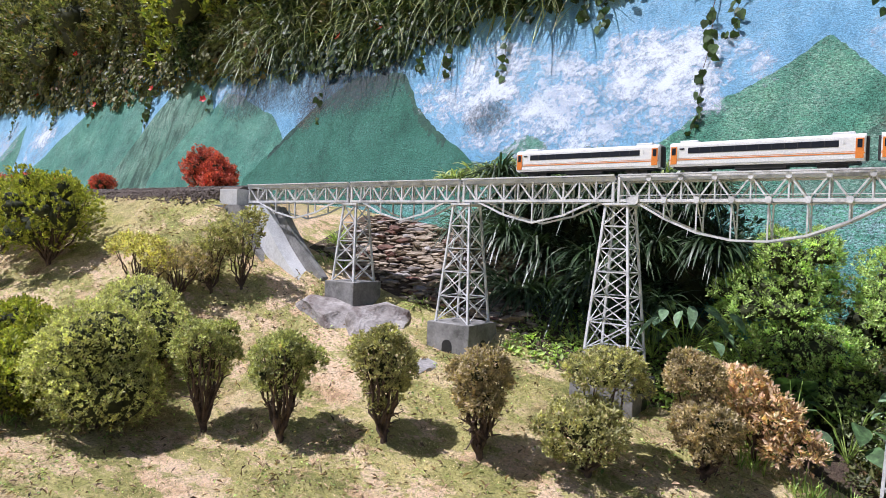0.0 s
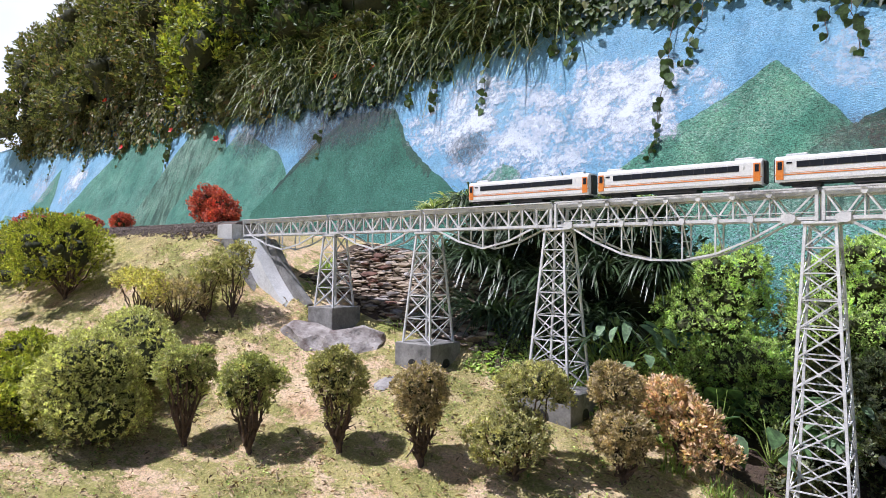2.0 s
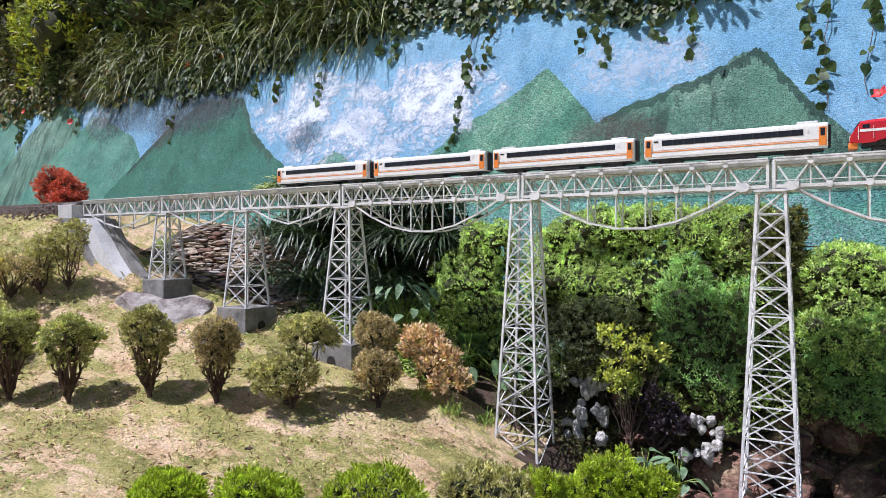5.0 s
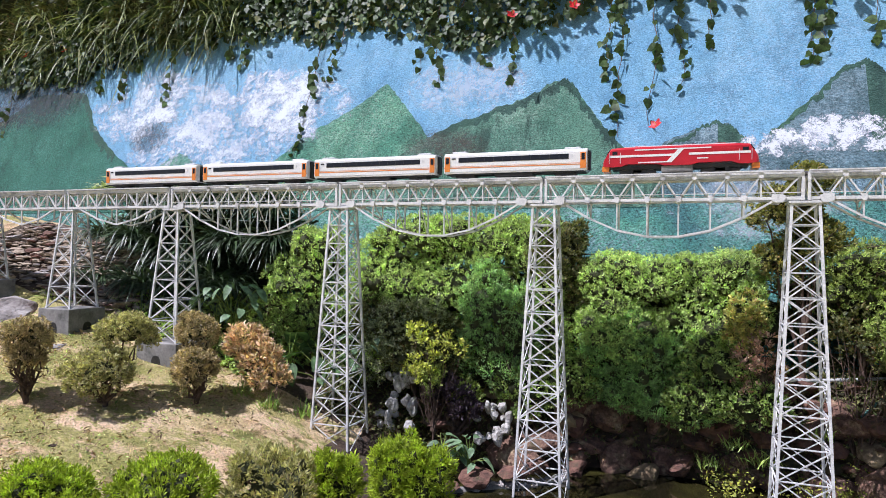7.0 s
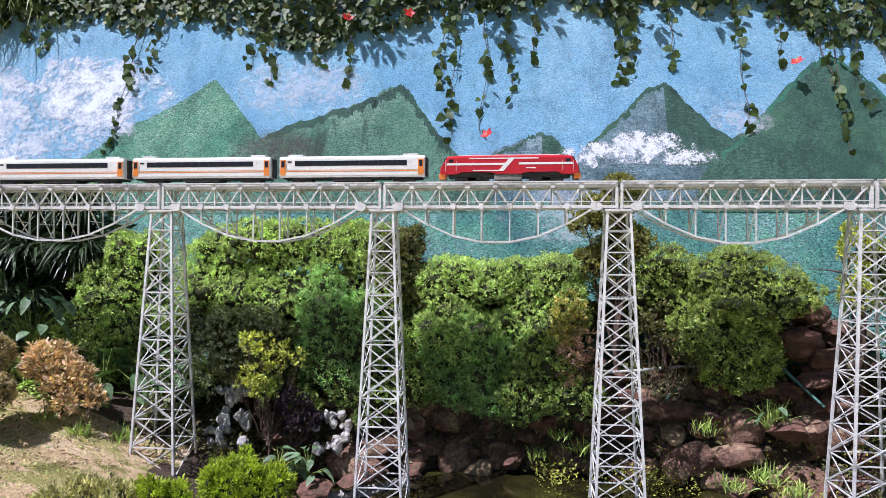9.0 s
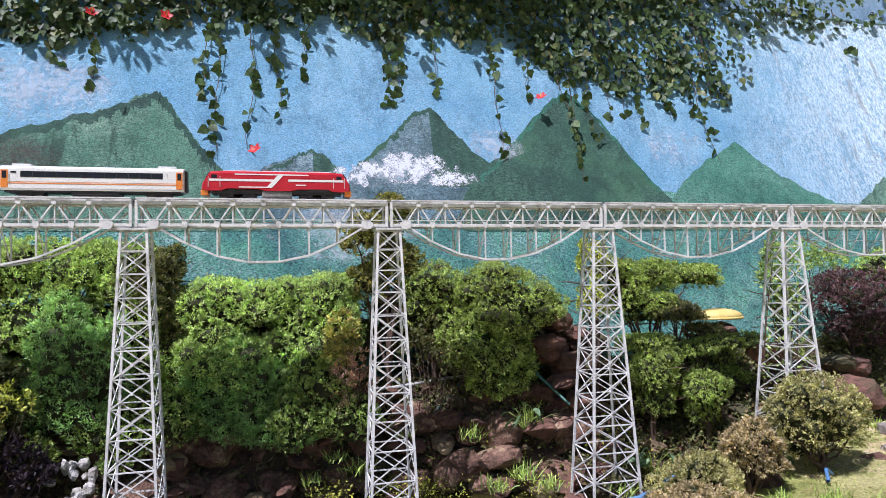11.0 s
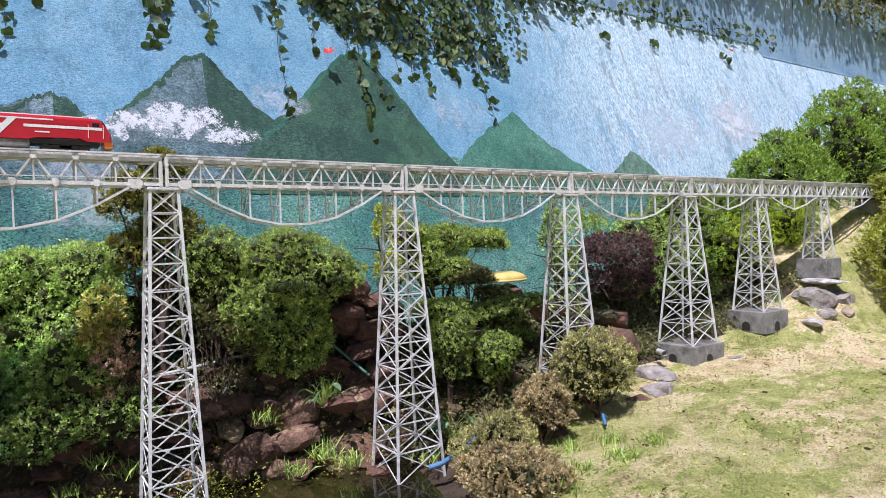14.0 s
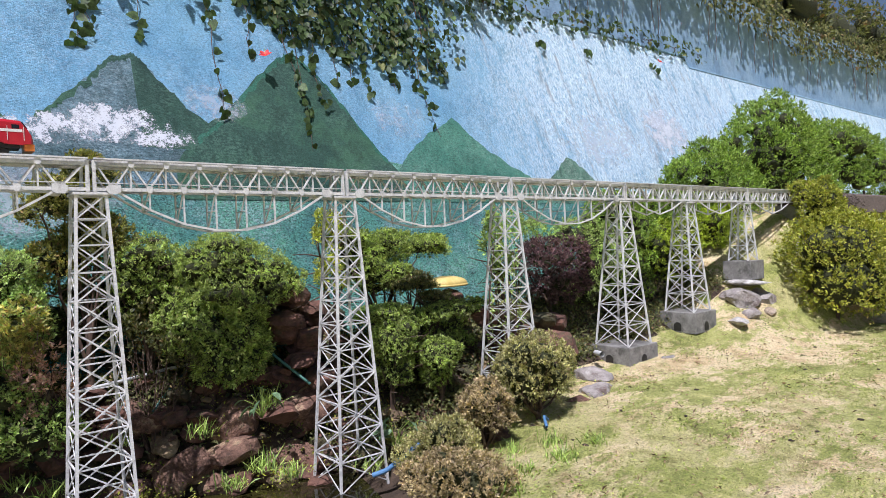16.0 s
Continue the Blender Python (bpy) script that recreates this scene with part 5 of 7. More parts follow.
for x, y, zc in ((-5.56, -0.66, 0.34), (-5.42, -0.5, 0.42)):
    shrub("yellow_shrub", x, y, [(0, 0, zc, 0.14, 0.13, 0.13), (-0.08, 0.0, zc - 0.14, 0.12, 0.12, 0.12), (0.07, 0.02, zc + 0.1, 0.10, 0.1, 0.09)], "cream_leaf" if x < -5.6 else "azalea_dry", 1300, 0.028, "open shrub with yellow-green leaves on thin bare stems", "shrub", "yellow shrubs on the slope", core=0.0, limbs=14, depth=0.8, rough=0.3, low_fork=True, base_r=0.011)
for x, y, r, h in ((-7.35, 0.42, 0.25, 0.46), (-7.15, 0.45, 0.22, 0.36), (-7.0, 0.36, 0.2, 0.2), (-9.3, 0.36, 0.16, 0.22), (-10.3, 0.36, 0.18, 0.24), (-11.5, 0.36, 0.25, 0.32), (-12.6, 0.36, 0.28, 0.36)):
    r, h = 0.84 * r, 0.86 * h
    shrub("red_shrub", x, y, [(0, 0, h * 0.7, r, r, h * 0.5), (0.05, -0.05, h * 0.6, r * 0.7, r * 0.7, h * 0.6)], "red_leaf", 1700 if x > -8 else 900, 0.03, "bushy shrub with deep red leaves beside the track", "shrub", "red shrubs by the track", core=0.75, limbs=8)
# foreground bright green bushes
for x, y, r, h, leaf in ((-2.3, -1.8, 0.13, 0.08, "bright"), (-1.80, -1.72, 0.16, 0.125, "bright"), (-1.37, -1.5, 0.21, 0.155, "bright"), (-0.97, -1.25, 0.18, 0.195, "azalea_dry"), (-0.76, -1.12, 0.10, 0.215, "bright"), (-0.66, -0.60, 0.12, 0.265, "bright"), (-0.51, -0.58, 0.11, 0.255, "bright")):
    shrub("low_bush", x, y, [(0, 0, h * 0.78, r, r, h * 0.85), (0.07, 0.03, h * 0.85, r * 0.7, r * 0.7, h * 0.7), (-0.08, 0.04, h * 0.8, r * 0.6, r * 0.6, h * 0.75)], leaf, 2700, 0.030, "low bright green feathery bush" if leaf == "bright" else "low dull green bush", "bush", "low bushes at the pond", core=0.58, aspect=0.3, lift=1.1, depth=0.3, rough=0.1, fine=1.15, lumps=4)
# croton
shrub("croton_shrub", -1.98, -0.06, [(-0.09, 0.02, 0.32, 0.14, 0.13, 0.11), (0.05, 0.0, 0.22, 0.14, 0.13, 0.11), (0.18, -0.05, 0.10, 0.12, 0.11, 0.09)], "orange_leaf", 2000, 0.038, "croton shrub with orange and salmon leaves", limbs=12, core=0.0, aspect=0.42, depth=0.5)

# hedges and trees behind the bridge
def hedge(name, x, y, blobs, leaf, n, size, label, **k):
    blobs = [(a + rng.normal(0, 0.03), b + rng.normal(0, 0.03), c + rng.normal(0, 0.035), p * rng.uniform(0.92, 1.1), q * rng.uniform(0.9, 1.08), r * rng.uniform(0.9, 1.1)) for a, b, c, p, q, r in blobs]
    return shrub(name, x, y, blobs, leaf, n, size, label, "hedge", "planting behind the bridge", **{"limbs": 8, "base_r": 0.02, "lumps": 9, "core": 0.74, "depth": 0.3, "freq": 13.0, "fine": 1.15, **k})


def planted(name, x, y, blobs, leaf, n, size, label, **k):
    """As hedge(), with the blobs given in world coordinates; the foot stands on the ground at (x, y)."""
    z = k.pop("z", float(ground_z(x, y)))
    return hedge(name, x, y, [(a - x, b - y, c - z, p, q, r) for a, b, c, p, q, r in blobs], leaf, n, size, label, z=z, **k)


DENSE = {"rough": 0.24, "lumps": 12, "fine": 1.4, "aspect": 0.42}
planted("hedge_shrub", -1.95, 0.7, [(-1.95, 0.70, 1.95, 0.20, 0.18, 0.20), (-1.98, 0.66, 1.68, 0.30, 0.22, 0.22), (-1.85, 0.62, 1.42, 0.32, 0.22, 0.20)], "deep", 9000, 0.026, "tall deep green clipped shrub with a narrow top", **DENSE)
planted("hedge_shrub", -1.25, 0.8, [(-1.38, 0.78, 1.92, 0.26, 0.24, 0.18), (-1.12, 0.80, 1.98, 0.26, 0.25, 0.17), (-1.25, 0.70, 1.66, 0.36, 0.25, 0.22)], "deep", 9000, 0.026, "wide deep green clipped shrub behind the bridge", **DENSE)
planted("hedge_shrub", -0.75, 0.8, [(-0.82, 0.80, 2.00, 0.26, 0.24, 0.17), (-0.55, 0.80, 1.97, 0.22, 0.24, 0.18), (-0.70, 0.70, 1.68, 0.34, 0.25, 0.24)], "deep", 9500, 0.026, "wide deep green clipped shrub behind the bridge", **DENSE)
planted("hedge_shrub", -0.28, 0.8, [(-0.30, 0.80, 2.00, 0.24, 0.22, 0.17), (-0.22, 0.72, 1.68, 0.28, 0.24, 0.25), (-0.12, 0.66, 1.40, 0.24, 0.2, 0.22)], "hedge_mid", 9500, 0.026, "ragged mid-green shrub behind the bridge", **DENSE)
planted("cypress_shrub", -0.38, 0.5, [(-0.50, 0.52, 1.52, 0.17, 0.14, 0.22), (-0.28, 0.50, 1.45, 0.18, 0.14, 0.26), (-0.40, 0.46, 1.22, 0.22, 0.14, 0.2)], "cypress", 7000, 0.027, "feathery blue-green cypress shrub", aspect=0.26, lift=0.6, rough=0.3, core=0.7, limbs=6)
planted("slim_tree", 0.03, 0.72, [(0.03, 0.72, 2.02, 0.15, 0.14, 0.13), (-0.02, 0.74, 1.84, 0.16, 0.14, 0.16), (0.06, 0.74, 1.64, 0.13, 0.13, 0.16)], "hedge_brown", 4200, 0.028, "slim dark-leaved tree behind the lattice tower", core=0.7, rough=0.22)
planted("hedge_shrub", 0.4, 0.76, [(0.27, 0.76, 1.74, 0.21, 0.22, 0.18), (0.50, 0.78, 1.78, 0.22, 0.22, 0.16), (0.38, 0.68, 1.46, 0.28, 0.22, 0.24)], "deep", 9500, 0.025, "broad clipped hedge shrub with a level top", **DENSE)
planted("hedge_shrub", 0.88, 0.76, [(0.74, 0.78, 1.80, 0.20, 0.22, 0.16), (0.98, 0.78, 1.76, 0.21, 0.22, 0.17), (0.85, 0.68, 1.46, 0.28, 0.22, 0.24), (1.08, 0.70, 1.50, 0.15, 0.18, 0.2)], "deep", 10500, 0.025, "broad clipped hedge shrub with a level top", **DENSE)
planted("cypress_shrub", 0.36, 0.86, [(0.30, 0.58, 1.26, 0.15, 0.13, 0.22), (0.44, 0.56, 1.34, 0.13, 0.13, 0.22), (0.36, 0.54, 1.06, 0.22, 0.13, 0.13)], "cypress", 7500, 0.027, "feathery dark blue-green cypress shrub", aspect=0.26, lift=0.6, rough=0.3, core=0.7, limbs=6, low=-0.8)
planted("cypress_shrub", 0.72, 0.86, [(0.64, 0.56, 1.30, 0.14, 0.13, 0.23), (0.82, 0.58, 1.22, 0.14, 0.13, 0.20), (0.72, 0.54, 1.05, 0.24, 0.13, 0.13)], "cypress", 7500, 0.027, "feathery dark blue-green cypress shrub", aspect=0.26, lift=0.6, rough=0.3, core=0.7, limbs=6, low=-0.8)
planted("slim_tree", 1.44, 0.74, [(1.45, 0.74, 2.42, 0.13, 0.12, 0.10), (1.36, 0.74, 2.16, 0.17, 0.15, 0.15), (1.52, 0.76, 2.02, 0.15, 0.14, 0.15), (1.32, 0.76, 1.88, 0.12, 0.13, 0.14)], "slim_mixed", 5600, 0.028, "slim tree with mixed brown, green and yellow leaves", core=0.62, rough=0.26, depth=0.5)
planted("hedge_shrub", 2.14, 0.62, [(2.36, 0.62, 1.82, 0.24, 0.24, 0.14), (2.12, 0.62, 1.84, 0.22, 0.22, 0.13), (2.24, 0.58, 1.66, 0.30, 0.22, 0.14), (2.46, 0.60, 1.68, 0.15, 0.2, 0.12)], "deep_shaded", 12500, 0.019, "dense rounded green shrub over the rocks", **DENSE)
planted("hedge_shrub", 1.76, 0.74, [(1.80, 0.76, 1.88, 0.20, 0.18, 0.13), (1.70, 0.76, 1.66, 0.16, 0.18, 0.18), (1.90, 0.70, 1.62, 0.16, 0.18, 0.18)], "deep_shaded", 5600, 0.023, "ragged olive green shrub behind the bridge", **DENSE)
planted("fern_shrub", 2.05, 0.56, [(2.02, 0.54, 1.46, 0.22, 0.18, 0.16), (2.26, 0.52, 1.42, 0.18, 0.16, 0.18), (2.14, 0.46, 1.26, 0.2, 0.15, 0.13)], "deep_shaded", 5200, 0.028, "drooping dark green leafy shrub over the rocks", rough=0.3, lift=0.2, core=0.6, low=-0.9)
planted("twiggy_bush", 1.70, 0.56, [(1.68, 0.56, 1.42, 0.16, 0.14, 0.16), (1.86, 0.54, 1.36, 0.12, 0.12, 0.12)], "hedge_brown", 900, 0.032, "bare twiggy bush with a few brown leaves", core=0.0, depth=0.8, base_r=0.008, limbs=20, low_fork=True)
planted("yellow_tip_shrub", 1.12, 0.46, [(1.14, 0.46, 1.58, 0.10, 0.1, 0.13), (1.10, 0.44, 1.44, 0.08, 0.08, 0.08)], "yellow_pink", 700, 0.032, "thin shrub with yellow and orange leaf tips", z=1.0, core=0.0, depth=0.8, base_r=0.007, limbs=14, low_fork=True)
planted("pink_shrub", 1.18, 0.40, [(1.17, 0.40, 1.34, 0.11, 0.1, 0.09), (1.24, 0.40, 1.20, 0.09, 0.09, 0.07), (1.08, 0.42, 1.18, 0.1, 0.1, 0.08)], "pink_leaf", 520, 0.030, "sparse shrub with pink and cream leaves", z=0.98, core=0.0, depth=0.8, base_r=0.007, limbs=14, low_fork=True)
planted("yellow_bush", -0.74, 0.14, [(-0.80, 0.14, 1.36, 0.10, 0.09, 0.09), (-0.64, 0.16, 1.30, 0.12, 0.09, 0.09), (-0.78, 0.12, 1.16, 0.10, 0.09, 0.09)], "yellow_leaf", 420, 0.032, "bright yellow-green leafy bush at the rocks", z=0.74, core=0.0, depth=0.8, low_fork=True, base_r=0.007, limbs=14)
planted("leafy_bush", -0.78, 0.26, [(-0.76, 0.26, 1.06, 0.08, 0.08, 0.09), (-0.60, 0.28, 1.02, 0.09, 0.08, 0.10)], "deep_shaded", 1200, 0.026, "dark green leafy bush at the rocks", z=0.8, core=0.0, depth=0.6)
planted("variegated_shrub", -1.0, 0.42, [(-0.86, 0.40, 1.44, 0.2, 0.14, 0.14), (-1.12, 0.42, 1.42, 0.2, 0.14, 0.16), (-1.28, 0.44, 1.3, 0.16, 0.14, 0.16), (-0.95, 0.38, 1.28, 0.2, 0.13, 0.13)], "variegated", 4200, 0.027, "tangled shrub with dusty cream-edged leaves", z=0.95, core=0.0, depth=0.8, low_fork=True)
planted("purple_plant", -0.62, 0.24, [(-0.66, 0.24, 0.95, 0.12, 0.09, 0.10), (-0.54, 0.24, 0.92, 0.10, 0.08, 0.08)], "dark_purple", 1200, 0.028, "low dark purple leafy plant at the pond", z=0.72, core=0.0, depth=0.8, low_fork=True)
planted("dark_bush", -1.12, 0.5, [(-1.15, 0.50, 1.32, 0.36, 0.2, 0.22), (-0.82, 0.48, 1.2, 0.28, 0.2, 0.22)], "hedge_brown", 4200, 0.03, "dark tangled bush in the shade", z=1.0, core=0.7, rough=0.25)
planted("clipped_tree", 3.34, 0.62, [(3.10, 0.60, 1.96, 0.14, 0.13, 0.13), (3.38, 0.62, 1.90, 0.26, 0.2, 0.14), (3.74, 0.62, 1.87, 0.22, 0.18, 0.09), (3.26, 0.58, 1.74, 0.24, 0.18, 0.12)], "deep_shaded", 10500, 0.021, "flat-crowned clipped tree with sunlit yellow-green leaf tips", rough=0.2)
planted("tiered_hedge", 3.5, 0.36, [(3.18, 0.34, 1.48, 0.20, 0.2, 0.06), (3.46, 0.36, 1.45, 0.24, 0.2, 0.06), (3.80, 0.38, 1.42, 0.24, 0.18, 0.06), (3.56, 0.42, 1.24, 0.42, 0.14, 0.18)], "deep_shaded", 10500, 0.018, "clipped green hedge with a level top tier", rough=0.12, lumps=7, fine=1.3)
planted("clipped_ball_shrub", 3.14, 0.24, [(3.14, 0.24, 1.27, 0.14, 0.14, 0.13), (3.20, 0.24, 1.06, 0.12, 0.12, 0.1)], "deep_shaded", 4200, 0.018, "small rounded clipped green shrub under the hedge", rough=0.1, lumps=6, fine=1.3)
planted("clipped_ball_shrub", 3.50, 0.16, [(3.49, 0.15, 1.12, 0.15, 0.14, 0.12), (3.46, 0.17, 0.98, 0.11, 0.1, 0.1)], "deep_shaded", 3800, 0.018, "small rounded clipped green shrub under the hedge", rough=0.1, lumps=6, fine=1.3)
planted("dark_bush", 3.50, 0.46, [(3.44, 0.46, 1.58, 0.20, 0.12, 0.07), (3.70, 0.44, 1.54, 0.16, 0.11, 0.05)], "hedge_brown", 2600, 0.022, "dark leafy bush below the yellow cover", rough=0.2)
planted("vine_shrub", 2.86, 0.5, [(2.86, 0.5, 1.96, 0.09, 0.1, 0.14), (2.84, 0.5, 1.72, 0.08, 0.1, 0.12)], "yellow_leaf", 900, 0.03, "climbing shrub with yellow-green leaves behind the tower", core=0.0, depth=0.6)
planted("vine_shrub", 4.28, 0.3, [(4.22, 0.30, 1.95, 0.07, 0.07, 0.2), (4.16, 0.28, 1.72, 0.08, 0.07, 0.14)], "hedge_mid", 900, 0.03, "thin climbing shrub beside the lattice tower", core=0.0, depth=0.6)
planted("purple_shrub", 5.2, 0.66, [(5.05, 0.64, 1.76, 0.25, 0.22, 0.17), (5.34, 0.64, 1.72, 0.25, 0.22, 0.17), (5.20, 0.58, 1.52, 0.30, 0.22, 0.15)], "purple_leaf", 6500, 0.026, "purple-brown leaved shrub against the wall", rough=0.3, depth=0.5, core=0.7)
planted("weedy_shrub", 4.95, 0.8, [(4.95, 0.8, 1.98, 0.14, 0.1, 0.12), (5.2, 0.84, 1.98, 0.14, 0.1, 0.1)], "hedge_mid", 900, 0.026, "thin green weeds over the purple shrub", core=0.0, depth=0.8, base_r=0.006)
planted("green_shrub", 5.75, 0.7, [(5.68, 0.70, 1.86, 0.24, 0.22, 0.22), (5.95, 0.70, 1.72, 0.25, 0.22, 0.32), (5.72, 0.62, 1.5, 0.26, 0.2, 0.2)], "hedge_mid", 5000, 0.032, "tall dark green shrub behind the bridge", **DENSE)
planted("green_shrub", 6.4, 0.7, [(6.3, 0.7, 2.1, 0.3, 0.25, 0.25), (6.5, 0.68, 1.75, 0.32, 0.25, 0.3), (6.2, 0.6, 1.5, 0.25, 0.2, 0.25)], "conifer", 5000, 0.036, "tall green shrub behind the bridge", **DENSE)
planted("green_shrub", 7.05, 0.6, [(6.95, 0.6, 1.75, 0.3, 0.22, 0.25), (7.3, 0.62, 1.85, 0.3, 0.22, 0.25), (7.1, 0.55, 1.5, 0.3, 0.2, 0.2)], "bright", 4600, 0.036, "light green leafy shrub behind the bridge", **DENSE)
planted("green_shrub", 8.0, 0.6, [(7.8, 0.6, 1.95, 0.35, 0.22, 0.25), (8.2, 0.6, 2.0, 0.4, 0.22, 0.22)], "bright", 4600, 0.036, "light green leafy shrub behind the bridge", **DENSE)
for x, w in ((-1.3, 0.42), (-0.55, 0.42), (0.55, 0.45), (1.05, 0.3), (1.95, 0.45)):
    planted("back_thicket", x, 1.0, [(x - 0.2, 1.0, 1.62, w, 0.12, 0.26), (x + 0.2, 1.0, 1.55, w, 0.12, 0.30), (x, 0.94, 1.2, w, 0.12, 0.2)], "hedge_brown", 1900, 0.036, "dark leafy thicket behind the clipped shrubs", rough=0.25, core=0.8, lumps=4, fine=1.0)
for x, y, z, q in ((-1.55, 0.52, 1.05, 0.18), (-0.05, 0.5, 1.0, 0.18), (1.0, 0.5, 1.0, 0.16)):
    hedge("low_shrub", x, y, [(0, 0, 0.2, q * 1.2, q * 0.8, q), (0.15, -0.05, 0.05, q, q * 0.7, q * 0.8), (-0.15, -0.05, 0.08, q, q * 0.7, q * 0.8)], "hedge_mid", 3200, 0.028, "ragged green shrub filling the bank below the hedge", z=z, rough=0.2)
hedge("weedy_shrub", -2.2, 0.42, [(0, 0, 0.22, 0.2, 0.14, 0.2), (0.12, -0.04, 0.02, 0.18, 0.14, 0.14), (-0.16, 0.02, 0.05, 0.18, 0.14, 0.16)], "hedge_mid", 1700, 0.028, "loose weedy light green shrub in the shade", z=1.15, core=0.0, depth=0.8, base_r=0.008)
hedge("weedy_shrub", -1.45, 0.36, [(0, 0, 0.12, 0.2, 0.12, 0.14), (0.22, 0, 0.1, 0.18, 0.12, 0.14)], "variegated", 1500, 0.028, "loose weedy shrub with pale leaves in the shade", z=0.95, core=0.0, depth=0.8, base_r=0.008)
# right-hand planting
LOWAZ = "low spreading azalea bush with browned tips"
shrub("azalea_bush", 3.84, -0.42, [(0, 0, 0.40, 0.22, 0.22, 0.18), (0.06, 0.03, 0.28, 0.24, 0.22, 0.2), (-0.10, 0.02, 0.26, 0.18, 0.18, 0.18)], "azalea_dry", 8000, 0.019, "rounded azalea bush with browned leaf tips and bare lower twigs", "bush", "azaleas by the pond", core=0.7, rough=0.16, lumps=6, limbs=18, low_fork=True, depth=0.4)
shrub("azalea_bush", 3.34, -0.44, [(0, 0, 0.30, 0.15, 0.15, 0.11), (0.04, 0.0, 0.22, 0.14, 0.14, 0.1)], "azalea_red", 4200, 0.018, "small rounded azalea bush on bare brown twigs", "bush", "azaleas by the pond", core=0.6, rough=0.16, lumps=5, limbs=16, low_fork=True, depth=0.5)
shrub("azalea_bush", 3.02, -0.46, [(0, 0, 0.18, 0.22, 0.18, 0.13), (-0.12, 0.05, 0.12, 0.16, 0.16, 0.1)], "azalea_dry", 4200, 0.019, LOWAZ, "bush", "azaleas by the pond", core=0.6, rough=0.2, lumps=5, limbs=14, low_fork=True, depth=0.5)
shrub("azalea_bush", 2.74, -0.80, [(0, 0, 0.17, 0.22, 0.18, 0.13), (0.12, -0.08, 0.12, 0.18, 0.16, 0.12)], "azalea_red", 4200, 0.019, LOWAZ, "bush", "azaleas by the pond", core=0.6, rough=0.2, lumps=5, limbs=14, low_fork=True, depth=0.5)
shrub("leafy_bush", 8.35, -0.62, [(0, 0, 0.75, 0.6, 0.5, 0.4), (0.6, 0.1, 0.7, 0.7, 0.5, 0.45), (-0.1, -0.1, 0.4, 0.5, 0.45, 0.4), (1.3, 0.1, 0.6, 0.7, 0.5, 0.5), (0.6, -0.2, 0.3, 0.7, 0.45, 0.35)], "sun_olive", 9500, 0.042, "broad yellow-green bush at the end of the bridge", "bush", core=0.84, rough=0.16)
for x, y, b, n in ((7.35, 0.95, [(0, 0, 0.40, 0.42, 0.35, 0.24), (0.5, 0, 0.46, 0.4, 0.35, 0.26)], 9000), (8.8, 0.95, [(0, 0, 0.46, 0.6, 0.4, 0.40), (-0.5, 0, 0.25, 0.5, 0.4, 0.35), (0.3, -0.1, 0.1, 0.6, 0.4, 0.4)], 13000), (10.4, 0.95, [(0, 0, 0.86, 0.75, 0.5, 0.52), (0.7, 0, 0.6, 0.8, 0.5, 0.55), (-0.6, -0.1, 0.45, 0.7, 0.5, 0.5), (0, -0.15, 0.2, 0.9, 0.5, 0.5)], 20000), (12.3, 0.9, [(0, 0, 0.65, 0.9, 0.5, 0.55), (0.8, -0.1, 0.4, 0.8, 0.5, 0.5)], 9000), (14.0, 0.9, [(0, 0, 0.4, 0.9, 0.5, 0.6)], 5000)):
    shrub("conifer_hedge", x, y, b, "conifer", n, 0.05, "big bright green rounded conifer hedge by the wall", "hedge", "conifer hedge", core=0.42, rough=0.14, aspect=0.34, lift=0.8, freq=7.0, lumps=12, fine=0.95)

shrub("grassy_shrub", 8.72, -0.30, [(0, 0, 0.35, 0.24, 0.2, 0.3), (0.35, 0.05, 0.35, 0.3, 0.22, 0.3), (0.1, 0.1, 0.55, 0.28, 0.2, 0.16)], "sun_olive", 4200, 0.036, "ragged yellow-green shrub over the end of the bridge", "shrub", core=0.7, rough=0.25, lumps=6, z=1.75)

# ---- strap-leaved plants behind the bridge ----
def strap_clump(x, y, z, n, length, leaf, label, width=0.016, droop=0.75, flat=0.5):
    c = thing("strap_leaf_plant", (x, y, z), label, "plant", "strap-leaved plants")
    a = rng.random(n) * 2 * np.pi
    way = unit(np.stack([np.cos(a), np.sin(a) - 0.35, flat + rng.random(n) * 1.3], 1))
    base = np.stack([np.cos(a) * 0.03, np.sin(a) * 0.03, rng.normal(0, 0.03, n)], 1)
    part("leaf_mass", mesh_np("leaf_mass", *blades_np(base, way, length * rng.uniform(0.55, 1.1, n), width * rng.uniform(0.6, 1.2, n), droop * rng.uniform(0.5, 1.4, n)), M[leaf]), c)
    return c


DARKP = "dark strap-leaved plant drooping behind the bridge, shade put into its leaf colour"
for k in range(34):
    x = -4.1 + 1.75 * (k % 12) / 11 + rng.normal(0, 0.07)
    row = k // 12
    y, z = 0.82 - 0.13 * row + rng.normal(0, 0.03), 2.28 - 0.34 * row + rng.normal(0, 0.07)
    strap_clump(x, y, z, 150, 0.42, "shaded_leaf", DARKP)
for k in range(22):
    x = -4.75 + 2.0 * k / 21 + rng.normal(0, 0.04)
    strap_clump(x, 1.12 + rng.normal(0, 0.05), 2.53 + rng.normal(0, 0.025) - 0.07 * abs(k - 10) / 10, 120, 0.25, "sun_strap", "strap-leaved plant along the wall, its pale green lightened for sunlight", 0.017, 0.75, 0.75)
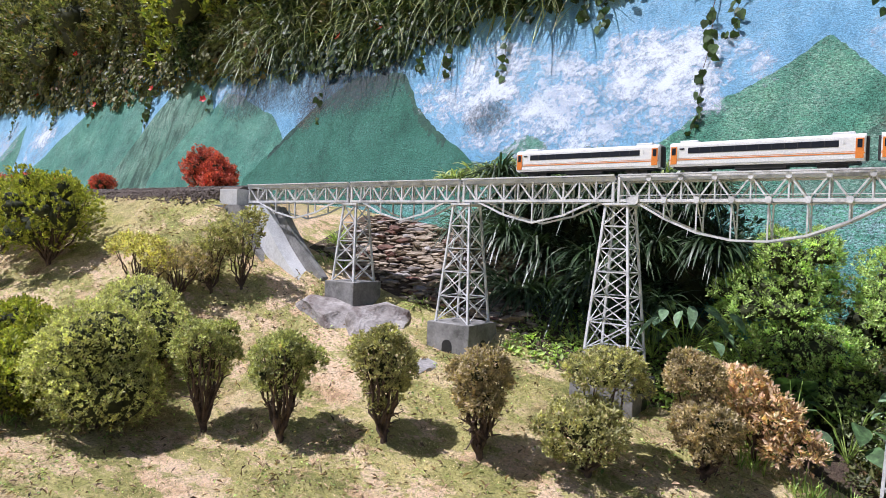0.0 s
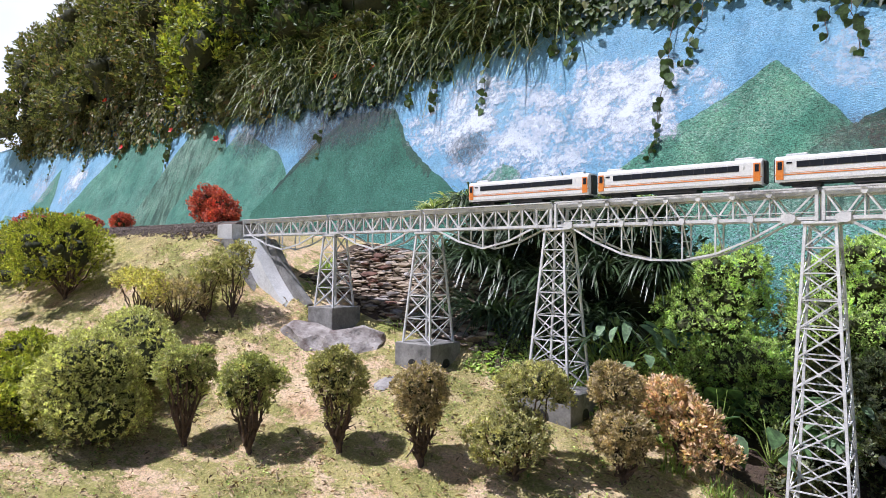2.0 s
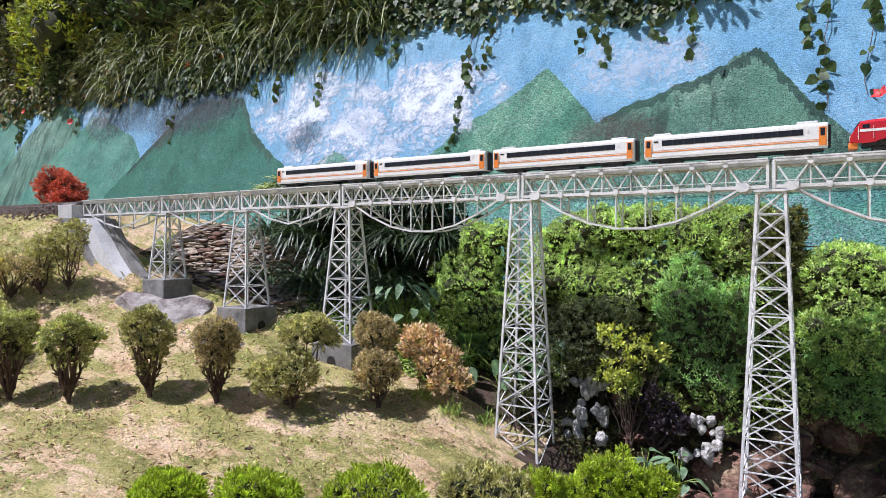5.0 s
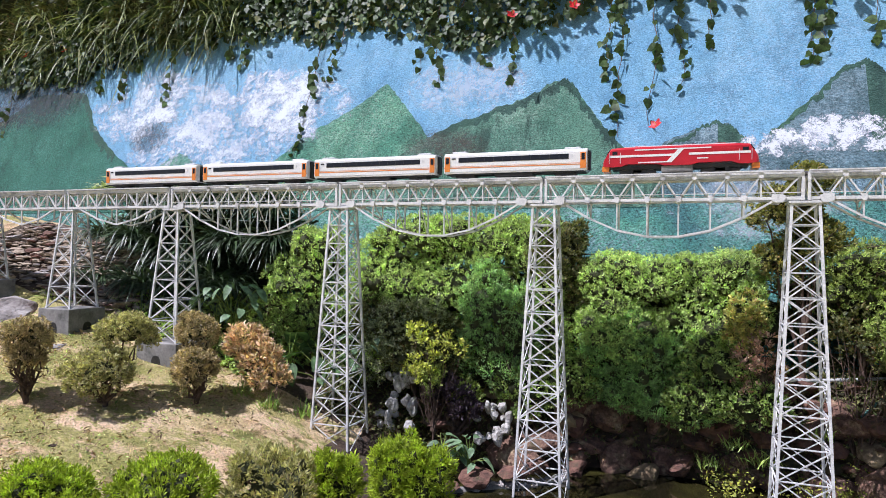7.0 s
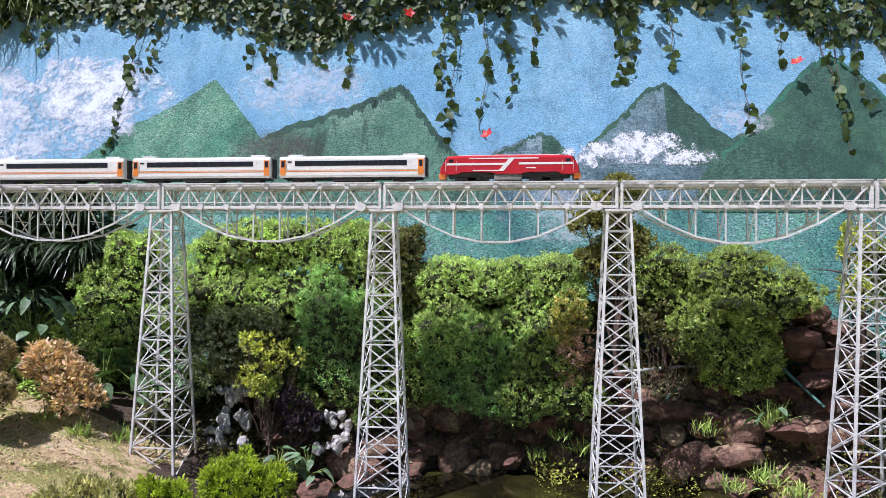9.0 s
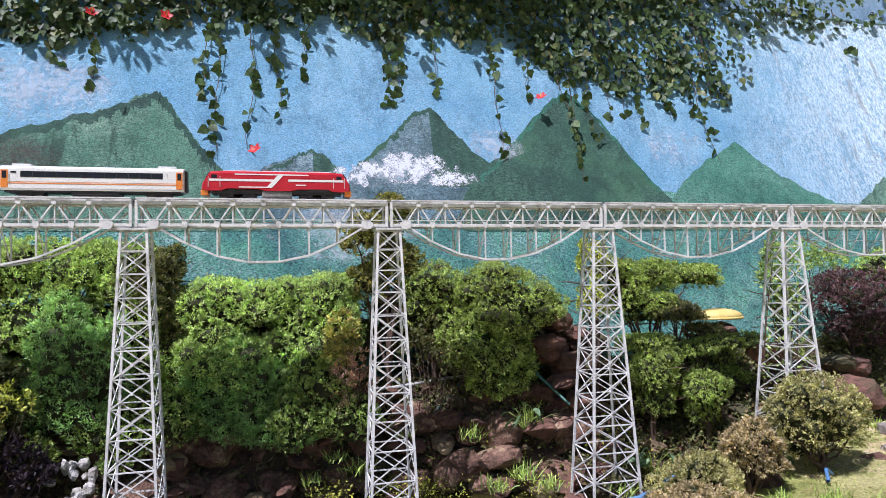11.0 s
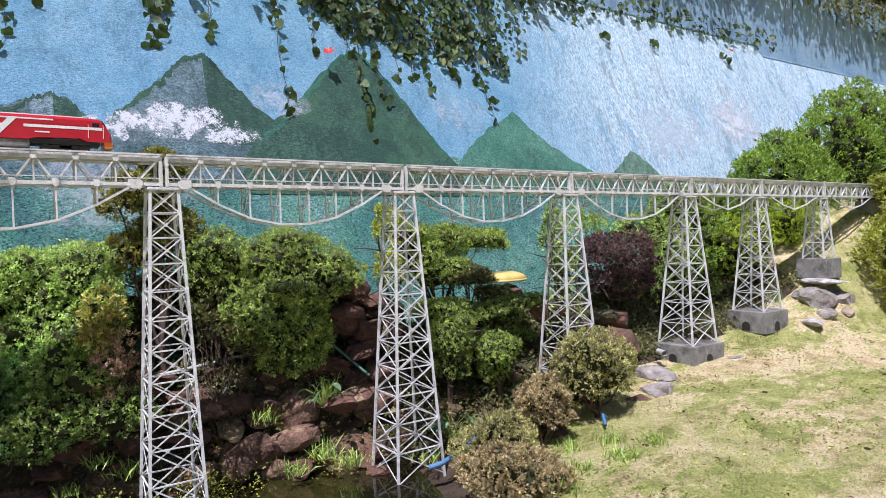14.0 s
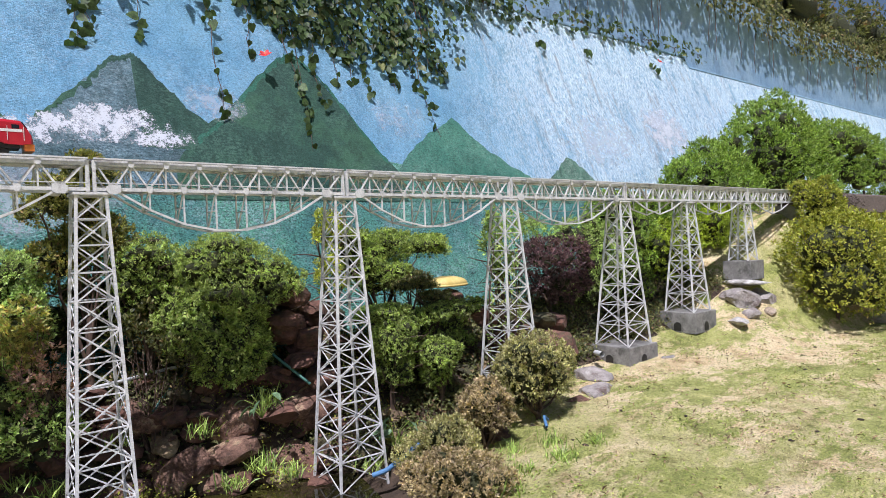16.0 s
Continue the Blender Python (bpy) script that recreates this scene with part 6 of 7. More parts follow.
shrub("dark_thicket", -3.3, 0.98, [(0, 0, 0.5, 0.5, 0.16, 0.5), (-0.6, 0, 0.5, 0.45, 0.16, 0.5), (0.6, 0, 0.45, 0.5, 0.16, 0.5)], "shaded_leaf", 4000, 0.05, "dark leafy thicket at the wall, shade put into its leaf colour", "shrub", core=0.92, z=1.45)
for x, y, z in ((-2.75, 0.22, 1.2), (-3.0, 0.35, 1.3), (-3.35, 0.3, 1.3), (-2.45, 0.2, 1.1), (-3.6, 0.42, 1.4), (-4.3, 0.25, 1.45), (-5.25, 0.2, 1.72), (-5.1, 0.25, 1.7), (-5.3, 0.35, 1.9), (-4.2, 0.12, 1.3), (-4.0, 0.3, 1.42), (-3.95, 0.15, 1.3)):
    strap_clump(x, y, z, 120, 0.2, "tall_grass", "tuft of green grass at the foot of the bank", 0.007, 0.5, 0.8)


# ---- broad-leaved plants ----
def broad_plant(x, y, z, n, size, leaf, label, height=0.25):
    """Separate broad pointed leaves on thin stalks."""
    p = thing("broad_leaf_plant", (x, y, z), label, "plant", "broad-leaved plants")
    stalks = []
    for k in range(n):
        a, r = rng.random() * 6.28, height * rng.uniform(0.3, 0.9)
        tip = np.array([math.cos(a) * r, math.sin(a) * r * 0.7 - 0.04, height * rng.uniform(0.3, 1.1)])
        stalks.append(tube_np([(0, 0, -0.02), tip * [0.45, 0.45, 0.65], tip], [0.004, 0.003, 0.002], 4))
        L, W = size * rng.uniform(0.75, 1.2), size * rng.uniform(0.42, 0.6)
        u = np.linspace(0, 1, 6)
        w = W * np.sin(np.pi * np.clip(u * 0.92 + 0.08, 0, 1)) ** 0.8 * (1 - 0.35 * u) * 0.62
        droop = -0.35 * L * u ** 2
        mid = np.stack([L * u, 0 * u, droop], 1)
        v = np.concatenate([mid + np.stack([0 * u, -w, 0.25 * w], 1), mid, mid + np.stack([0 * u, w, 0.25 * w], 1)])
        f = [[c * 6 + q, c * 6 + q + 1, c * 6 + 7 + q, c * 6 + 6 + q] for c in (0, 1) for q in range(5)]
        part("leaf", mesh_np("leaf", v, f, M[leaf], True), p, "", Matrix.Translation(Vector(tip)) @ pose(0, 0, 0, rng.normal(0, 15), rng.uniform(-10, 40), math.degrees(a) - 20 + rng.normal(0, 25)))
    part("stalk", mesh_np("stalk", *joined(stalks), M["tall_grass"], True), p)


broad_plant(-2.42, 0.25, 1.35, 26, 0.12, "big_leaf", "broad-leaved plant with pale green pointed leaves", 0.30)
broad_plant(-2.62, 0.32, 1.35, 14, 0.11, "big_leaf", "broad-leaved plant with pale green pointed leaves", 0.26)
broad_plant(-1.85, 0.16, 1.0, 12, 0.20, "ear_leaf", "large elephant-ear plant with dark green leaves", 0.34)
broad_plant(-1.62, 0.24, 0.98, 12, 0.17, "ear_leaf", "large elephant-ear plant with dark green leaves", 0.34)
broad_plant(-1.35, 0.32, 1.05, 12, 0.09, "big_leaf", "leafy green plant in the shade", 0.26)
broad_plant(-0.45, 0.02, 0.62, 18, 0.08, "big_leaf", "leafy green plant at the water's edge", 0.16)
broad_plant(-0.62, 0.0, 0.64, 16, 0.08, "big_leaf", "leafy green plant at the water's edge", 0.16)
broad_plant(3.05, 0.1, 0.62, 16, 0.09, "big_leaf", "leafy green plant beside the lattice tower", 0.18)
broad_plant(2.25, 0.3, 0.95, 10, 0.08, "big_leaf", "leafy green weed among the rocks", 0.14)
broad_plant(3.75, -0.1, 0.72, 14, 0.09, "big_leaf", "leafy green plant under the bush", 0.16)

# ---- rocks ----
def rock_mesh(seed, mat, flat=1.0, sub=3):
    r = np.random.default_rng(seed)
    bm = bmesh.new()
    bmesh.ops.create_icosphere(bm, subdivisions=sub, radius=1.0)
    planes = [(Vector(r.normal(size=3)).normalized(), r.uniform(0.58, 0.9)) for k in range(18)]
    for v in bm.verts:
        p = v.co
        for n, d in planes:
            over = p.dot(n) - d
            if over > 0:
                p -= n * over * 0.96
        q = np.array(p)
        p *= 1 + 0.11 * float(lump(q, 4.0, seed)) + 0.07 * float(lump(q, 11.0, seed + 3)) + 0.035 * float(lump(q, 23.0, seed + 5))
        p.z *= flat
    return mesh_bm("rock", bm, M[mat], False)


ROCKS = {m: [rock_mesh(20 + 7 * k + len(m), m, f, 3 if m in ("rock", "pink_rock", "lava", "ochre", "cliff") and k != 1 else 2) for k, f in enumerate((0.9, 0.65, 0.8, 0.55))] for m in ("rock", "lava", "cliff", "pale_rock", "mossy", "ochre", "pink_rock", "tan_rock")}


def rock(name, x, y, z, sx, sy, sz, mat, label, group, k=0, turn=0.0, tilt=0.0):
    ob = new(name, ROCKS[mat][k % 4])
    ob.matrix_world = pose(x, y, z, tilt, tilt * 0.6, turn) @ Matrix.Diagonal((sx, sy, sz, 1))
    return tagged(ob, label, "rock", group)


GR = "grey boulders under the towers"
rock("boulder", -4.74, -0.16, 1.34, 0.42, 0.30, 0.27, "pink_rock", "weathered grey boulder under the tower base", GR, 0, 20)
rock("boulder", -4.40, -0.12, 1.30, 0.34, 0.26, 0.26, "pink_rock", "weathered grey boulder under the tower base", GR, 2, 80)
rock("boulder", -4.98, -0.06, 1.45, 0.16, 0.14, 0.12, "rock", "weathered grey boulder under the tower base", GR, 1, 50)
for k, (x, y, z, s) in enumerate(((-4.05, -0.26, 1.20, 0.18), (-3.82, -0.32, 1.17, 0.19), (-3.60, -0.26, 1.15, 0.17), (-3.5, -0.1, 1.16, 0.14))):
    rock("boulder", x, y, z, s * 1.3, s, s * 0.6, "rock", "low grey boulder at the tower base", GR, k, 70 * k)
rock("boulder", 4.53, -0.36, 0.77, 0.26, 0.16, 0.14, "pink_rock", "pinkish grey boulder on the lawn edge", GR, 3, 30)
rock("boulder", 4.78, -0.16, 0.82, 0.20, 0.13, 0.15, "pink_rock", "grey boulder on the lawn edge", GR, 1, 100)
rock("boulder", 4.74, 0.22, 1.04, 0.28, 0.2, 0.22, "lava", "big red-brown rock with a mossy top", GR, 0, 40)
rock("boulder", 4.72, 0.32, 1.24, 0.16, 0.13, 0.10, "mossy", "mossy stone on top of the red-brown rock", GR, 2, 10)
rock("boulder", 5.66, -0.24, 0.82, 0.14, 0.10, 0.10, "rock", "grey boulder on the lawn edge", GR, 2, 10)
for k, (x, y, z, sx, sy, sz, m) in enumerate(((7.30, -0.10, 1.20, 0.30, 0.20, 0.19, "pink_rock"), (7.62, -0.12, 1.20, 0.28, 0.20, 0.19, "pink_rock"), (7.48, -0.06, 1.37, 0.34, 0.22, 0.05, "pale_rock"), (7.82, -0.22, 1.16, 0.13, 0.11, 0.13, "pale_rock"), (7.12, -0.26, 1.08, 0.13, 0.1, 0.09, "pink_rock"), (7.45, -0.30, 1.08, 0.12, 0.1, 0.10, "tan_rock"), (6.85, -0.26, 1.04, 0.22, 0.12, 0.05, "pale_rock"))):
    rock("boulder", x, y, z, sx, sy, sz, m, "broken pale rock in the ledge under the tower", GR, k, 37 * k)
# white limestone by the pond, piled down the bank
for k in range(44):
    u = rng.random()
    west = k < 28
    x, y = (-1.03 + 0.07 * rng.normal(), 0.36 - 0.20 * u + 0.02 * rng.normal()) if west else (-0.37 + 0.05 * rng.normal(), 0.32 - 0.12 * u)
    s = rng.uniform(0.025, 0.055) if west else rng.uniform(0.02, 0.045)
    z = max(float(ground_z(x, y)) + 0.4 * s, (1.10 - 0.34 * u) if west else (0.94 - 0.20 * u))
    rock("limestone", x, y, z, s, s * 0.85, s * rng.uniform(1.1, 2.2), "pale_rock", "knobbly white limestone by the pond", "white limestones by the pond", k, 53 * k, rng.normal(0, 20))
# red-brown stones and a cement lip at the water
for k, (x, y, z, s, m) in enumerate(((-0.38, -0.08, 0.60, 0.11, "lava"), (-0.18, 0.02, 0.62, 0.10, "lava"), (-0.06, 0.14, 0.64, 0.08, "lava"), (-0.52, -0.22, 0.58, 0.10, "lava"), (-0.86, -0.12, 0.60, 0.08, "lava"), (-0.70, 0.28, 0.80, 0.11, "lava"), (-0.85, 0.42, 0.98, 0.10, "lava"))):
    rock("pond_stone", x, y, z, s * 1.2, s, s * 0.6, m, "red-brown stone on the pond edge", "pond edge stones", k, 47 * k, 6)
pts = np.array([(u, -0.32 + 0.62 * (u + 0.6) / 0.72 + 0.03 * math.sin(12 * u), 0.53 + 0.012 * math.sin(17 * u)) for u in np.linspace(-0.62, 0.08, 18)])
tagged(new("pond_lip", mesh_np("pond_lip", *tube_np(pts, 0.032 + 0.010 * np.sin(np.arange(18) * 1.9), 9), M["concrete"], True)), "rough cement lip along the pond edge", "pond edge", kind="structure")
for k in range(26):
    p = pts[k * 17 // 25] + rng.normal(0, 0.018, 3) * [1, 1, 0.5]
    s = rng.uniform(0.028, 0.05)
    rock("edge_stone", p[0], p[1], p[2] + 0.012, s * 1.2, s, s * 0.8, "pink_rock" if k % 3 else "pale_rock", "crumpled pale grey stone in the pond edge", "pond edge stones", k, 71 * k, rng.normal(0, 25))
# lava rock bank behind the pond
for k in range(265):
    x = -0.95 + 5.6 * rng.random()
    y = rng.uniform(0.26, 0.72) - (0.12 if x > 2.4 else 0.0) + 0.24 * float(smooth(-0.15, 0.3, x) * (1 - smooth(1.4, 2.1, x)))
    s = 0.025 + 0.072 * rng.random() ** 2
    z = float(ground_z(x, y)) + s * 0.1
    rock("lava_rock", x, y - s * 0.3, z, s * rng.uniform(0.9, 1.5), s, s * rng.uniform(0.6, 1.0), ("lava", "ochre", "lava", "ochre", "lava", "mossy")[k % 6], "red-brown lava rock in the planted bank", "lava rocks in the bank", k, rng.random() * 360, rng.normal(0, 20))
for k, (x, y, z, s) in enumerate(((2.55, 0.62, 1.42, 0.16), (2.7, 0.55, 1.25, 0.15), (2.62, 0.7, 1.62, 0.14), (2.45, 0.6, 1.1, 0.16), (4.35, 0.35, 1.15, 0.2), (4.6, 0.3, 1.05, 0.2), (4.85, 0.35, 1.2, 0.16), (4.4, 0.1, 0.95, 0.18), (4.1, 0.3, 1.35, 0.14), (2.42, 0.38, 0.92, 0.13), (2.1, 0.30, 0.60, 0.10), (3.0, -0.25, 0.6, 0.1), (3.55, -0.35, 0.66, 0.12), (4.25, -0.42, 0.74, 0.14), (2.5, 0.10, 0.52, 0.09))):
    rock("lava_rock", x, y, z, s * 1.15, s, s * 0.9, "lava", "large red-brown lava rock", "lava rocks in the bank", k, 61 * k, 10)
for k in range(120):
    x = -0.3 + 3.2 * rng.random()
    y = 0.28 + 0.34 * rng.random() + 0.26 * float(smooth(-0.15, 0.3, x) * (1 - smooth(1.4, 2.1, x)))
    s = 0.05 + 0.075 * rng.random()
    rock("bank_rock", x, y - 0.4 * s, float(ground_z(x, y)), s * rng.uniform(0.9, 1.6), s, s * rng.uniform(0.7, 1.1), ("lava", "lava", "ochre", "lava", "lava", "mossy", "lava")[k % 7], "broken brown and ochre rock in the bank behind the pond", "rocks in the pond bank", k, rng.random() * 360, rng.normal(0, 18))
for k in range(34):
    x, y = rng.uniform(2.3, 3.3), rng.uniform(0.62, 1.0)
    s = rng.uniform(0.07, 0.13)
    rock("bank_rock", x, y, 1.1 + 0.62 * (y - 0.62) / 0.38 * rng.uniform(0.6, 1.0) - 0.25 * abs(x - 2.6), s * 1.25, s, s * 0.95, ("lava", "lava", "mossy", "ochre")[k % 4], "broken red-brown rock piled against the wall", "rocks in the pond bank", k, rng.random() * 360, rng.normal(0, 15))
# large rock faces of the bank at the water
for k in range(46):
    x = -0.25 + 3.1 * (k % 23) / 22 + rng.normal(0, 0.04)
    row = k // 23
    q = rng.uniform(0.11, 0.19)
    rock("cliff_rock", x, 0.40 + 0.10 * row + 0.26 * float(smooth(-0.15, 0.3, x) * (1 - smooth(1.4, 2.1, x))) + rng.normal(0, 0.03), 0.62 + 0.30 * row + rng.normal(0, 0.05), q * rng.uniform(0.9, 1.4), q * 0.8, q * rng.uniform(0.8, 1.2), "cliff", "broken brown and ochre rock face at the water", "rock faces at the pond", k, rng.random() * 360, rng.normal(0, 15))
for k, (x, y, z, q) in enumerate(((2.60, 0.52, 1.62, 0.11), (2.52, 0.50, 1.46, 0.13), (2.66, 0.48, 1.34, 0.12), (2.58, 0.44, 1.20, 0.13), (2.70, 0.42, 1.08, 0.12))):
    rock("stacked_rock", x, y, z, q * 1.1, q, q * 0.85, "lava", "sunlit red-brown rock in a stack against the bank", "rocks in the pond bank", k, 83 * k, 8)
# small broken stones between them
some = []
base_v = np.array([v.co for v in ROCKS["lava"][1].vertices])
base_f = np.array([list(p.vertices) for p in ROCKS["lava"][1].polygons])
keep = []
for k in range(420):
    x, y = -0.95 + 6.2 * rng.random(), rng.uniform(0.2, 0.85)
    s = rng.uniform(0.012, 0.035)
    a = rng.random() * 6.28
    v = base_v @ np.array([[math.cos(a), -math.sin(a), 0], [math.sin(a), math.cos(a), 0], [0, 0, 1]]) * s * rng.uniform(0.7, 1.3, 3)
    some.append((v + [x, y - 0.02, float(ground_z(x, y)) + 0.3 * s], base_f))
tagged(new("bank_stones", mesh_np("bank_stones", *joined(some), M["lava"])), "small broken red-brown stones on the bank", "stones", kind="stuff")
some = []
for k in range(1100):
    x, y = -5.4 + 2.0 * rng.random(), rng.uniform(0.2, 1.0)
    s = rng.uniform(0.012, 0.032)
    v = base_v * s * rng.uniform(0.7, 1.4, 3) * [1.3, 1, 0.7]
    some.append((v + [x, y, float(ground_z(x, y)) + 0.2 * s], base_f))
tagged(new("rubble", mesh_np("rubble", *joined(some), M["tan_rock"])), "small tan broken stones on the slope", "stones", kind="stuff")
# rubble stones on the slope behind the first towers
for k in range(295):
    x, y = rng.uniform(-5.35, -3.5), rng.uniform(0.24, 0.98)
    s = rng.uniform(0.03, 0.065)
    z = float(ground_z(x, y)) + 0.01
    rock("rubble_stone", x, y, z, s * 1.6, s, s * 0.55, ("tan_rock", "tan_rock", "lava", "tan_rock", "pink_rock")[k % 5], "flat rubble stone on the slope", "rubble stones on the slope", k, rng.normal(0, 30), rng.normal(0, 10))

# ---- hanging creeper over the wall ----
EDGE_X = [-21.955, -17.726, -12.467, -10.75, -9.315, -8.368, -7.211, -6.197, -5.648, -4.886, -3.972, -3.176, -1.798, -1.365, -0.719, -0.181, 1.215, 1.751, 2.506, 3.375, 4.136, 5.115, 5.775, 7.522, 10.348]
EDGE_Z = [4.503, 4.403, 4.043, 4.127, 4.184, 4.069, 3.958, 3.955, 4.102, 4.244, 4.254, 4.212, 4.144, 3.896, 3.901, 4.121, 4.262, 4.089, 4.207, 3.821, 3.653, 3.663, 4.496, 4.732, 4.753]


def edge(x):
    return np.interp(x, EDGE_X, EDGE_Z) + 0.05 * np.sin(7.3 * x) + 0.04 * np.sin(17.1 * x + 1)


def ivy_np(pos, nrm, size):
    """Three-lobed leaves, hanging."""
    n = len(pos)
    nrm = unit(nrm + rng.normal(0, 0.35, (n, 3)))
    d = unit(np.array([0, -0.25, -1.0]) + rng.normal(0, 0.55, (n, 3)))
    d = unit(d - nrm * (d * nrm).sum(1, keepdims=True) * 0.7)
    w = unit(np.cross(d, nrm))
    up = np.cross(w, d)
    s = (size * rng.uniform(0.55, 1.25, n))[:, None]
    q = lambda a, b, c: pos + d * s * a + w * s * b + up * s * c
    v = np.stack([q(0, 0, 0), q(-0.06, 0.30, 0.08), q(0.26, 0.46, 0.02), q(0.58, 0.30, 0.05), q(1.0, 0, -0.14), q(0.58, -0.30, 0.05), q(0.26, -0.46, 0.02), q(-0.06, -0.30, 0.08)], 1)
    b = np.arange(n)[:, None] * 8
    f = np.concatenate([b + [0, t, t + 1] for t in range(1, 7)], 0)
    return v.reshape(-1, 3), f


def creeper(x0, x1, n, leaf, size, label):
    """A stretch of creeper that hangs over the top of the wall."""
    c = thing("wall_creeper", ((x0 + x1) / 2, wall_y(WALL_TOP), WALL_TOP), label, "creeper", "creeper over the wall")
    x = rng.uniform(x0, x1, 2 * n)
    lo = edge(x)
    lo = lo + 0.16 * lump(np.stack([x, 0 * x, 0 * x], 1), 3.2, 7.0) * (1 if x0 < -8.6 else 0.4)
    top = 5.9 if x0 < -10 else 5.03
    z = lo + (top - lo) * rng.random(2 * n) ** 0.8
    k = np.argsort(-(lump(np.stack([x, 0 * x, z], 1), 5.5, 1.0) + 0.75 * rng.normal(size=2 * n)))[:n]
    x, z, lo = x[k], z[k], lo[k]
    y = wall_y(np.minimum(z, WALL_TOP)) - (0.03 + 0.13 * rng.random(n) * np.clip((z - lo) / 0.35, 0.15, 1)) + 0.10 * np.clip(z - WALL_TOP, 0, 1)
    if x0 < -4.5:
        y = y - 0.20 * np.clip(lump(np.stack([x, 0 * x, z], 1), 4.0, 3.0), 0, 1) * np.clip((z - lo) / 0.3, 0, 1)
    p = np.stack([x, y, z], 1) + 0.03 * rng.normal(size=(n, 3)) - np.array(c.matrix_world.translation)
    part("leaf_mass", mesh_np("leaf_mass", *ivy_np(p, np.array([[0, -1.0, 0.5]]), size), M[leaf]), c)
    tagged([o for o in c.children][0], "many lobed creeper leaves", kind="stuff")
    for k in range(7):
        xs = rng.uniform(x0, x1)
        zs = np.linspace(4.9, float(edge(xs)) + 0.1, 7)
        q = np.stack([xs + np.cumsum(rng.normal(0, 0.02, 7)), wall_y(zs) - 0.04 - 0.05 * rng.random(7), zs], 1) - np.array(c.matrix_world.translation)
        part("stem", mesh_np("stem", *tube_np(q, np.linspace(0.007, 0.003, 7), 5), M["bark"], True), c)


for k in range(20):
    x0 = -19.0 + 1.5 * k
    left = x0 < -8.5
    creeper(x0, x0 + 1.55, (90 if x0 > 6 else 280 if x0 > 4.4 else 1250 if x0 > 1.9 else 2000) if x0 > -4.9 else 3000 if x0 < -10 else 2300, "hedge_brown" if left else "vine", 0.085 if left else 0.075, "dense brownish green creeper hanging over the painted wall" if left else "green leafy creeper hanging over the painted wall")

VINES = [(-2.825, 2.849, 26), (-2.655, 3.608, 12), (-1.411, 3.49, 16), (-1.628, 3.619, 14), (-0.734, 3.473, 14), (-0.984, 3.625, 14), (-3.932, 4.022, 8), (-3.748, 3.887, 10), (0.116, 3.387, 12), (0.237, 2.888, 20), (0.472, 2.974, 16), (0.694, 3.277, 16), (0.949, 3.603, 9),
         (1.665, 3.409, 24), (1.751, 3.518, 22), (2.063, 3.521, 9), (2.637, 2.959, 18), (2.972, 3.508, 10), (3.32, 2.726, 18), (3.374, 3.042, 16), (3.548, 3.153, 12), (3.754, 3.363, 16), (4.08, 3.323, 16), (4.385, 3.403, 16), (4.785, 2.969, 14), (4.613, 3.438, 16), (3.917, 3.431, 16),
         (-14.593, 3.747, 14), (-17.612, 3.613, 14), (-16.419, 3.693, 12), (-11.126, 3.511, 22), (-11.257, 3.63, 18), (-9.577, 3.684, 12), (-7.121, 3.268, 10), (-5.386, 3.587, 10), (-5.745, 3.774, 12), (-4.678, 3.524, 10), (-13.059, 3.694, 12), (6.862, 4.394, 6), (7.787, 4.456, 7), (9.405, 4.469, 6)]
VINE_LEAF = []
for k in range(4):
    u = 0.075
    o = [(0, 0.0), (0.28, 0.08), (0.48, -0.24), (0.32, -0.58), (0.05 * (k - 1.5), -1.0), (-0.32, -0.58), (-0.48, -0.24), (-0.28, 0.08)]
    v = np.array([(0, 0, -0.35 * u)] + [(a * u, -0.10 * u * (1 - abs(a)) + 0.10 * u * (k % 2), b * u) for a, b in o])
    f = [[0, 1 + q, 1 + (q + 1) % 8] for q in range(8)]
    VINE_LEAF.append(mesh_np("leaf", v, f, M["vine"]))
for x, z1, n in VINES:
    z0 = 4.36
    v = thing("hanging_vine", (x, wall_y(z0), z0), "single vine strand with dark lobed leaves trailing down the wall", "vine", "trailing vines on the wall")
    zz = np.linspace(z0, z1, 14)
    xx = x + np.cumsum(rng.normal(0, 0.016, 14)) - 0.0
    xx -= xx[-1] - x
    yy = wall_y(zz) - 0.035 - 0.02 * np.sin(np.linspace(0, 5, 14))
    pts = np.stack([xx, yy, zz], 1) - np.array(v.matrix_world.translation)
    part("stem", mesh_np("stem", *tube_np(pts, np.linspace(0.005, 0.002, 14), 5), M["bark"], True), v)
    for k in range(int(n * 1.4)):
        t = 13 * rng.random() ** 0.85
        p = Vector([float(np.interp(t, np.arange(14), pts[:, c])) for c in range(3)]) + Vector((rng.normal(0, 0.022), -0.02 - 0.012 * rng.random(), rng.normal(0, 0.01)))
        part("leaf", VINE_LEAF[k % 4], v, "", Matrix.Translation(p) @ pose(0, 0, 0, rng.normal(12, 18), rng.normal(0, 16), rng.normal(0, 28)) @ Matrix.Rotation(rng.normal(0, 0.7), 4, "Y") @ Matrix.Scale(rng.uniform(0.6, 1.25), 4))


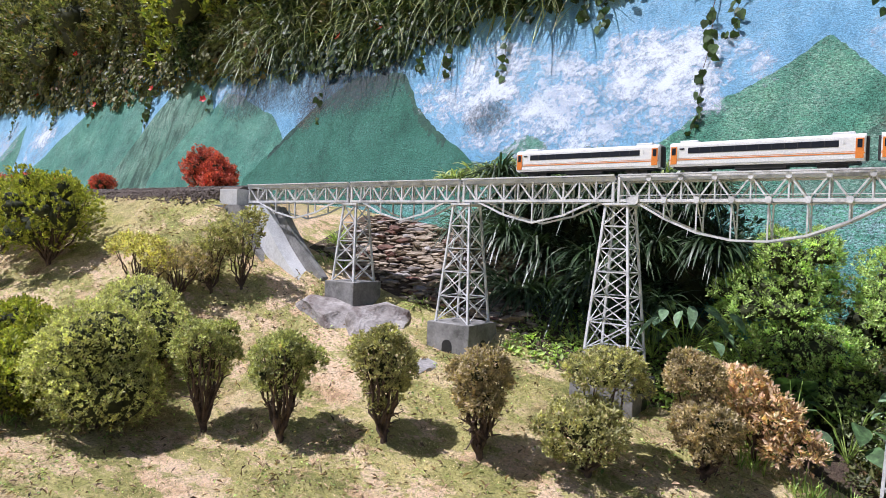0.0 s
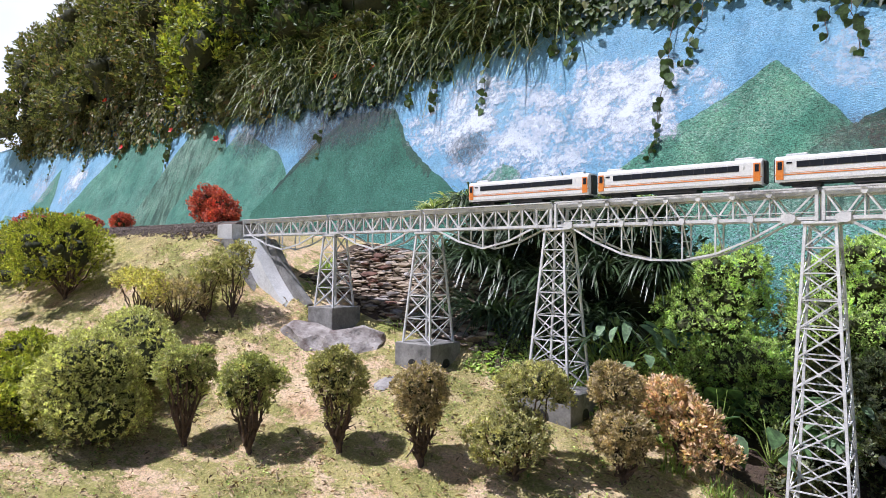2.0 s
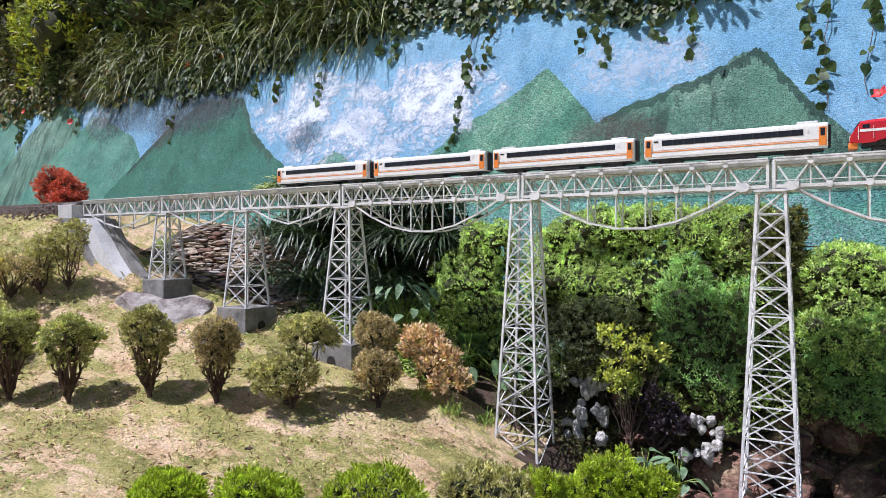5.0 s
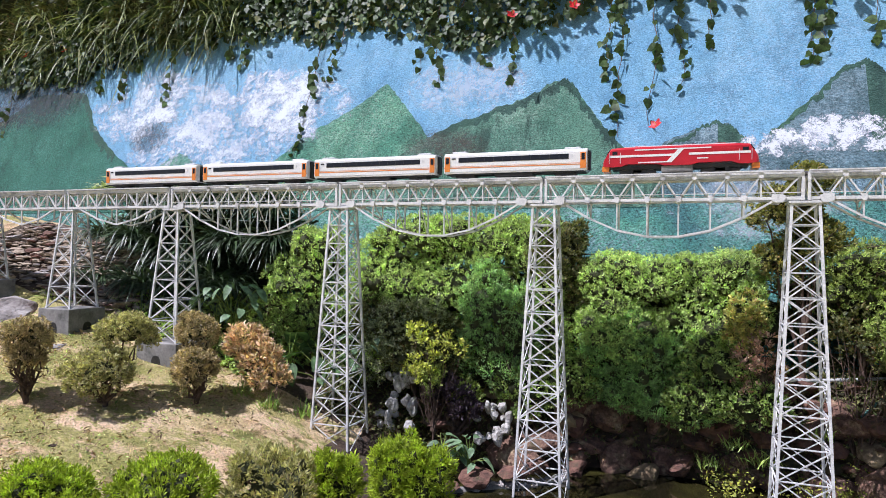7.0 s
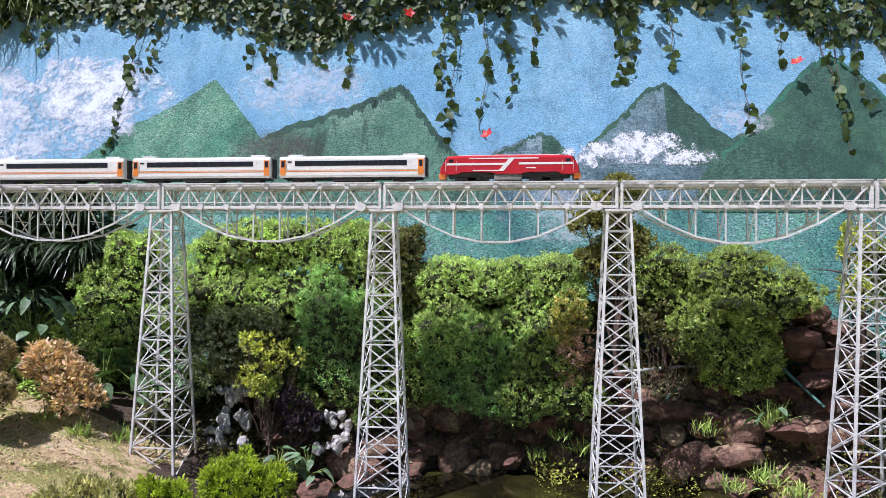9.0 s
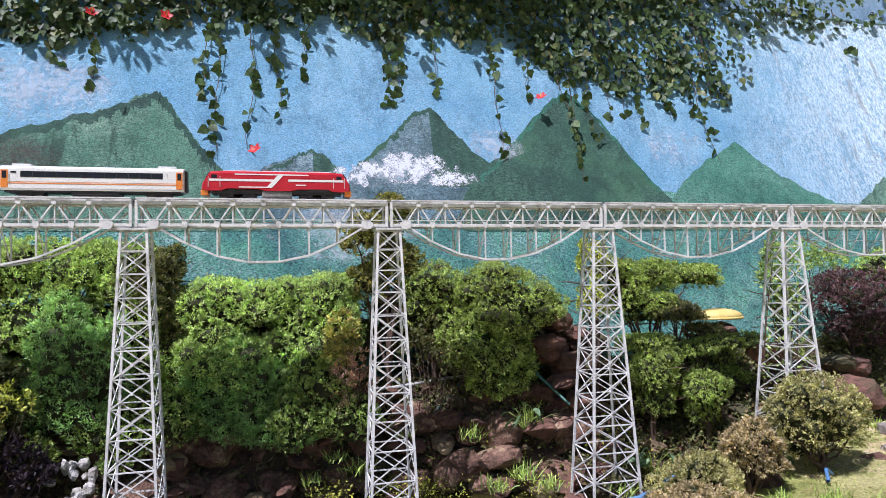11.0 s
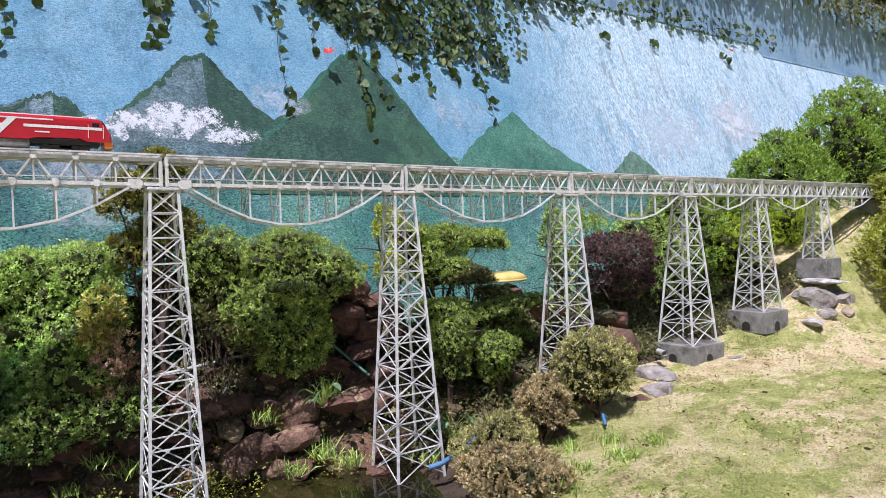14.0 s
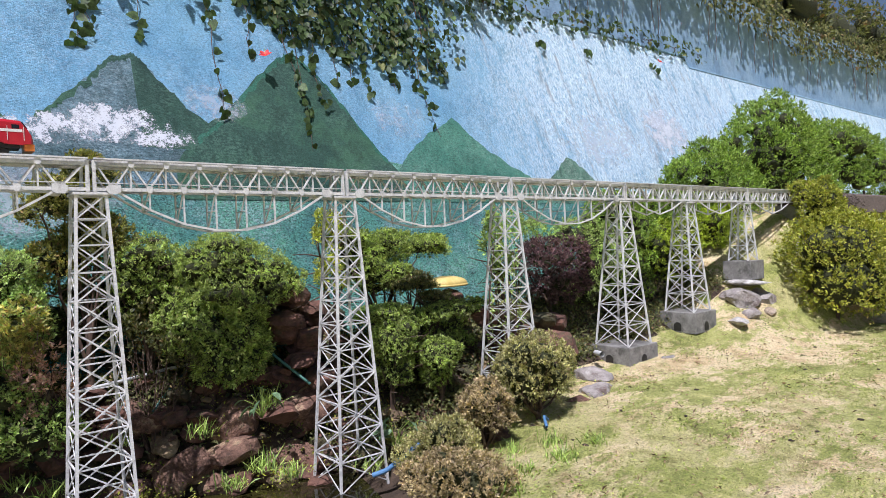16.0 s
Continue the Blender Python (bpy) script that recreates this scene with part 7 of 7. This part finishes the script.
def hibiscus(x, y, z, size=0.055):
    f = thing("hibiscus_flower", pose(x, y, z, 70 + rng.normal(0, 20), 0, rng.normal(0, 25)), "small red hibiscus flower among the creeper", "flower", "red flowers on the creeper")
    u = np.linspace(0, 1, 5)
    w = size * 0.36 * np.sin(np.pi * np.clip(u * 0.85 + 0.1, 0, 1))
    mid = np.stack([size * u, 0 * u, 0.35 * size * u ** 1.5], 1)
    v = np.concatenate([mid + np.stack([0 * u, -w, 0 * u], 1), mid + [0, 0, -0.003], mid + np.stack([0 * u, w, 0 * u], 1)])
    fc = [[c * 5 + q, c * 5 + q + 1, c * 5 + 6 + q, c * 5 + 5 + q] for c in (0, 1) for q in range(4)]
    me = mesh_np("petal", v, fc, M["petal"], True)
    for k in range(5):
        part("petal", me, f, "", pose(0, 0, 0, 0, 0, 72 * k))
    part("stamen", mesh_np("stamen", *tube_np([(0, 0, 0), (0, 0, size * 0.5), (0.004, 0, size * 0.9)], [0.003, 0.002, 0.003], 5), M["yellow_leaf"], True), f)


for x, z in ((0.536, 2.942), (3.01, 3.535), (-0.744, 4.101), (-0.182, 4.124), (-9.541, 3.799), (-6.443, 4.356), (-7.124, 4.36), (-11.138, 4.146), (-14.268, 5.167), (-15.638, 4.504), (9.447, 4.497), (-12.871, 4.039), (-8.764, 4.621)):
    hibiscus(x, wall_y(min(z, WALL_TOP)) - 0.15, z)

# shrubs on the bank above the wall; unseen middle ones bulge out to shade it
for k, (x, b, leaf, n) in enumerate([(-16.5, [(0, 0, 0.4, 1.3, 0.6, 0.8)], "hedge_brown", 3600), (-14.6, [(0, 0, 0.5, 1.2, 0.6, 0.95)], "hedge_brown", 3600), (-12.8, [(0, 0, 0.7, 1.2, 0.6, 1.1)], "hedge_brown", 4200), (-11.0, [(0, 0, 0.8, 1.2, 0.6, 1.2)], "hedge_brown", 4200), (-9.3, [(0, 0, 0.8, 1.1, 0.6, 1.2)], "olive", 4200), (-7.6, [(0, 0, 0.7, 1.1, 0.5, 1.1)], "vine", 3600),
                                     (-5.9, [(0, 0, 0.6, 1.1, 0.5, 1.0)], "vine", 3600), (-4.2, [(0, 0, 0.5, 1.1, 0.5, 0.9)], "vine", 3200), (-2.5, [(0, 0, 0.5, 1.1, 0.5, 0.8)], "vine", 3000), (-0.8, [(0, 0, 0.4, 1.1, 0.5, 0.8)], "vine", 3000), (0.9, [(0, 0, 0.4, 1.1, 0.5, 0.8)], "vine", 3000), (2.6, [(0, 0, 0.4, 1.1, 0.5, 0.8)], "vine", 3000), (4.3, [(0, 0, 0.4, 1.1, 0.5, 0.8)], "vine", 3000),
                                     (6.0, [(0, 0, 0.4, 1.1, 0.5, 0.8)], "hedge_brown", 3000), (7.8, [(0, 0, 0.5, 1.1, 0.5, 0.8)], "hedge_brown", 3000), (9.6, [(0, 0, 0.5, 1.1, 0.5, 0.9)], "hedge_brown", 3000), (11.6, [(0, 0, 0.6, 1.3, 0.5, 0.9)], "hedge_brown", 3000), (14, [(0, 0, 0.6, 1.5, 0.6, 1.0)], "hedge_brown", 3000), (17, [(0, 0, 0.8, 1.8, 0.6, 1.4)], "hedge_brown", 4000), (20.5, [(0, 0, 0.8, 2.2, 0.6, 1.6)], "hedge_brown", 4000), (24.5, [(0, 0, 0.8, 2.4, 0.6, 1.8)], "hedge_brown", 4000), (29, [(0, 0, 0.8, 3.0, 0.6, 2.2)], "hedge_brown", 4000)]):
    shrub("bank_shrub", x * 1.12 if x < 0 else x, (2.56 if x < 5 else 3.6) + 0.1 * (k % 2), [(p, q, r + (0.12 if x < 5 else 1.3), s * 1.45, t + ((0.42 if -1.5 < x < 4 else 0.25) if x < 5 else 0.05), u) for p, q, r, s, t, u in b] + ([(0.2, 0.0, 1.55, 1.3, 0.6, 0.75), (-0.5, 0.1, 2.2, 1.2, 0.6, 0.7)] if x < -10 else []), leaf, int(n * (1.5 if x < -10 else 0.9 if x < -6 else 0.25)), 0.11 if x < -6 else 0.15, "tangled leafy shrub on the bank above the wall", "shrub", "shrubs above the wall", core=0.8 if x < 5 else 0.72, rough=0.2, z=4.83, lumps=6)

# long grass that hangs over the wall
for k in range(84):
    x = -9.4 + 5.4 * rng.random()
    z = 4.30 + 0.7 * rng.random()
    c = thing("hanging_grass", (x, wall_y(WALL_TOP) - 0.12, z), "tuft of long grass hanging over the wall", "grass tuft", "long grass over the wall")
    n = 34
    way = unit(np.stack([rng.normal(0, 0.9, n), -0.35 - 0.6 * rng.random(n), rng.normal(0.35, 0.5, n)], 1))
    part("leaf_mass", mesh_np("leaf_mass", *blades_np(rng.normal(0, 0.09, (n, 3)), way, rng.uniform(0.25, 0.62, n), rng.uniform(0.008, 0.017, n), rng.uniform(0.35, 0.95, n)), M["hanging_blade"]), c)
# leafy clumps that bulge out over the wall
for k in range(9):
    x = -10.3 + 0.68 * k + rng.normal(0, 0.1)
    s = rng.uniform(0.28, 0.42)
    shrub("overhanging_shrub", x, wall_y(WALL_TOP) - 0.08, [(0, 0, 0.0, s, 0.2, s * 0.8), (0.12, 0.05, 0.25, s, 0.26, s * 0.7)], "hedge_brown" if k % 3 else "vine", 1500, 0.07, "leafy shrub bulging over the top of the wall", "shrub", "shrubs over the wall edge", z=4.56 + 0.1 * (k % 2), core=0.62, rough=0.25, limbs=5, base_r=0.012, low=-0.9, lift=0.2, lumps=4)

# low leafy cover on the rocky bank
n = 26000
x, y = rng.uniform(-1.6, 7.4, n), rng.uniform(0.12, 0.95, n)
k = lump(np.stack([x, y, 0 * x], 1), 5.0, 2.0) + 0.5 * rng.normal(size=n) > -0.1
x, y = x[k], y[k]
p = np.stack([x, y - 0.03, ground_z(x, y) + 0.05 * rng.random(len(x))], 1)
k = p[:, 2] > 0.56
tagged(new("ground_cover", mesh_np("ground_cover", *leaves_np(np.repeat(p[k], 4, 0) + 0.03 * rng.normal(size=(4 * k.sum(), 3)), np.array([[0, -0.6, 1.0]]), 0.026, 0.5), M["hedge_brown"])), "small mixed weeds covering the rocky bank", "weeds", kind="stuff")
n = 2600
x, y = rng.uniform(0.9, 3.2, n), rng.uniform(0.16, 0.66, n)
k = lump(np.stack([x, y, 0 * x], 1), 6.0, 5.0) + 0.4 * rng.normal(size=n) > 0.25
x, y = x[k], y[k]
p = np.stack([x, y - 0.05, np.maximum(ground_z(x, y), 0.56) + 0.09 * rng.random(len(x))], 1)
tagged(new("bank_weeds", mesh_np("bank_weeds", *leaves_np(np.repeat(p, 3, 0) + 0.025 * rng.normal(size=(3 * len(p), 3)), np.array([[0, -0.6, 1.0]]), 0.017, 0.5), M["sun_olive"])), "bright yellow-green weeds over the rocks", "weeds", kind="stuff")
for k in range(16):
    x0 = 5.2 + 1.3 * k
    c = thing("upper_creeper", (x0, 2.84, 5.6), "leafy creeper hanging over the upper wall", "creeper", "creeper over the wall")
    n = 330
    z = 5.95 + 0.8 * rng.random(n) ** 0.7 + 0.12 * rng.normal()
    q = np.stack([rng.uniform(0, 1.35, n), 0.0 - 0.22 * rng.random(n), z - 5.6], 1)
    part("leaf_mass", mesh_np("leaf_mass", *ivy_np(q, np.array([[0, -1.0, 0.5]]), 0.085), M["hedge_brown"]), c)
    tagged([o for o in c.children][0], "many lobed creeper leaves", kind="stuff")
    for j in range(2):
        a = rng.uniform(0, 1.3)
        zs = np.linspace(0.7, -0.55 + 0.3 * rng.random(), 7)
        part("stem", mesh_np("stem", *tube_np(np.stack([a + np.cumsum(rng.normal(0, 0.025, 7)), -0.06 - 0.04 * rng.random(7), zs], 1), np.linspace(0.008, 0.003, 7), 5), M["bark"], True), c)

# ---- pipes, hoses, oddments ----
def hose(name, pts, r, mat, label):
    p = np.asarray(pts, float)
    s = np.linspace(0, len(p) - 1, 8 * len(p))
    q = np.stack([np.interp(s, np.arange(len(p)), p[:, k]) for k in range(3)], 1)
    for _ in range(6):
        q[1:-1] = (q[:-2] + 2 * q[1:-1] + q[2:]) / 4
    tagged(new(name, mesh_np(name, *tube_np(q, np.full(len(q), r), 10), M[mat], True)), label, "pipe")


hose("water_pipe", [(1.35, 0.68, 1.18), (1.63, 0.72, 1.20), (1.85, 0.76, 1.22), (2.1, 0.78, 1.23)], 0.010, "pvc", "thin dirty white water pipe across the rocks")
hose("garden_hose", [(1.72, 0.58, 1.02), (1.85, 0.64, 1.14), (2.08, 0.74, 1.29), (2.2, 0.8, 1.36)], 0.008, "green_pipe", "thin green garden hose among the shrubs")
hose("garden_hose", [(2.38, 0.50, 1.30), (2.46, 0.40, 1.2), (2.56, 0.28, 1.08)], 0.009, "green_pipe", "thin green garden hose among the rocks")
hose("blue_hose", [(2.66, -0.24, 0.62), (2.72, -0.30, 0.65), (2.80, -0.35, 0.72), (2.90, -0.39, 0.79)], 0.014, "blue_pipe", "pale blue hose looped at the foot of the tower")
hose("blue_hose", [(3.7, -0.62, 0.75), (3.74, -0.56, 0.80), (3.80, -0.54, 0.76)], 0.010, "blue_pipe", "short piece of pale blue hose in the grass")
hose("white_pipe_end", [(5.03, 0.02, 0.96), (4.98, -0.08, 0.96)], 0.022, "pvc", "short white pipe end beside the tower base")
bm = bmesh.new()
bmesh.ops.create_uvsphere(bm, u_segments=28, v_segments=12, radius=1.0)
for v in bm.verts:
    v.co = Vector((v.co.x * 0.20, v.co.y * 0.12, max(v.co.z, -0.25) * 0.06))
lid = thing("yellow_cover", (3.88, 0.54, 1.60), "yellow domed plastic cover lying among the shrubs", "cover")
part("dome", mesh_bm("dome", bm, M["yellow_plastic"], True), lid)
part("rim", mesh_np("rim", *tube_np([(0.2 * math.cos(a), 0.12 * math.sin(a), -0.012) for a in np.linspace(0, 6.283, 33)], np.full(33, 0.009), 8), M["yellow_plastic"], True), lid)
rock("lava_rock", 3.90, 0.54, 1.47, 0.24, 0.16, 0.15, "lava", "red-brown rock under the yellow cover", "lava rocks in the bank", 1, 40)

# creeper on the eighth tower
v = thing("tower_creeper", (4.02, 0, 0.85), "thin creeper climbing the lattice tower", "creeper")
n = 420
z = 1.15 * rng.random(n)
a = rng.random(n) * 6.28
r = 0.07 + 0.07 * (1.2 - z)
p = np.stack([-0.04 + r * np.cos(a), -0.02 + r * np.sin(a), z], 1)
part("leaf_mass", mesh_np("leaf_mass", *leaves_np(p, p * [1, 1, 0] + [0, -0.05, 0.05], 0.026, 0.5), M["hedge_mid"]), v)
tagged([o for o in bpy.data.objects if o.parent == v][-1], "small green creeper leaves on the tower", kind="stuff")
st = []
for k in range(5):
    a0 = rng.random() * 6.28
    zz = np.linspace(-0.03, rng.uniform(0.7, 1.15), 9)
    st.append(tube_np(np.stack([-0.04 + (0.07 + 0.07 * (1.2 - zz)) * np.cos(a0 + zz * 1.5), (0.07 + 0.07 * (1.2 - zz)) * np.sin(a0 + zz * 1.5), zz], 1), np.linspace(0.006, 0.002, 9), 5))
part("stem", mesh_np("stem", *joined(st), M["bark"], True), v)

# ---- weeds and lawn grass ----
for x, y, z, n, L in ((2.0, 0.14, 0.62, 60, 0.14), (2.2, 0.2, 0.66, 70, 0.18), (2.35, 0.12, 0.6, 60, 0.14), (1.2, 0.42, 0.72, 50, 0.14), (1.05, 0.45, 0.8, 50, 0.12), (0.9, 0.42, 0.68, 40, 0.12), (1.9, 0.3, 0.9, 40, 0.16), (2.3, 0.35, 0.98, 50, 0.16), (2.75, -0.1, 0.6, 40, 0.14), (1.5, 0.45, 0.9, 40, 0.14), (3.4, -0.62, 0.7, 60, 0.12), (3.6, -0.75, 0.73, 60, 0.12), (3.45, -0.95, 0.72, 60, 0.14), (3.2, -0.9, 0.7, 60, 0.14), (3.75, -0.95, 0.74, 50, 0.12), (3.0, -1.0, 0.68, 60, 0.14), (-4.95, -1.6, 0.8, 50, 0.14), (-4.9, -1.75, 0.78, 40, 0.12), (-5.2, -2.1, 0.8, 40, 0.12), (-2.0, -0.15, 0.95, 60, 0.16), (-1.75, -0.2, 0.85, 60, 0.16), (-1.6, -0.05, 0.85, 50, 0.16), (4.75, 0.05, 0.86, 60, 0.14), (5.0, 0.25, 0.95, 60, 0.14), (6.9, 0.1, 1.2, 60, 0.16), (7.3, 0.35, 1.5, 60, 0.18), (6.0, 0.2, 1.02, 60, 0.14)):
    c = thing("grass_tuft", at_ground(x, y, 0.01) if x > 2.9 or x < -1.3 else (x, y, z), "tuft of bright green grass blades", "grass tuft", "grass tufts")
    way = unit(np.stack([rng.normal(0, 0.4, n), rng.normal(0, 0.4, n), 0.6 + rng.random(n)], 1))
    part("leaf_mass", mesh_np("leaf_mass", *blades_np(rng.normal(0, 0.04, (n, 3)) * [1, 1, 0.1], way, rng.uniform(0.5, 1.1, n) * L, rng.uniform(0.004, 0.008, n), rng.uniform(0.1, 0.6, n), 4), M["tall_grass"]), c)
    tagged([o for o in c.children][0], "green grass blades", kind="stuff")


def lawn(n, x0, x1, y0, y1, keep, name, leaf):
    x, y = rng.uniform(x0, x1, n), rng.uniform(y0, y1, n)
    k = keep(x, y) & (lump(np.stack([x, y, 0 * x], 1), 2.2, 4.0) + 0.9 * rng.random(n) > 0.12)
    x, y = x[k], y[k]
    n = len(x)
    way = unit(np.stack([rng.normal(0, 0.6, n), rng.normal(0, 0.6, n), 0.5 + rng.random(n)], 1))
    base = np.stack([x, y, ground_z(x, y) - 0.004], 1)
    L = rng.uniform(0.010, 0.030, n)
    side = unit(np.cross(way, rng.normal(size=(n, 3)))) * 0.0028
    tip = base + way * L[:, None] - np.array([0, 0, 0.25]) * L[:, None]
    v = np.stack([base - side, base + side, tip], 1).reshape(-1, 3)
    f = np.arange(3 * n).reshape(-1, 3)
    tagged(new(name, mesh_np(name, v, f, M[leaf])), "short dry lawn grass in straw and green tones", "grass", kind="stuff")


lawn(130000, -9, -1.0, -2.6, 0.15, lambda x, y: (y < 0.1) & ((x < -1.4) | (y < -0.35)), "lawn_grass", "dry_blade")
lawn(150000, 2.4, 10.5, -3.2, 0.1, lambda x, y: (x > 3.1 - 0.25 * np.minimum(y + 0.5, 0) - 1.2 * (y < -1.2)), "lawn_grass", "grass_blade")

# dry clods scattered on the lawn
clods = [rock_mesh(90 + k, "earthy", 0.6, 2) for k in range(3)]
for k in range(26):
    x, y = (rng.uniform(3.6, 7.5), rng.uniform(-2.4, -0.4)) if k < 20 else (rng.uniform(-6.4, -2.2), rng.uniform(-1.6, -0.4))
    ob = new("earth_clod", clods[k % 3])
    s = rng.uniform(0.008, 0.019)
    ob.matrix_world = pose(x, y, float(ground_z(x, y)) + s * 0.2, 0, 0, rng.random() * 360) @ Matrix.Diagonal((s * 1.4, s, s, 1))
    tagged(ob, "small dark clod of earth on the lawn", "clod", "clods on the lawn")


# dry litter and small weeds on the lawn
def litter(n, x0, x1, y0, y1, leaf, size, aspect, name, label, cut):
    x, y = rng.uniform(x0, x1, n), rng.uniform(y0, y1, n)
    k = lump(np.stack([x, y, 0 * x], 1), 3.1, 7.0) + 0.5 * rng.normal(size=n) > cut
    x, y = x[k], y[k]
    p = np.stack([x, y, ground_z(x, y) + 0.006 + 0.012 * rng.random(len(x))], 1)
    tagged(new(name, mesh_np(name, *leaves_np(p, np.array([[0, 0, 1.0]]), size, aspect, 0.15), M[leaf])), label, "litter", kind="stuff")


litter(9000, -7.0, -1.3, -2.4, 0.05, "dry_litter", 0.030, 0.28, "dry_litter", "scattered dry brown grass and leaf litter", -0.1)
litter(14000, -7.0, -1.3, -2.4, 0.05, "hedge_mid", 0.016, 0.6, "lawn_weeds", "low green weeds creeping through the dry lawn", 0.35)
litter(5000, 3.0, 8.5, -2.8, 0.0, "dry_litter", 0.026, 0.28, "dry_litter", "scattered dry brown grass and leaf litter", 0.1)
litter(22000, 3.0, 8.5, -2.8, 0.0, "lawn_weed", 0.015, 0.6, "lawn_weeds", "low green weeds creeping through the dry lawn", 0.2)
litter(9000, -3.5, -2.0, 0.05, 0.75, "hedge_mid", 0.03, 0.55, "ground_cover", "low green weeds under the strap-leaved plants", -0.4)
